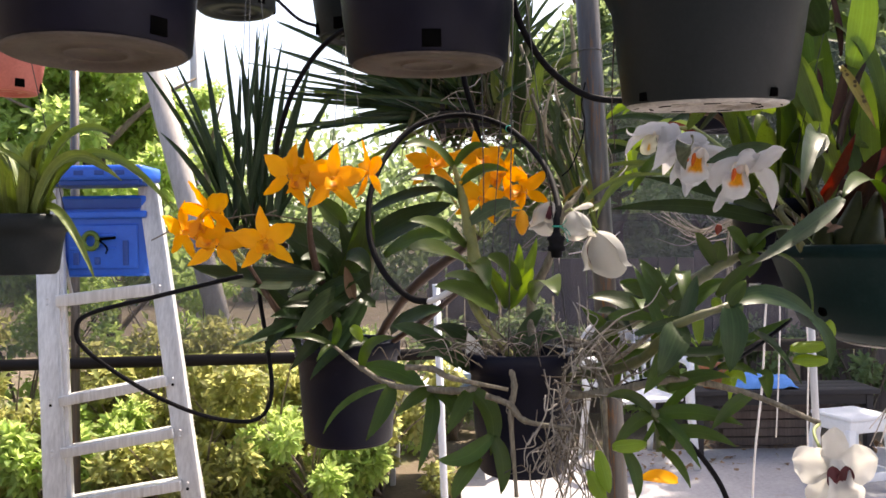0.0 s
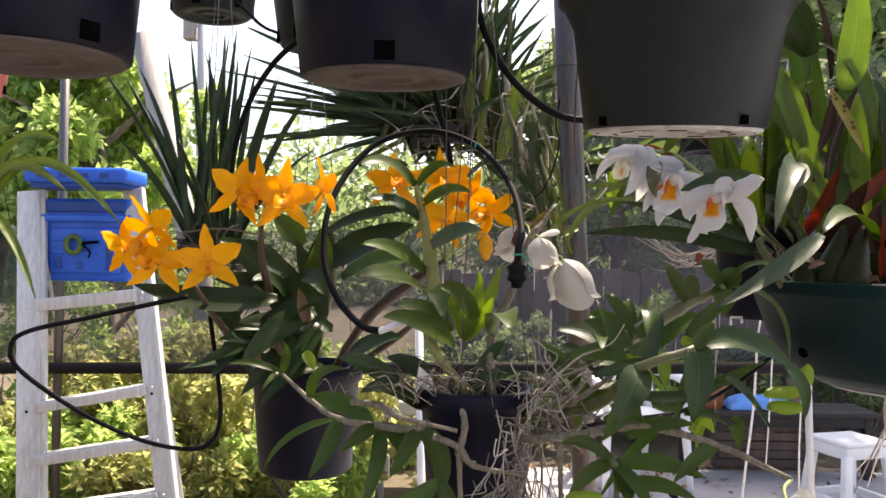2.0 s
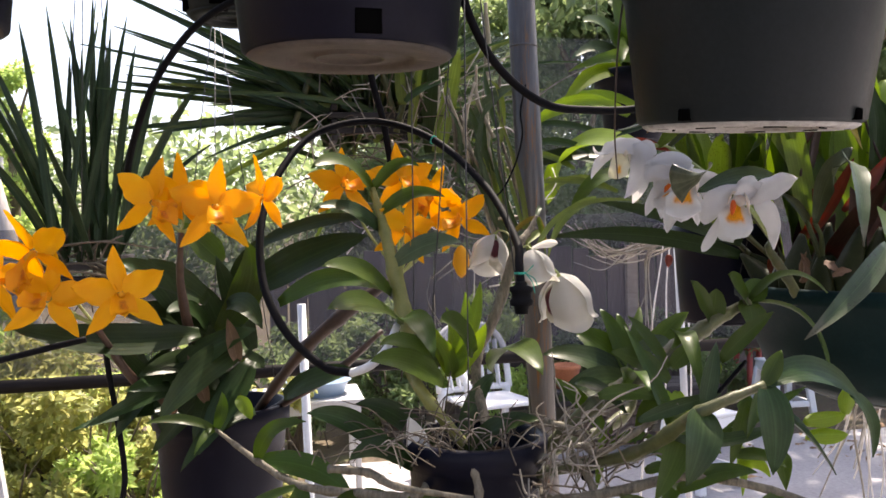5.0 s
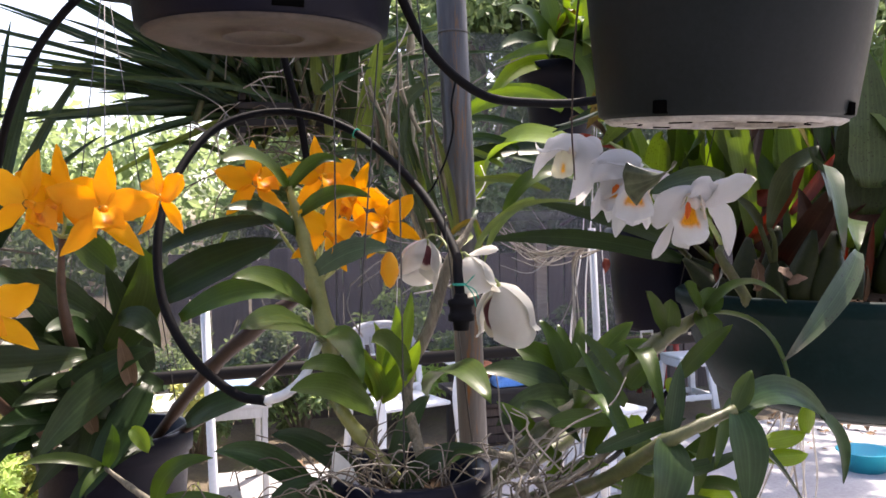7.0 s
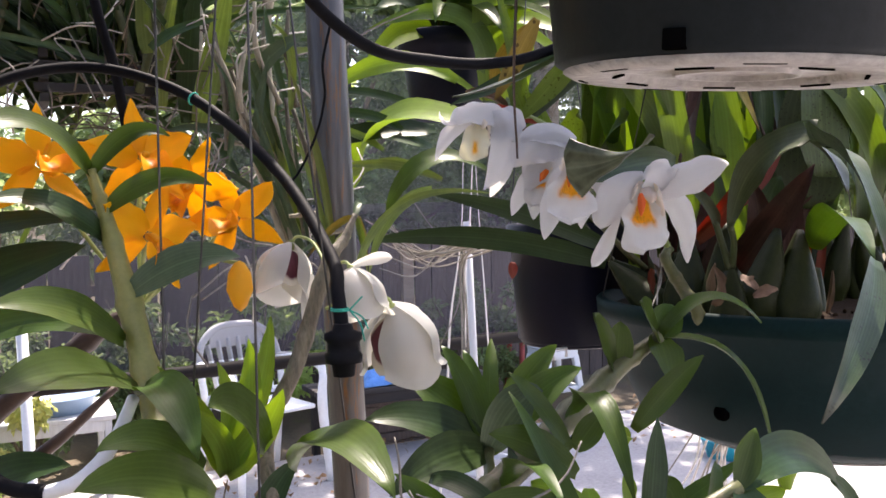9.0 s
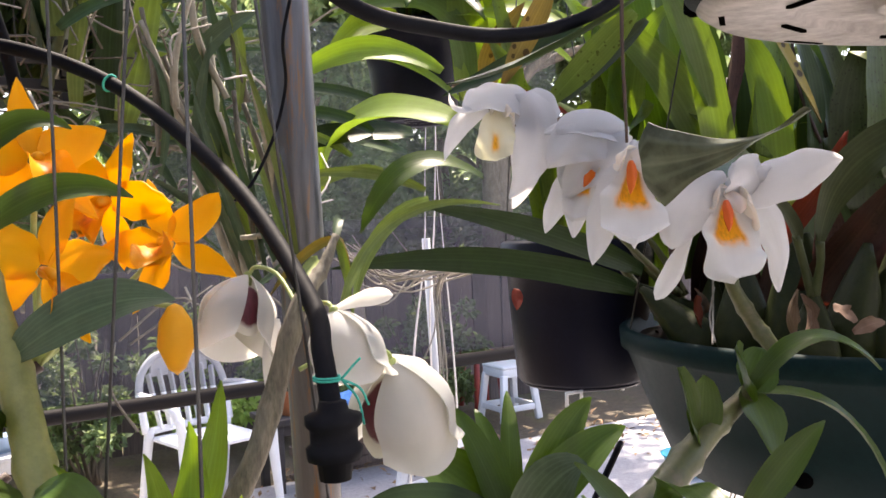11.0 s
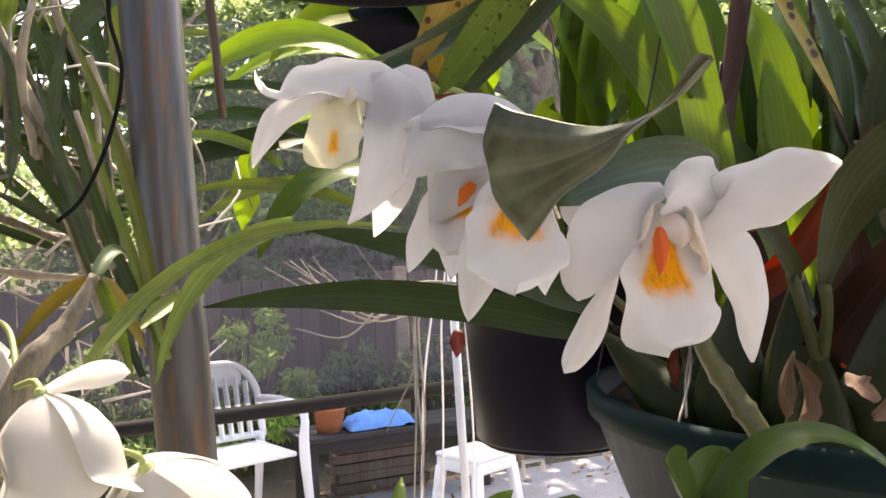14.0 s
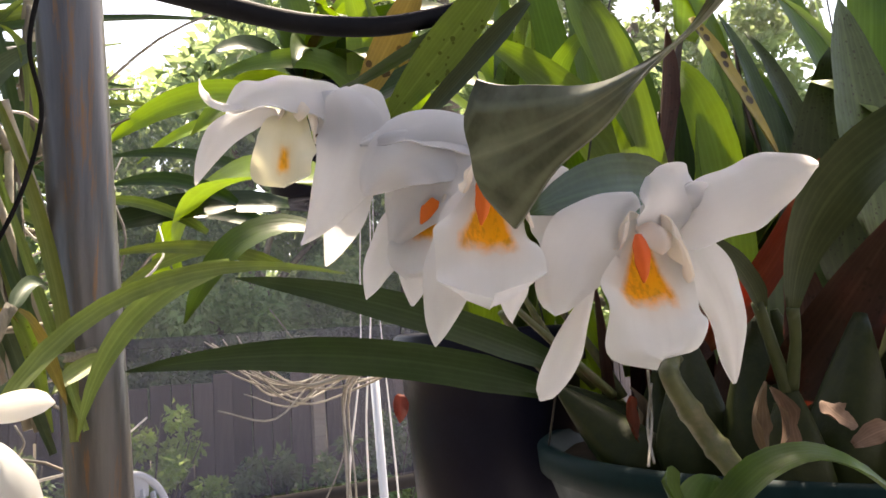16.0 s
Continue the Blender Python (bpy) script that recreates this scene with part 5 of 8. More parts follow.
part("cane", cane([BT + Vector((0.02, 0.02, 0)), CB, (0.157, 1.285, 1.365), (0.1815, 1.284, 1.4366), (0.199, 1.290, 1.458), (0.211, 1.295, 1.478)], [0.0055, 0.0066, 0.0062, 0.0054, 0.0042, 0.002], 9), CANE_OLD, B, "leafless grey papery cane")

for tip, w, m in (((0.178, 1.320, 1.444), 0.006, LEAF_YELLOW), ((0.226, 1.310, 1.431), 0.006, LEAF_SPOT), ((0.226, 1.320, 1.486), 0.006, LEAF_GREY), ((0.234, 1.330, 1.440), 0.007, LEAF_YELLOW)):
    lf(B, (0.211, 1.297, 1.476), tip, w, (0, 0, 0.006), m, (0, -0.9, 0.3), "strap", fold=0.6)

# long arching cane with paired leaves, over the front of the green pot
K = [(0.211, 1.140, 1.270), (0.255, 1.150, 1.290), (0.318, 1.160, 1.325), (0.372, 1.170, 1.355), (0.418, 1.175, 1.376)]
part("cane", cane([BT + Vector((0.05, -0.02, -0.02)), *K], [0.006, 0.009, 0.010, 0.010, 0.008, 0.005], 8), CANE, B, "arching green cane")
KT = K[-1]
lf(B, KT, (0.492, 1.139, 1.386), 0.019, 0.026, LEAF, face=(0, -0.5, 0.9))
lf(B, KT, (0.480, 1.118, 1.290), 0.014, (0.022, 0, 0.025), LEAF, face=(0.2, -0.5, 0.9))
lf(B, KT, (0.381, 1.150, 1.409), 0.036, 0.0, LEAF, shape="oval")
lf(B, KT, (0.438, 1.180, 1.400), 0.034, 0.0, LEAF, shape="oval")
lf(B, KT, (0.410, 1.150, 1.342), 0.040, 0.004, LEAF)
lf(B, K[3], (0.338, 1.150, 1.403), 0.030, 0.0, LEAF, shape="oval")
lf(B, K[3], (0.377, 1.170, 1.392), 0.030, 0.0, LEAF, shape="oval")
lf(B, K[2], (0.301, 1.060, 1.297), 0.026, 0.040, LEAF)
lf(B, K[1], (0.243, 1.050, 1.306), 0.024, 0.02, LEAF)
NB = Vector((0.336, 1.01, 1.315))
part("cane", cane([BT + Vector((0.05, -0.04, -0.02)), (0.242, 1.090, 1.238), (0.278, 1.020, 1.291), NB], [0.006, 0.0065, 0.006, 0.004], 6), CANE, B, "arching green cane")
lf(B, NB, (0.455, 1.035, 1.288), 0.034, (0.0, 0, 0.022), LEAF_DARK, face=(-0.2, -0.8, 0.5))
lf(B, (0.440, 1.032, 1.297), (0.462, 1.03, 1.235), 0.016, (0.010, 0, 0.006), LEAF_DARK, shape="strap")
lf(B, NB, (0.328, 0.985, 1.240), 0.040, (0.004, -0.004, 0.006), LEAF_DARK)
lf(B, NB, (0.360, 1.020, 1.344), 0.022, 0.0, LEAF)
lf(B, (0.279, 1.02, 1.292), (0.246, 0.985, 1.236), 0.044, (0.004, -0.006, 0.008), LEAF_DARK)
lf(B, (0.287, 1.030, 1.291), (0.311, 1.050, 1.350), 0.022, 0.0, LEAF_DARK)
lf(B, (0.270, 1.060, 1.259), (0.382, 1.050, 1.271), 0.018, (0, 0, -0.01), LEAF_DARK)
KY = Vector((0.332, 1.300, 1.267))
for tip, w, m in (((0.272, 1.335, 1.330), 0.046, LEAF), ((0.305, 1.335, 1.359), 0.026, LEAF), ((0.217, 1.300, 1.309), 0.042, LEAF_DARK), ((0.330, 1.340, 1.352), 0.020, LEAF), ((0.419, 1.320, 1.352), 0.030, LEAF), ((0.433, 1.300, 1.332), 0.034, LEAF), ((0.371, 1.360, 1.357), 0.018, LEAF), ((0.364, 1.260, 1.325), 0.040, LEAF_GREY), ((0.217, 1.250, 1.260), 0.04, LEAF_DARK)):
    lf(B, KY, tip, w * 1.2, 0.012, m)
part("cane", cane([BT + Vector((0.06, 0.03, -0.03)), (0.296, 1.250, 1.237), KY], [0.006, 0.007, 0.005], 4), CANE, B)

# lower cane in front, leaves hanging from it
N = [(-0.170, 1.300, 1.241), (-0.123, 1.260, 1.212), (-0.077, 1.220, 1.193), (-0.020, 1.180, 1.192), (0.034, 1.140, 1.198)]
part("cane", cane([BT + Vector((-0.05, -0.01, -0.02)), N[4], N[3], N[2], N[1], N[0]], [0.004, 0.005, 0.005, 0.004, 0.004, 0.002], 10), CANE_OLD, B)
for b, tip, w, bend in ((N[0], (-0.243, 1.280, 1.256), 0.015, (0, 0, 0.008)), (N[0], (-0.161, 1.280, 1.287), 0.018, (0.004, 0, 0)), (N[0], (-0.191, 1.270, 1.221), 0.012, (0, 0, 0.006)), (N[2], (-0.172, 1.200, 1.129), 0.014, (-0.012, 0, 0.012)), (N[2], (-0.110, 1.180, 1.123), 0.030, (0.008, 0, 0.006)), (N[1], (-0.071, 1.230, 1.259), 0.024, (-0.010, 0, 0.012)), (N[1], (-0.025, 1.200, 1.182), 0.036, (0.010, 0, 0.010))):
    lf(B, b, tip, w, bend, LEAF)
for b, tip, w, bend in ((N[3], (0.012, 1.130, 1.163), 0.028, (0.010, 0, 0.006)), (N[3], (-0.037, 1.130, 1.092), 0.026, (0.010, 0, 0.01)), (N[4], (0.058, 1.100, 1.120), 0.034, (0.014, 0, 0.008)), ((0.061, 1.100, 1.146), (-0.010, 1.090, 1.118), 0.030, (0, 0, -0.012)), ((0.061, 1.100, 1.145), (0.069, 1.080, 1.076), 0.026, (0.008, 0, 0)), ((0.045, 1.100, 1.117), (0.009, 1.070, 1.072), 0.026, (-0.006, 0, 0)), (N[3], (-0.067, 1.150, 1.164), 0.024, (0.004, 0, 0.006)), (N[4], (0.001, 1.100, 1.147), 0.026, (0.004, 0, 0.006))):
    lf(B, b, tip, w, bend, LEAF)
M_ = [(0.162, 1.100, 1.196), (0.223, 1.080, 1.206), (0.289, 1.060, 1.221), (0.372, 1.040, 1.204), (0.445, 1.020, 1.173)]
part("cane", cane([BT + Vector((0.06, -0.02, -0.03)), *M_], [0.005, 0.005, 0.005, 0.0045, 0.004, 0.003], 9), CANE_OLD, B)
MB = Vector((0.260, 1.060, 1.177))
part("cane", cane([M_[1], MB, (0.261, 1.050, 1.134)], [0.004, 0.005, 0.003], 4), CANE, B)
for b, tip, w, bend in (((0.291, 1.080, 1.279), (0.242, 1.040, 1.207), 0.042, (0.008, 0, 0.004)), (MB, (0.354, 1.020, 1.172), 0.032, (0, 0, 0.008)), ((0.261, 1.050, 1.151), (0.343, 1.010, 1.148), 0.030, (0, 0, 0.012)), ((0.261, 1.050, 1.141), (0.291, 1.020, 1.098), 0.018, (0.004, 0, 0.004)), (MB, (0.196, 1.040, 1.204), 0.022, (0, 0, 0.012)), (MB, (0.204, 1.040, 1.141), 0.026, (0, 0, 0.010)), ((0.275, 1.060, 1.208), (0.346, 1.040, 1.226), 0.028, (0, 0, 0.008)), ((0.219, 1.050, 1.138), (0.230, 1.030, 1.082), 0.024, (0.006, 0, 0))):
    lf(B, b, tip, w * 0.88, bend, LEAF)
for b, tip, w, bend in ((MB, (0.269, 1.030, 1.139), 0.030, (0.006, 0, 0)), (M_[2], (0.248, 1.120, 1.361), 0.024, (0, 0, 0.01)), ((0.286, 1.100, 1.306), (0.233, 1.120, 1.335), 0.034, (0, 0, 0.006)), ((0.295, 1.120, 1.316), (0.260, 1.140, 1.369), 0.022, (0, 0, 0.004)), ((0.299, 1.120, 1.316), (0.325, 1.120, 1.341), 0.026, (0, 0, 0.0)), (M_[3], (0.317, 1.020, 1.167), 0.024, (0, 0, 0.006)), ((0.344, 1.080, 1.232), (0.383, 1.050, 1.226), 0.02, (0, 0, 0.006)), ((0.237, 1.150, 1.247), (0.188, 1.170, 1.303), 0.028, (0, 0, 0.004)), (MB, (0.298, 1.000, 1.126), 0.022, (0, 0, 0.01))):
    lf(B, b, tip, w * 0.88, bend, LEAF)
for q, d in (((0.185, 1.030, 1.140), (0.012, 0, -0.05)), ((0.174, 1.030, 1.116), (0.02, 0, -0.04)), ((0.200, 1.020, 1.149), (0.04, 0, 0.004)), ((0.455, 1.126, 1.251), (0.048, 0, 0.004)), ((0.458, 1.124, 1.236), (0.046, 0, -0.002)), ((0.50, 1.12, 1.256), (0.004, 0, 0.03))):
    lf(B, q, Vector(q) + Vector(d), 0.019, 0.0, LEAF_BRIGHT, shape="oval", name="young_shoot", fold=-0.5, thick=0.010)
lf(B, (0.297, 1.100, 1.085), (0.241, 1.080, 1.092), 0.02, 0.004, YELLOW, name="dead_leaf")

for a, b, w in (((0.020, 1.200, 1.221), (-0.071, 1.160, 1.282), 0.034), ((0.067, 1.220, 1.221), (-0.016, 1.240, 1.273), 0.034), ((0.090, 1.180, 1.219), (0.158, 1.120, 1.270), 0.032), ((0.034, 1.160, 1.221), (-0.035, 1.100, 1.248), 0.034), ((0.099, 1.240, 1.223), (0.148, 1.260, 1.295), 0.026)):
    lf(B, a, b, w, 0.014, LEAF_DARK)
gl = random.Random(29)
for k in range(26):
    b = Vector((gl.uniform(0.20, 0.42), gl.uniform(1.06, 1.16), gl.uniform(1.20, 1.32)))
    e = b + Vector((gl.gauss(0.02, 0.05), gl.gauss(-0.02, 0.02), gl.gauss(-0.02, 0.04)))
    lf(B, b, e, gl.uniform(0.014, 0.026), gl.uniform(0.0, 0.014), gl.choice((LEAF, LEAF, LEAF_DARK, LEAF_BRIGHT)), (gl.gauss(0, 0.3), -0.8, 0.5))

# root tangle over the pot's side, canes of old growth
g_ = random.Random(21)
RC = Vector((0.147, 1.100, 1.163))
for k in range(150):
    s = RC + Vector((g_.gauss(0, 0.022), g_.gauss(0.01, 0.02), g_.gauss(0.0, 0.03)))
    if k < 95:
        e = s + Vector((g_.gauss(0.0, 0.025), g_.gauss(-0.005, 0.015), -abs(g_.gauss(0.045, 0.035))))
    else:
        s = Vector((0.193, 1.110, 1.223)) + Vector((g_.gauss(0, 0.022), g_.gauss(0.0, 0.02), g_.gauss(0, 0.02)))
        e = s + Vector((g_.gauss(0.015, 0.035), g_.gauss(0, 0.02), g_.gauss(0.03, 0.025)))
    mid = s.lerp(e, 0.5) + Vector((g_.gauss(0, 0.007), g_.gauss(0, 0.006), g_.gauss(0, 0.006)))
    mid2 = s.lerp(e, 0.8) + Vector((g_.gauss(0, 0.006), g_.gauss(0, 0.005), g_.gauss(0, 0.005)))
    part("root", tube([s, mid, mid2, e], [0.0009, 0.0010, 0.0005], 5, 4), ROOT if k % 3 else ROOT_DARK, B)
for k in range(80):
    s = BT + Vector((g_.gauss(-0.03, 0.06), g_.gauss(-0.03, 0.03), g_.uniform(0.0, 0.02)))
    e = s + Vector((g_.gauss(0, 0.045), g_.gauss(-0.01, 0.02), g_.gauss(0.02, 0.02)))
    part("root", tube([s, s.lerp(e, 0.5) + Vector((0, 0, 0.014)), e], [0.0008, 0.0005], 5, 4), ROOT if k % 3 == 0 else ROOT_DARK, B)
for a, b, c in (((0.084, 1.120, 1.238), (0.084, 1.090, 1.170), (0.089, 1.080, 1.072)), ((0.053, 1.100, 1.197), (0.101, 1.080, 1.168), (0.158, 1.080, 1.157)), ((-0.051, 1.150, 1.228), (0.010, 1.100, 1.220), (0.081, 1.090, 1.206)), ((0.187, 1.120, 1.236), (0.201, 1.080, 1.185), (0.200, 1.060, 1.118)), ((0.168, 1.140, 1.264), (0.213, 1.100, 1.239), (0.276, 1.060, 1.292))):
    part("cane", cane([a, Vector(a).lerp(Vector(b), 0.5) + Vector((0.006, 0, 0.004)), b, c], [0.004, 0.0042, 0.0035, 0.0025], 6, 7), CANE_OLD, B)
lf(B, (0.047, 1.170, 1.227), (0.032, 1.170, 1.270), 0.022, 0.0, TAG, shape="strap", name="plant_tag", fold=0.1, thick=0.0006)

# cream flowers
def bell_petal(neck, axis, length, radius, turn, span, cut=0.35, seed=0.0, thick=0.0008):
    """One broad petal of a nodding bell: it wraps part of the way round the axis and ends in a soft point."""
    bm = bmesh.new()
    uv = bm.loops.layers.uv.verify()
    d = Vector(axis).normalized()
    front = Vector((-0.45, -0.9, 0.0))
    front = (front - d * front.dot(d)).normalized()
    side = d.cross(front)
    nu, ns = 10, 12
    layers = []
    for off in (0.0, thick):
        rows = []
        for i in range(ns + 1):
            s = i / ns
            row = []
            for k in range(nu + 1):
                u = 2 * k / nu - 1
                ln = length * (1 - cut * abs(u) ** 1.8)
                a = radians(turn + u * span / 2 * (1 - 0.10 * s ** 3))
                r = radius * (0.12 + 0.86 * math.sin(min(1.0, s * 1.8) * 1.5708) ** 0.75 - 0.10 * max(0, s - 0.6) + 0.16 * max(0, (s - 0.82) / 0.18) ** 2) * (1 + 0.05 * math.sin(3 * u + seed) * s + 0.018 * math.sin(9 * u + 2 * seed) * s * s) - off
                q = Vector(neck) + d * (s * ln) + (front * math.cos(a) + side * math.sin(a)) * r
                row.append(bm.verts.new(q))
            rows.append(row)
        layers.append(rows)

    def quad(vs, us):
        f = bm.faces.new(vs)
        for lp, q in zip(f.loops, us):
            lp[uv].uv = q
    for n_, rows in enumerate(layers):
        for i in range(ns):
            for k in range(nu):
                vs = [rows[i][k], rows[i][k + 1], rows[i + 1][k + 1], rows[i + 1][k]]
                us = [(k / nu, i / ns), ((k + 1) / nu, i / ns), ((k + 1) / nu, (i + 1) / ns), (k / nu, (i + 1) / ns)]
                quad(vs[::-1] if n_ else vs, us[::-1] if n_ else us)
    o, n_ = layers
    rim = [(0, k) for k in range(nu)] + [(i, nu) for i in range(ns)] + [(ns, k) for k in range(nu, 0, -1)] + [(i, 0) for i in range(ns, 0, -1)]
    for (a, b), (c, e) in zip(rim, rim[1:] + rim[:1]):
        quad([o[a][b], n_[a][b], n_[c][e], o[c][e]], [(b / nu, a / ns), (b / nu, a / ns), (e / nu, c / ns), (e / nu, c / ns)])
        bm.edges.get((o[a][b], o[c][e])).smooth = False
        bm.edges.get((n_[a][b], n_[c][e])).smooth = False
    return bm


def cream_flower(th, neck, tip, radius, gap, extra, stalk):
    """A nodding cream bell of broad petals; its maroon throat shows in the gap, turned gap degrees from the front."""
    axis = Vector(tip) - Vector(neck)
    ln = axis.length
    fl = part("flower", lathe([(0, 0.003), (0.0022, 0.002), (0.0028, -0.002), (0.002, -0.006), (0, -0.007)], neck, 10), GREEN_STALK, th, "nodding cream-white flower with a maroon throat", origin=neck)
    for turn, span, r, lq in ((gap + 96, 172, 1.0, 1.0), (gap - 94, 168, 0.90, 0.95), (gap + 180, 150, 1.10, 1.03)):
        part("petal", bell_petal(neck, axis, ln * lq, radius * r, turn, span, 0.26, rng.uniform(0, 6)), CREAM, fl, origin=neck)
    part("lip", bell_petal(Vector(neck) + axis * 0.12, axis, ln * 0.62, radius * 0.72, gap, 90, 0.25, 1.0), CREAM_LIP, fl, origin=neck)
    for base, e, w, shape in extra:
        part("petal", leaf(base, e, w, (0, 0, 0.002), (-0.3, -0.9, 0.3), shape, 0.2, 0.0009, 14, 0.10, seed=rng.uniform(0, 6)), CREAM, fl, origin=neck)
    part("flower_stalk", tube(stalk, 0.0013, 7, 6), GREEN_STALK, th)


N1 = (0.167, 1.327, 1.456)
cream_flower(B, N1, (0.155, 1.321, 1.408), 0.0220, -24, (((0.180, 1.318, 1.430), (0.172, 1.314, 1.384), 0.011, "lance"),), [N1, (0.171, 1.322, 1.461), (0.179, 1.308, 1.456), (0.1815, 1.280, 1.4366)])
N2 = (0.189, 1.250, 1.438)
cream_flower(B, N2, (0.197, 1.245, 1.397), 0.0195, 62, ((N2, (0.217, 1.235, 1.445), 0.0095, "spoon"),), [N2, (0.187, 1.256, 1.442), (0.181, 1.275, 1.438)])
N3 = (0.223, 1.252, 1.407)
cream_flower(B, N3, (0.245, 1.282, 1.346), 0.0300, 44, (), [N3, (0.219, 1.250, 1.413), (0.203, 1.248, 1.418), (0.184, 1.256, 1.413), (0.173, 1.262, 1.407)])
_ow = Vector((0.430, 0.950, 1.134))
part("flower_stalk", tube([_ow + Vector((0, 0.004, 0)), _ow + Vector((0.0, 0.05, 0.03)), M_[4]], 0.002, 6), GREEN_STALK, B)
for k in range(5):
    a = radians(90 + 72 * k)
    part("petal", soft_petal(_ow, _ow + Vector((math.cos(a) * 0.048, -0.006, math.sin(a) * 0.048)), 0.042 if k in (1, 4) else 0.030, (0, 0.005, 0), (0, -1, 0.1), "petal", -0.15, 0.07, 18, 1.7 * k, 0, 0.3), CREAM, B)
_lp = part("lip", soft_petal(_ow + Vector((0, -0.004, 0.014)), _ow + Vector((0, -0.016, -0.030)), 0.040, (0, -0.004, 0), (0, -1, 0.2), "fan", -0.4, 0.09, 18, 0.4), CREAM, B)
for sx in (-1, 1):
    part("throat", soft_petal(_ow + Vector((0.001 * sx, -0.013, -0.016)), _ow + Vector((0.0072 * sx, -0.0135, 0.010)), 0.018, (0.002 * sx, -0.001, 0), (0, -1, 0.2), "oval", -0.2, 0.0, 12), MAROON, _lp, "dark maroon throat")

# ---- white-flowered orchid in the big green pot ----
CC = Vector((0.740, 1.292, 1.235))
C = thing("potted_orchid", CC, "white-flowered orchid with fat green bulbs in a large green pot", "orchid")
pot(C, CC, 0.146, 0.234, 0.149, POT_GREEN, POT_PALE, 0, rim_h=0.020, foot=0.5, drop=0.015)
hanger(C, CC, 0.232, CC.z + 0.146, 1.35, 0.9)
_ha = math.atan2(1.244 - CC.y, 0.567 - CC.x)
part("drain_hole", lathe([(0, 0.003), (0.006, 0.003), (0.008, 0.0), (0.008, -0.004), (0, -0.004)], (0, 0, 0), 16), HOLE, C, origin=(0, 0, 0)).matrix_basis = Matrix.Translation((0.203 * math.cos(_ha), 0.203 * math.sin(_ha), 0.054)) @ Matrix.Rotation(_ha, 4, "Z") @ Matrix.Rotation(radians(75), 4, "Y")
CTOP = CC.z + 0.136


def bulb(th, base, top, r):
    """A ribbed storage bulb, fat below and drawn out into a neck."""
    b, t = Vector(base), Vector(top)
    d = t - b
    bm = bmesh.new()
    uv = bm.loops.layers.uv.verify()
    rings, seg = [], 20
    ph = rng.uniform(0, 6)
    for i in range(15):
        s = i / 14
        rad = r * (0.60 + 0.40 * math.sin(min(1, s / 0.3) * 1.57)) * (1 - 0.86 * max(0, (s - 0.25) / 0.75) ** 1.35)
        rings.append([bm.verts.new(Vector((rad * (1 + 0.05 * math.cos(5 * a + ph) + 0.02 * math.cos(11 * a)) * math.cos(a), rad * (1 + 0.05 * math.cos(5 * a + ph) + 0.02 * math.cos(11 * a)) * math.sin(a) * 0.86, s * d.length))) for a in [6.2832 * j / seg for j in range(seg)]])
    for i, (a, c) in enumerate(zip(rings, rings[1:])):
        for j in range(seg):
            f = bm.faces.new((a[j], a[(j + 1) % seg], c[(j + 1) % seg], c[j]))
            for lp, q in zip(f.loops, ((j / seg, i / 14), ((j + 1) / seg, i / 14), ((j + 1) / seg, (i + 1) / 14), (j / seg, (i + 1) / 14))):
                lp[uv].uv = q
    bm.faces.new(rings[0][::-1])
    bm.faces.new(rings[-1])
    bmesh.ops.transform(bm, matrix=Matrix.Translation(b) @ d.to_track_quat("Z", "Y").to_matrix().to_4x4(), verts=bm.verts)
    return part("pseudobulb", bm, BULB, th, origin=b)


for bs, tp, r in (((0.665, 1.415, 1.366), (0.574, 1.440, 1.422), 0.019),
                  ((0.614, 1.388, 1.355), (0.636, 1.400, 1.429), 0.018), ((0.675, 1.258, 1.355), (0.699, 1.260, 1.415), 0.020), ((0.70, 1.36, 1.358), (0.754, 1.370, 1.439), 0.018), ((0.64, 1.44, 1.357), (0.631, 1.450, 1.424), 0.017)):
    bulb(C, bs, tp, r)
gb = random.Random(5)
for k in range(12):
    a, r = gb.uniform(-0.6, 2.2), 0.16 * math.sqrt(gb.random())
    b = Vector((CC.x + 0.03 + r * math.cos(a), CC.y + 0.03 + r * math.sin(a) * 0.8, CTOP - 0.005))
    t = b + Vector((gb.gauss(0, 0.012), gb.gauss(0, 0.012), gb.uniform(0.06, 0.09)))
    bulb(C, b, t, gb.uniform(0.015, 0.021))
    e = t + Vector((gb.gauss(0.0, 0.09), gb.gauss(0.03, 0.07), gb.uniform(0.16, 0.33)))
    lf(C, t, e, gb.uniform(0.026, 0.042), (gb.gauss(0, 0.02), gb.gauss(0, 0.02), 0.03), gb.choice((LEAF, LEAF_DARK, LEAF_DARK, LEAF_MID, LEAF_FLECK)), (gb.gauss(0, 0.4), -0.9, 0.3), "strap")
# leaf stalks of the side growth, flower scape, loose strands and weeds at the rim
for a, b, c, r in (((0.576, 1.440, 1.421), (0.547, 1.430, 1.443), (0.516, 1.420, 1.474), 0.0042), ((0.592, 1.400, 1.413), (0.559, 1.400, 1.439), (0.516, 1.410, 1.480), 0.0036), ((0.602, 1.430, 1.418), (0.568, 1.430, 1.450), (0.536, 1.430, 1.496), 0.0034), ((0.620, 1.420, 1.409), (0.604, 1.430, 1.443), (0.573, 1.440, 1.487), 0.004)):
    part("leaf_stalk", tube([a, b, c], [r, r * 0.85, r * 0.6], 7, 5), CANE, C)
part("flower_scape", cane([(0.52, 1.236, 1.368), (0.51, 1.231, 1.386), (0.504, 1.243, 1.406), (0.489, 1.247, 1.432), (0.495, 1.250, 1.442)], [0.0064, 0.0060, 0.0056, 0.0050, 0.0042], 5), CANE, C, "jointed olive-green flower scape")
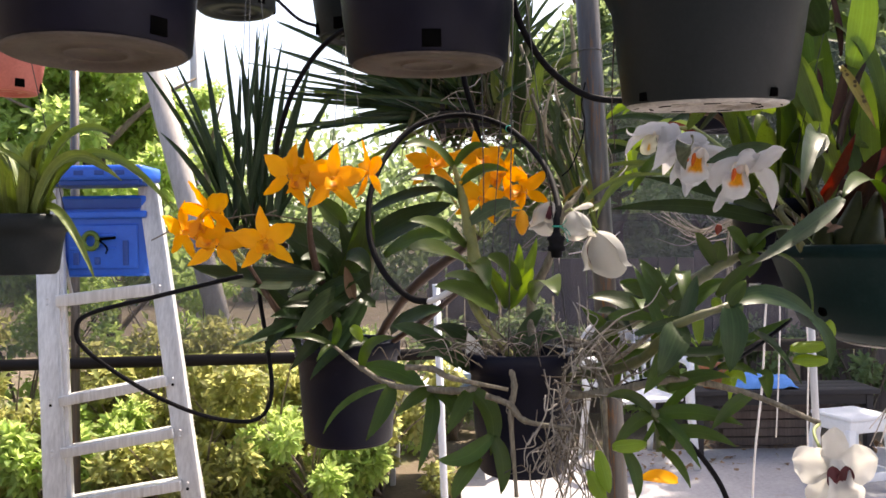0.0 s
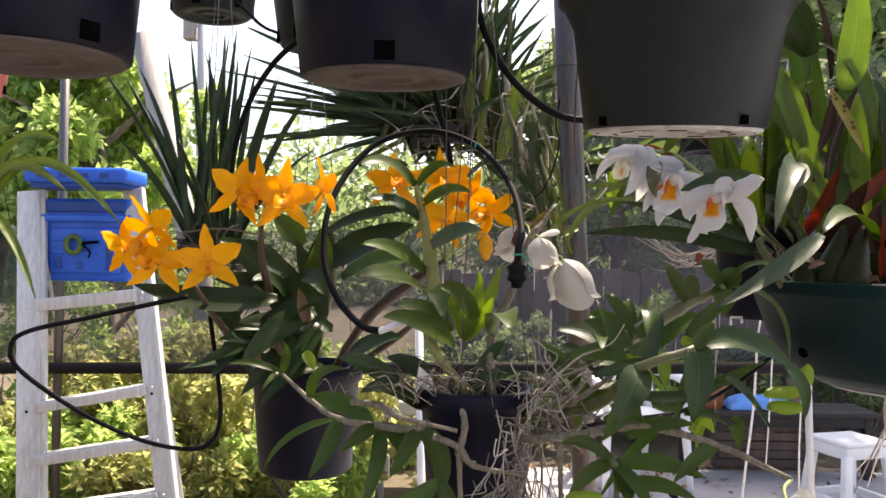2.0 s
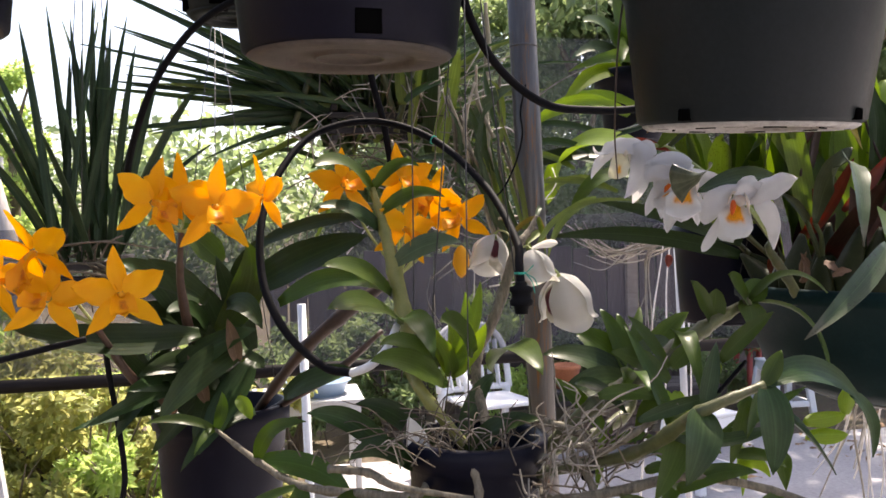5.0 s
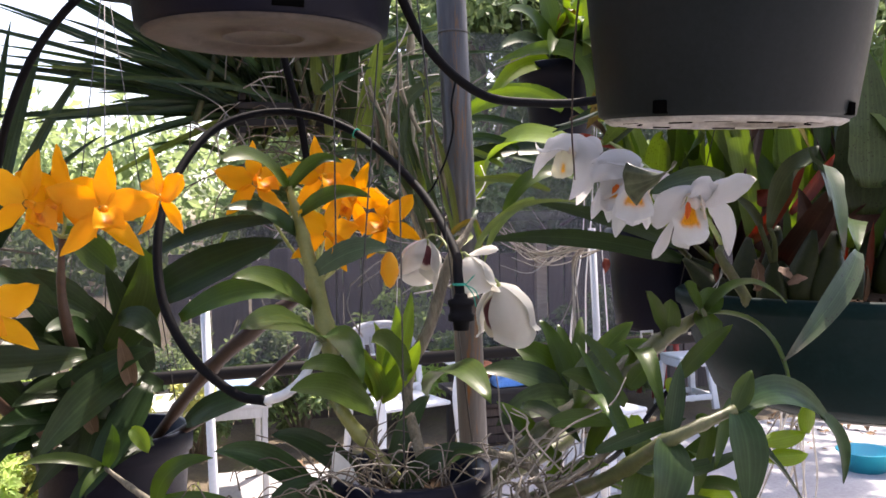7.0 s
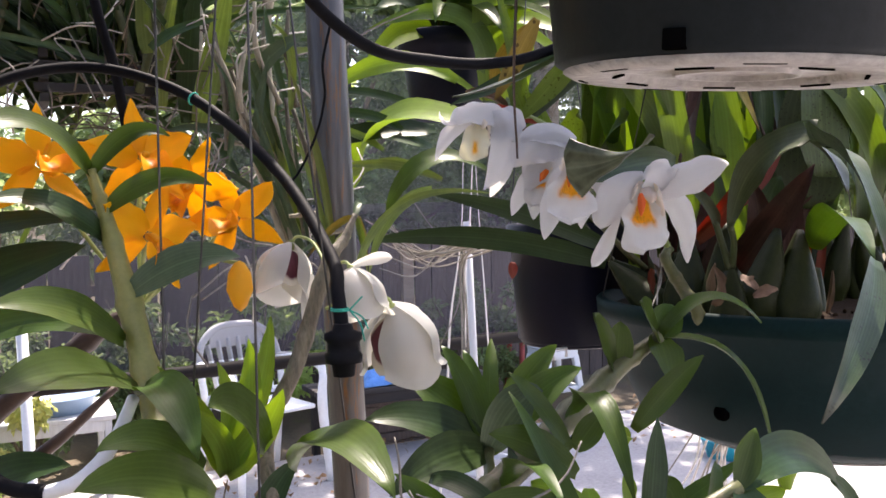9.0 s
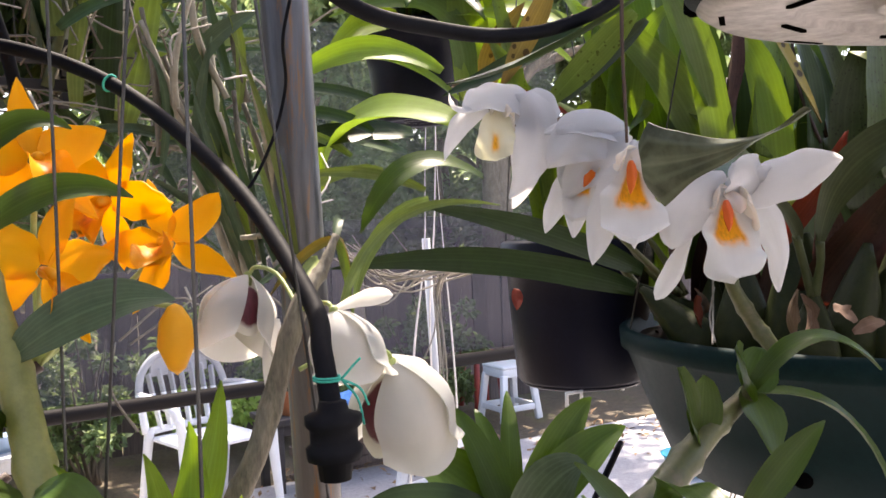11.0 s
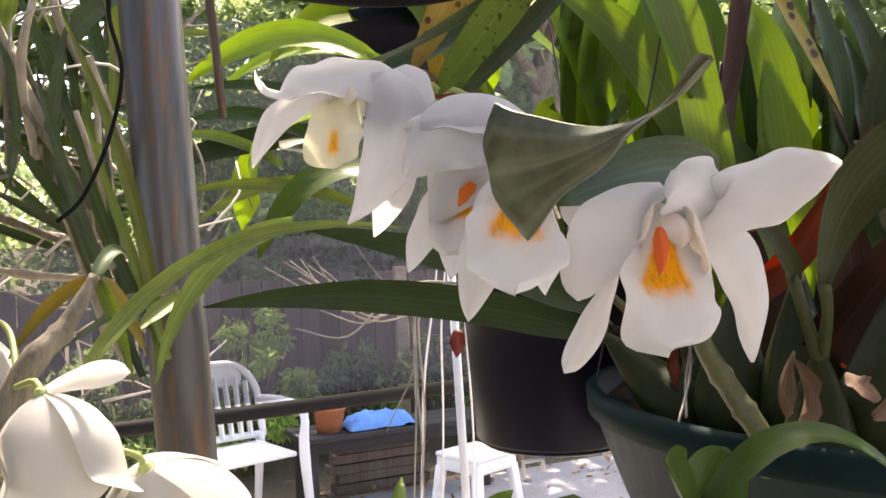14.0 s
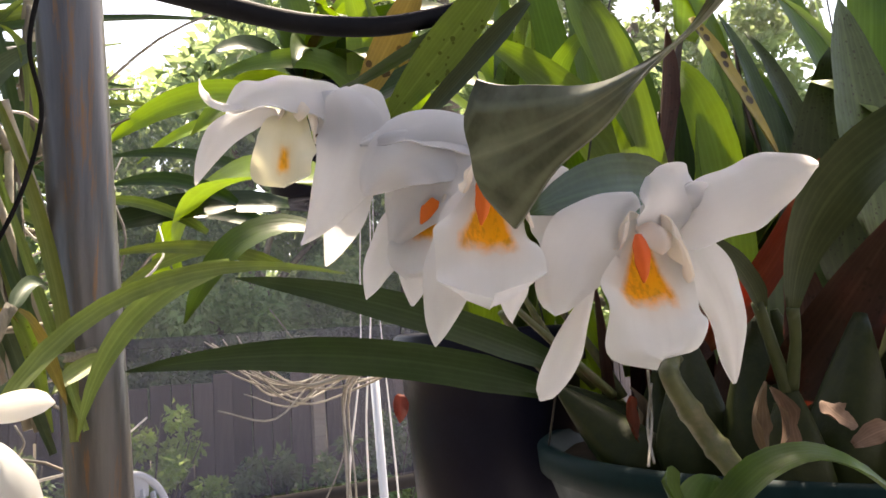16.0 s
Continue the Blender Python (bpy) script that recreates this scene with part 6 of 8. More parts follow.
for a, b, c in (((0.527, 1.300, 1.434), (0.537, 1.310, 1.407), (0.492, 1.270, 1.389)), ((0.539, 1.310, 1.426), (0.533, 1.310, 1.401), (0.506, 1.280, 1.388))):
    part("root", tube([a, b, c], 0.0008, 5, 4), ROOT, C)
gw = random.Random(77)
for k in range(16):
    s = Vector((0.593, 1.235, 1.378)) + Vector((gw.gauss(0, 0.008), gw.gauss(0, 0.006), gw.uniform(-0.004, 0.012)))
    lf(C, s, s + Vector((gw.gauss(0, 0.004), gw.gauss(-0.003, 0.002), gw.gauss(0.003, 0.003))), 0.0042, 0.0, LEAF, (gw.gauss(0, 0.4), -0.8, 0.6), "oval", name="weed_leaf", n=5)
for k in range(190):
    a, r = gw.uniform(2.2, 5.2), gw.uniform(0.08, 0.208)
    q = Vector((CC.x + r * math.cos(a), CC.y + r * math.sin(a), CTOP + gw.uniform(-0.003, 0.004)))
    z_ = gw.uniform(0.0012, 0.0042)
    m = Matrix.Translation(q) @ Euler((gw.uniform(0, 3), gw.uniform(0, 3), gw.uniform(0, 3))).to_matrix().to_4x4()
    part("bark_chip", box((-z_, -z_ * 0.6, -z_ * 0.35), (z_, z_ * 0.6, z_ * 0.35), 0.0015, None, m), BARK, C)

lf(C, (0.538, 1.400, 1.421), (0.291, 1.500, 1.450), 0.024, (0, 0, 0.016), LEAF_DARK, (0.1, -1, -0.15), "strap", fold=0.2)
lf(C, (0.529, 1.380, 1.438), (0.335, 1.420, 1.499), 0.020, (0, 0, 0.008), LEAF_DARK, (0.1, -1, -0.1), "strap", fold=0.2)
lf(C, (0.316, 1.370, 1.501), (0.239, 1.340, 1.425), 0.011, (-0.012, 0, 0.012), BLADE_PALE, (0.2, -0.9, 0.3), "strap", fold=0.4)
lf(B, (0.202, 1.270, 1.438), (0.384, 1.380, 1.497), 0.0075, (-0.022, 0, 0.022), BLADE_PALE, (0.1, -1, 0.0), "strap", fold=0.3)
lf(C, (0.447, 1.500, 1.527), (0.338, 1.540, 1.479), 0.04, (-0.01, 0, 0.035), LEAF, (0.1, -0.5, 0.8))
lf(C, (0.453, 1.580, 1.640), (0.310, 1.660, 1.628), 0.042, (0, 0, 0.030), LEAF_BRIGHT, (0, -0.8, 0.5))
lf(C, (0.481, 1.700, 1.593), (0.286, 1.720, 1.559), 0.03, (0, 0, 0.012), LEAF_DARK, (0, -0.7, 0.6), "strap")
lf(C, (0.499, 1.750, 1.574), (0.324, 1.750, 1.586), 0.02, (0, 0, 0.012), BLADE, (0, -0.7, 0.6), "strap")
lf(C, (0.441, 1.380, 1.672), (0.402, 1.400, 1.591), 0.026, (0, 0, 0), LEAF_YELLOW, (0, -1, 0.1))
lf(C, (0.437, 1.280, 1.636), (0.364, 1.420, 1.596), 0.032, (0, 0, -0.010), LEAF_DARK, (0, -0.5, 0.9))
lf(C, (0.399, 1.240, 1.614), (0.367, 1.300, 1.557), 0.024, (0, 0, 0.0), LEAF_SPOT, (0, -0.9, 0.3))
lf(C, (0.641, 1.420, 1.544), (0.602, 1.500, 1.670), 0.05, (0.01, 0, 0.03), LEAF_BRIGHT, (-0.2, -0.9, 0.3))
lf(C, (0.660, 1.360, 1.537), (0.775, 1.420, 1.723), 0.040, (-0.01, 0, 0), LEAF_SPOT, (0, -1, 0.1), "strap")
lf(C, (0.700, 1.340, 1.535), (0.690, 1.360, 1.687), 0.036, (0.02, 0, 0), LEAF_DARK, (0, -1, 0.1))
lf(C, (0.751, 1.360, 1.542), (0.763, 1.380, 1.644), 0.034, (0.01, 0, 0), LEAF_DARK, (0, -1, 0.1))
lf(C, (0.729, 1.280, 1.509), (0.747, 1.300, 1.686), 0.060, (0, 0, 0), LEAF_FLECK, (-0.2, -1, 0.1), "strap")
lf(C, (0.627, 1.300, 1.479), (0.696, 1.300, 1.552), 0.019, (0.003, 0, 0), RUST, (0, -1, 0), "lance", name="sheath", fold=0.6)
lf(C, (0.707, 1.340, 1.422), (0.812, 1.330, 1.500), 0.034, (0, 0, 0.006), RUST_DARK, (0, -0.9, 0.3), "strap", name="sheath", fold=0.7)
lf(C, (0.633, 1.380, 1.535), (0.699, 1.400, 1.697), 0.014, (-0.01, 0, 0), CANE_BROWN, (0, -1, 0), "strap", name="dry_stalk", fold=0.9)
lf(C, (0.752, 1.360, 1.555), (0.716, 1.370, 1.676), 0.006, (0, 0, 0), CANE_BROWN, (0, -1, 0), "strap", name="dry_stalk", fold=0.9)
for a, b, w in (((0.613, 1.305, 1.376), (0.613, 1.300, 1.414), 0.009), ((0.630, 1.270, 1.404), (0.640, 1.260, 1.387), 0.011), ((0.627, 1.250, 1.385), (0.645, 1.235, 1.380), 0.011), ((0.570, 1.360, 1.392), (0.570, 1.360, 1.421), 0.008), ((0.498, 1.200, 1.395), (0.500, 1.200, 1.428), 0.010), ((0.570, 1.180, 1.382), (0.582, 1.200, 1.405), 0.012)):
    lf(C, a, b, w, (0.003, -0.004, 0.0), DRY, (0.3, -0.9, 0.2), name="sheath", fold=1.2, wave=0.5, twist=40)
for a, b, w, m in (((0.431, 1.700, 1.592), (0.325, 1.720, 1.608), 0.016, BLADE), ((0.465, 1.720, 1.579), (0.319, 1.720, 1.581), 0.014, BLADE), ((0.440, 1.600, 1.521), (0.297, 1.620, 1.534), 0.012, BLADE_PALE), ((0.422, 1.660, 1.546), (0.319, 1.680, 1.512), 0.012, BLADE_PALE), ((0.477, 1.750, 1.628), (0.336, 1.780, 1.647), 0.014, BLADE), ((0.403, 1.700, 1.565), (0.300, 1.720, 1.592), 0.012, BLADE_PALE)):
    lf(C, a, b, w, (0, 0, 0.012), m, (0.1, -0.9, 0.3), "strap", fold=0.5)
lf(C, (0.595, 1.370, 1.603), (0.603, 1.380, 1.667), 0.013, (0.002, 0, 0), RUST_DARK, (0.2, -1, 0.1), name="sheath", fold=0.8)
lf(C, (0.613, 1.360, 1.574), (0.644, 1.370, 1.673), 0.018, (0.002, 0, 0), RUST_DARK, (0.2, -1, 0.1), name="sheath", fold=0.8)
part("dry_stalk", tube([(0.607, 1.360, 1.528), (0.613, 1.360, 1.566), (0.618, 1.360, 1.605)], [0.0020, 0.0016, 0.0012], 6, 4), CANE_BROWN, C)
part("dry_stalk", tube([(0.716, 1.340, 1.547), (0.701, 1.350, 1.600), (0.704, 1.360, 1.664)], [0.0022, 0.0018, 0.0014], 6, 4), CANE_BROWN, C)
lf(C, (0.648, 1.360, 1.664), (0.676, 1.380, 1.856), 0.046, (0.01, 0, 0), LEAF_BRIGHT, (0.1, -0.9, 0.2), "strap", wave=0.12)
lf(C, (0.577, 1.390, 1.755), (0.692, 1.350, 1.575), 0.032, (0.03, 0, 0.045), LEAF, (0.1, -0.8, 0.5), "strap")
lf(C, (0.594, 1.360, 1.580), (0.556, 1.380, 1.710), 0.034, (-0.01, 0, 0.02), LEAF_MID, (0, -0.9, 0.3), "strap")
lf(C, (0.635, 1.370, 1.683), (0.617, 1.390, 1.825), 0.012, (0.006, 0, 0), RUST_DARK, (0, -0.9, 0.3), name="sheath", fold=0.8)
# leaves that hang in front
part("leaf", soft_petal((0.314, 1.147, 1.507), (0.311, 1.044, 1.520), 0.052, (0.004, 0, -0.004), (0.95, -0.5, 0.18), "wedge", -0.18, 0.03, 32, 1.0, 10, 0.2, 0.0010), LEAF_PATCHY, C, origin=(0.314, 1.147, 1.507))
lf(C, (0.477, 1.220, 1.517), (0.365, 1.190, 1.499), 0.034, (0, 0, 0.006), LEAF_DARK, (-0.3, -0.95, 0.05))
lf(C, (0.480, 1.03, 1.440), (0.342, 0.957, 1.362), 0.027, (0.012, 0, 0.004), LEAF_TIP, (-0.3, -0.9, 0.2))
lf(C, (0.62, 1.2, 1.44), (0.480, 1.03, 1.440), 0.03, (0, 0, 0.03), LEAF, (0, -0.6, 0.8), "strap")
lf(C, (0.478, 1.082, 1.525), (0.441, 1.020, 1.485), 0.026, (0.004, 0, 0.004), LEAF_TIP, (0.2, -0.8, 0.5))

lf(C, (0.612, 1.320, 1.657), (0.650, 1.290, 1.557), 0.022, (0.0, 0, 0.004), LEAF_YELLOW, (0, -1, 0.2))
for k in range(26):
    b = Vector((gb.uniform(0.62, 0.90), gb.uniform(1.36, 1.47), CTOP + gb.uniform(-0.01, 0.01)))
    e = b + Vector((gb.gauss(0.01, 0.035), gb.gauss(-0.005, 0.02), gb.uniform(0.07, 0.15)))
    lf(C, b, e, gb.uniform(0.020, 0.034), (gb.gauss(0, 0.008), -0.004, 0), gb.choice((RUST_DARK, RUST_DARK, LEAF_DARK, LEAF_DARK)), (gb.gauss(0, 0.4), -0.9, 0.1), "strap", name="sheath", fold=0.7)
for k in range(9):
    b = Vector((gb.uniform(0.66, 0.88), gb.uniform(1.30, 1.42), CTOP - 0.006))
    bulb(C, b, b + Vector((gb.gauss(0, 0.012), gb.gauss(0, 0.01), gb.uniform(0.08, 0.11))), gb.uniform(0.018, 0.024))
for k in range(11):
    s = Vector((0.80 + gb.gauss(0, 0.035), 1.45 + gb.gauss(0, 0.03), CC.z + 0.004))
    e = Vector((0.86 + gb.gauss(0, 0.045), 1.60 + gb.gauss(0, 0.05), gb.uniform(0.86, 1.08)))
    part("root", tube([s, s.lerp(e, 0.25) + Vector((0.01, 0.05, 0.0)), s.lerp(e, 0.6) + Vector((gb.gauss(0.01, 0.012), 0.03, gb.gauss(0, 0.02))), e], [0.0020, 0.0018, 0.0016, 0.0010], 6, 5), ROOT_WHITE if k % 3 else ROOT, C)
gs_ = random.Random(64)
for k in range(6):
    b = Vector((gs_.uniform(0.60, 0.90), gs_.uniform(1.20, 1.36), CTOP + gs_.uniform(-0.005, 0.02)))
    e = b + Vector((gs_.gauss(0, 0.02), gs_.gauss(-0.01, 0.01), gs_.uniform(0.03, 0.09)))
    lf(C, b, e, gs_.uniform(0.006, 0.012), 0.0, gs_.choice((RUST_DARK, RUST, DRY, RUST_DARK)), (gs_.gauss(0, 0.5), -0.9, 0.2), name="sheath", fold=0.6)

gt = random.Random(83)
for k in range(7):
    b = Vector((gt.uniform(0.62, 0.90), gt.uniform(1.30, 1.46), CTOP + 0.05))
    e = Vector((b.x + gt.gauss(0.02, 0.10), b.y + gt.gauss(0.05, 0.05), gt.uniform(1.68, 1.92)))
    lf(C, b, e, gt.uniform(0.026, 0.040), (gt.gauss(0, 0.04), gt.gauss(0, 0.02), gt.uniform(0.02, 0.07)), gt.choice((LEAF_MID, LEAF_BRIGHT, LEAF_FLECK, LEAF)), (gt.gauss(-0.2, 0.6), -0.9, 0.2), "strap", twist=gt.gauss(0, 25))
for k in range(5):
    b = Vector((gt.uniform(0.66, 0.88), gt.uniform(1.36, 1.46), CTOP + 0.03))
    e = b + Vector((gt.gauss(0, 0.05), gt.gauss(0.02, 0.03), gt.uniform(0.12, 0.28)))
    part("dry_stalk", tube([b, b.lerp(e, 0.5) + Vector((gt.gauss(0, 0.01), 0, 0)), e], [0.0022, 0.0016, 0.001], 6, 4), CANE_BROWN, C)

# front growth: bulbs, the broad dull leaf on its stalk, spathes and curled chips
bulb(C, (0.537, 1.219, 1.364), (0.541, 1.221, 1.427), 0.0185)
bulb(C, (0.561, 1.213, 1.364), (0.585, 1.208, 1.458), 0.0235)
bulb(C, (0.56, 1.325, 1.364), (0.53, 1.383, 1.423), 0.022)
bulb(C, (0.556, 1.298, 1.364), (0.579, 1.316, 1.45), 0.023)
bulb(C, (0.573, 1.268, 1.364), (0.59, 1.275, 1.463), 0.021)
bulb(C, (0.576, 1.183, 1.364), (0.607, 1.202, 1.456), 0.023)
part("leaf_stalk", tube([(0.541, 1.22, 1.424), (0.533, 1.209, 1.446), (0.517, 1.197, 1.462)], [0.0038, 0.0026, 0.0030], 8, 6), LEAF_DULL, C)
lf(C, (0.517, 1.197, 1.462), (0.467, 1.07, 1.524), 0.026, (0.021, 0.031, 0.019), LEAF_DULL, (-0.65, -0.75, 0.15), "blade_in", fold=0.35, n=20, twist=0, wave=0.10)
lf(C, (0.467, 1.07, 1.524), (0.404, 0.963, 1.44), 0.026, (-0.004, -0.01, 0.016), LEAF_TIP, (0.1, -0.9, 0.4), "blade_out", fold=0.35, n=18, twist=0, wave=0.12)
part("leaf_stalk", tube([(0.54, 1.221, 1.422), (0.531, 1.22, 1.443), (0.52, 1.218, 1.466)], [0.0038, 0.0030, 0.0030], 8, 6), LEAF_DULL, C)
lf(C, (0.521, 1.217, 1.463), (0.486, 1.225, 1.501), 0.01, (0.003, -0.003, 0.003), LEAF_DULL, (-0.5, -0.8, 0.3), "strap", fold=0.6, n=14, twist=0)
lf(C, (0.571, 1.296, 1.448), (0.588, 1.223, 1.541), 0.018, (0.001, -0.004, -0.007), RUST, (-0.6, -0.8, 0.1), "sword", name="sheath", fold=0.9, twist=10)
lf(C, (0.587, 1.258, 1.419), (0.605, 1.184, 1.515), 0.034, (-0.001, 0.008, -0.011), RUST_DARK, (-0.6, -0.8, 0.2), "sword", name="sheath", fold=0.8, wave=0.14, twist=0)
lf(C, (0.512, 1.216, 1.398), (0.518, 1.216, 1.429), 0.009, (-0.003, 0.004, -0.002), DRY, (0.3, -0.9, 0.2), "lance", name="sheath", fold=1.3, wave=0.2, twist=25)
lf(C, (0.533, 1.197, 1.419), (0.539, 1.186, 1.408), 0.012, (-0.005, -0.002, -0.0), DRY, (-0.3, -0.7, 0.6), "oval", name="sheath", fold=0.2, wave=0.3, twist=0)
lf(C, (0.528, 1.182, 1.401), (0.544, 1.17, 1.408), 0.01, (-0.002, -0.002, 0.002), DRY, (-0.3, -0.7, 0.6), "oval", name="sheath", fold=0.2, wave=0.3, twist=0)
lf(C, (0.544, 1.332, 1.418), (0.543, 1.327, 1.39), 0.008, (-0.002, 0.003, 0.001), RUST, (-0.3, -0.9, 0.2), "strap", name="sheath", fold=0.8, wave=0.3, twist=30)
lf(C, (0.617, 1.349, 1.497), (0.629, 1.336, 1.509), 0.024, (0.0, 0.0, -0.003), RUST, (-0.6, -0.8, 0.1), "oval", name="sheath", fold=0.6, twist=0)
lf(C, (0.595, 1.307, 1.401), (0.613, 1.295, 1.476), 0.022, (0.0, 0.002, -0.003), RUST_DARK, (-0.6, -0.8, 0.1), "strap", name="sheath", fold=0.7, wave=0.2, twist=10)
lf(C, (0.624, 1.278, 1.434), (0.624, 1.28, 1.509), 0.024, (0.007, -0.006, -0.003), RUST_DARK, (-0.6, -0.8, 0.1), "strap", name="sheath", fold=0.7, wave=0.2, twist=10)
lf(C, (0.64, 1.239, 1.422), (0.646, 1.235, 1.492), 0.03, (-0.004, 0.006, -0.01), RUST_DARK, (-0.6, -0.8, 0.1), "strap", name="sheath", fold=0.7, wave=0.2, twist=10)
lf(C, (0.616, 1.348, 1.433), (0.623, 1.343, 1.493), 0.018, (0.005, -0.003, -0.001), RUST_DARK, (-0.6, -0.8, 0.1), "strap", name="sheath", fold=0.7, wave=0.2, twist=10)
# unseen broad leaves added overhead to keep the sun off the white petals
lf(C, (0.600, 1.370, 1.720), (0.340, 1.350, 1.770), 0.110, (0, 0, 0.035), LEAF_DARK, (0.3, 0.3, 0.9), "oval", n=16, twist=0)
lf(C, (0.590, 1.340, 1.710), (0.430, 1.240, 1.760), 0.100, (0, 0, 0.035), LEAF_DARK, (0.3, 0.3, 0.9), "oval", n=16, twist=0)
# tall leaves standing behind the flowers
lf(C, (0.455, 1.560, 1.585), (0.385, 1.790, 1.508), 0.090, (-0.018, 0.02, 0.050), LEAF_BRIGHT, (-0.1, -0.75, 0.65), "lance", fold=0.3, n=18, twist=0)
lf(C, (0.489, 1.402, 1.651), (0.378, 1.451, 1.592), 0.024, (0.001, 0.005, -0.004), LEAF_DARK, (-0.3, -0.8, 0.5), "lance", fold=0.3, n=14, twist=0)
lf(C, (0.646, 1.409, 1.521), (0.534, 1.461, 1.685), 0.052, (0.018, -0.008, 0.014), LEAF_MID, (-0.5, -0.8, 0.3), "lance", fold=0.35, n=18, twist=0)
lf(C, (0.462, 1.575, 1.625), (0.512, 1.556, 1.597), 0.016, (0.002, -0.013, 0.005), DRY, (-0.3, -0.8, 0.5), "lance", name="dead_leaf", fold=0.9, wave=0.2, twist=20)
lf(C, (0.524, 1.6, 1.631), (0.548, 1.564, 1.716), 0.036, (-0.01, 0.008, -0.004), LEAF_YELLOW, (-0.4, -0.9, 0.1), "lance", fold=0.3, n=14, twist=0)
lf(C, (0.433, 1.264, 1.617), (0.395, 1.338, 1.557), 0.016, (0.001, -0.004, 0.001), LEAF_DULL, (-0.4, -0.8, 0.4), "lance", fold=0.5, n=14, twist=0)
lf(C, (0.715, 1.45, 1.483), (0.753, 1.461, 1.674), 0.048, (-0.003, -0.002, -0.014), LEAF_DARK, (-0.55, -0.8, 0.15), "strap", fold=0.3, n=14, twist=4)
lf(C, (0.751, 1.44, 1.5), (0.791, 1.446, 1.684), 0.046, (-0.001, -0.002, -0.02), LEAF_BRIGHT, (-0.55, -0.8, 0.15), "strap", fold=0.3, n=14, twist=4)
lf(C, (0.769, 1.388, 1.501), (0.798, 1.409, 1.674), 0.046, (0.001, -0.006, -0.022), LEAF, (-0.55, -0.8, 0.15), "strap", fold=0.3, n=14, twist=4)
lf(C, (0.764, 1.327, 1.476), (0.789, 1.335, 1.67), 0.075, (-0.0, 0.004, -0.004), LEAF_FLECK, (-0.55, -0.8, 0.15), "strap", fold=0.3, n=14, twist=4)
lf(C, (0.685, 1.45, 1.516), (0.69, 1.499, 1.658), 0.034, (0.004, -0.012, -0.004), LEAF, (-0.55, -0.8, 0.15), "strap", fold=0.3, n=14, twist=4)
lf(C, (0.713, 1.329, 1.442), (0.717, 1.323, 1.513), 0.045, (-0.005, 0.008, 0.0), LEAF_DARK, (-0.55, -0.8, 0.15), "strap", fold=0.3, n=14, twist=4)

# white flowers
def white_flower(th, at, rays, lip, stalk, lip_material=None):
    """at: the middle; rays: (name, base, tip, width, bend, face, shape) of sepals and petals; lip: base, tip, width, bend."""
    fl = part("flower", lathe([(0, 0.008), (0.003, 0.006), (0.004, 0.0), (0.003, -0.007), (0, -0.008)], at, 12), WHITE, th, "white flower with an orange-yellow throat", origin=at)
    for name, base, tip, w, bend, face, shape in rays:
        part(name, soft_petal(base, tip, w, bend, face, shape, 0.18, 0.055, 26, rng.uniform(0, 6), rng.uniform(-16, 16), rng.uniform(0.1, 0.5)), WHITE, fl, origin=at)
    if lip:
        lb, lt, lw, lbend = lip
        lb, lt = Vector(lb), Vector(lt)
        d = lt - lb
        mid = part("lip", soft_petal(lb, lt, lw, lbend, (-0.35, -0.85, 0.4), "apron", -0.22, 0.13, 34, rng.uniform(0, 6), 0, 0.3), lip_material or WHITE_LIP, fl, origin=at)
        for turn, span, k in ((74, 56, 0.34), (-78, 96, 0.52)):
            part("side_lobe", bell_petal(lb - d * 0.03, d, d.length * k, lw * 0.34, turn, span, 0.38, rng.uniform(0, 6)), TONGUE, mid, origin=at)
        part("column", soft_petal(lb - d * 0.02, lb + d * 0.30 + Vector((-0.003, -0.009, 0)), lw * 0.34, (-0.002, -0.005, 0.002), (-0.35, -0.85, 0.4), "oval", 0.5, 0.0, 12), TONGUE, mid, origin=at)
        if not lip_material:
            sd = Vector((0.85, -0.35, 0.0))
            part("keel", soft_petal(lb + d * 0.13 - sd * lw * 0.20 + Vector((-0.005, -0.010, 0)), lb + d * 0.50 - sd * lw * 0.17 + Vector((-0.004, -0.007, 0)), 0.0062, (0, -0.001, 0), (-0.35, -0.85, 0.4), "lance", 0.3, 0.0, 10), KEEL, mid, origin=at)
    part("flower_stalk", tube([at, Vector(at) + Vector((0.006, 0.024, 0.004)), stalk], 0.0013, 6), GREEN_STALK, th)
    return fl


VW = (-0.35, -0.85, 0.35)
F3 = (0.420, 1.185, 1.497)
white_flower(C, F3, (("petal", (0.420, 1.182, 1.489), (0.452, 1.133, 1.511), 0.029, (0, -0.002, 0.004), (-0.5, -0.75, 0.4), "lance"),
                     ("petal", (0.410, 1.180, 1.505), (0.371, 1.185, 1.463), 0.027, (-0.006, 0, 0.006), VW, "petal"),
                     ("sepal", (0.426, 1.182, 1.484), (0.405, 1.166, 1.511), 0.030, (0, -0.005, 0.003), (-0.4, -0.9, 0.2), "oval"),
                     ("sepal", (0.434, 1.184, 1.486), (0.421, 1.166, 1.507), 0.022, (0, -0.004, 0.002), (-0.5, -0.8, 0.2), "oval"),
                     ("sepal", (0.397, 1.190, 1.489), (0.380, 1.208, 1.432), 0.0120, (0.006, 0, 0.002), VW, "trumpet"),
                     ("sepal", (0.432, 1.182, 1.493), (0.451, 1.174, 1.434), 0.022, (0.007, 0, 0.006), VW, "lance")),
             ((0.412, 1.180, 1.496), (0.391, 1.155, 1.448), 0.0365, (0, 0.004, 0)), (0.495, 1.250, 1.442))
F2 = (0.372, 1.215, 1.521)
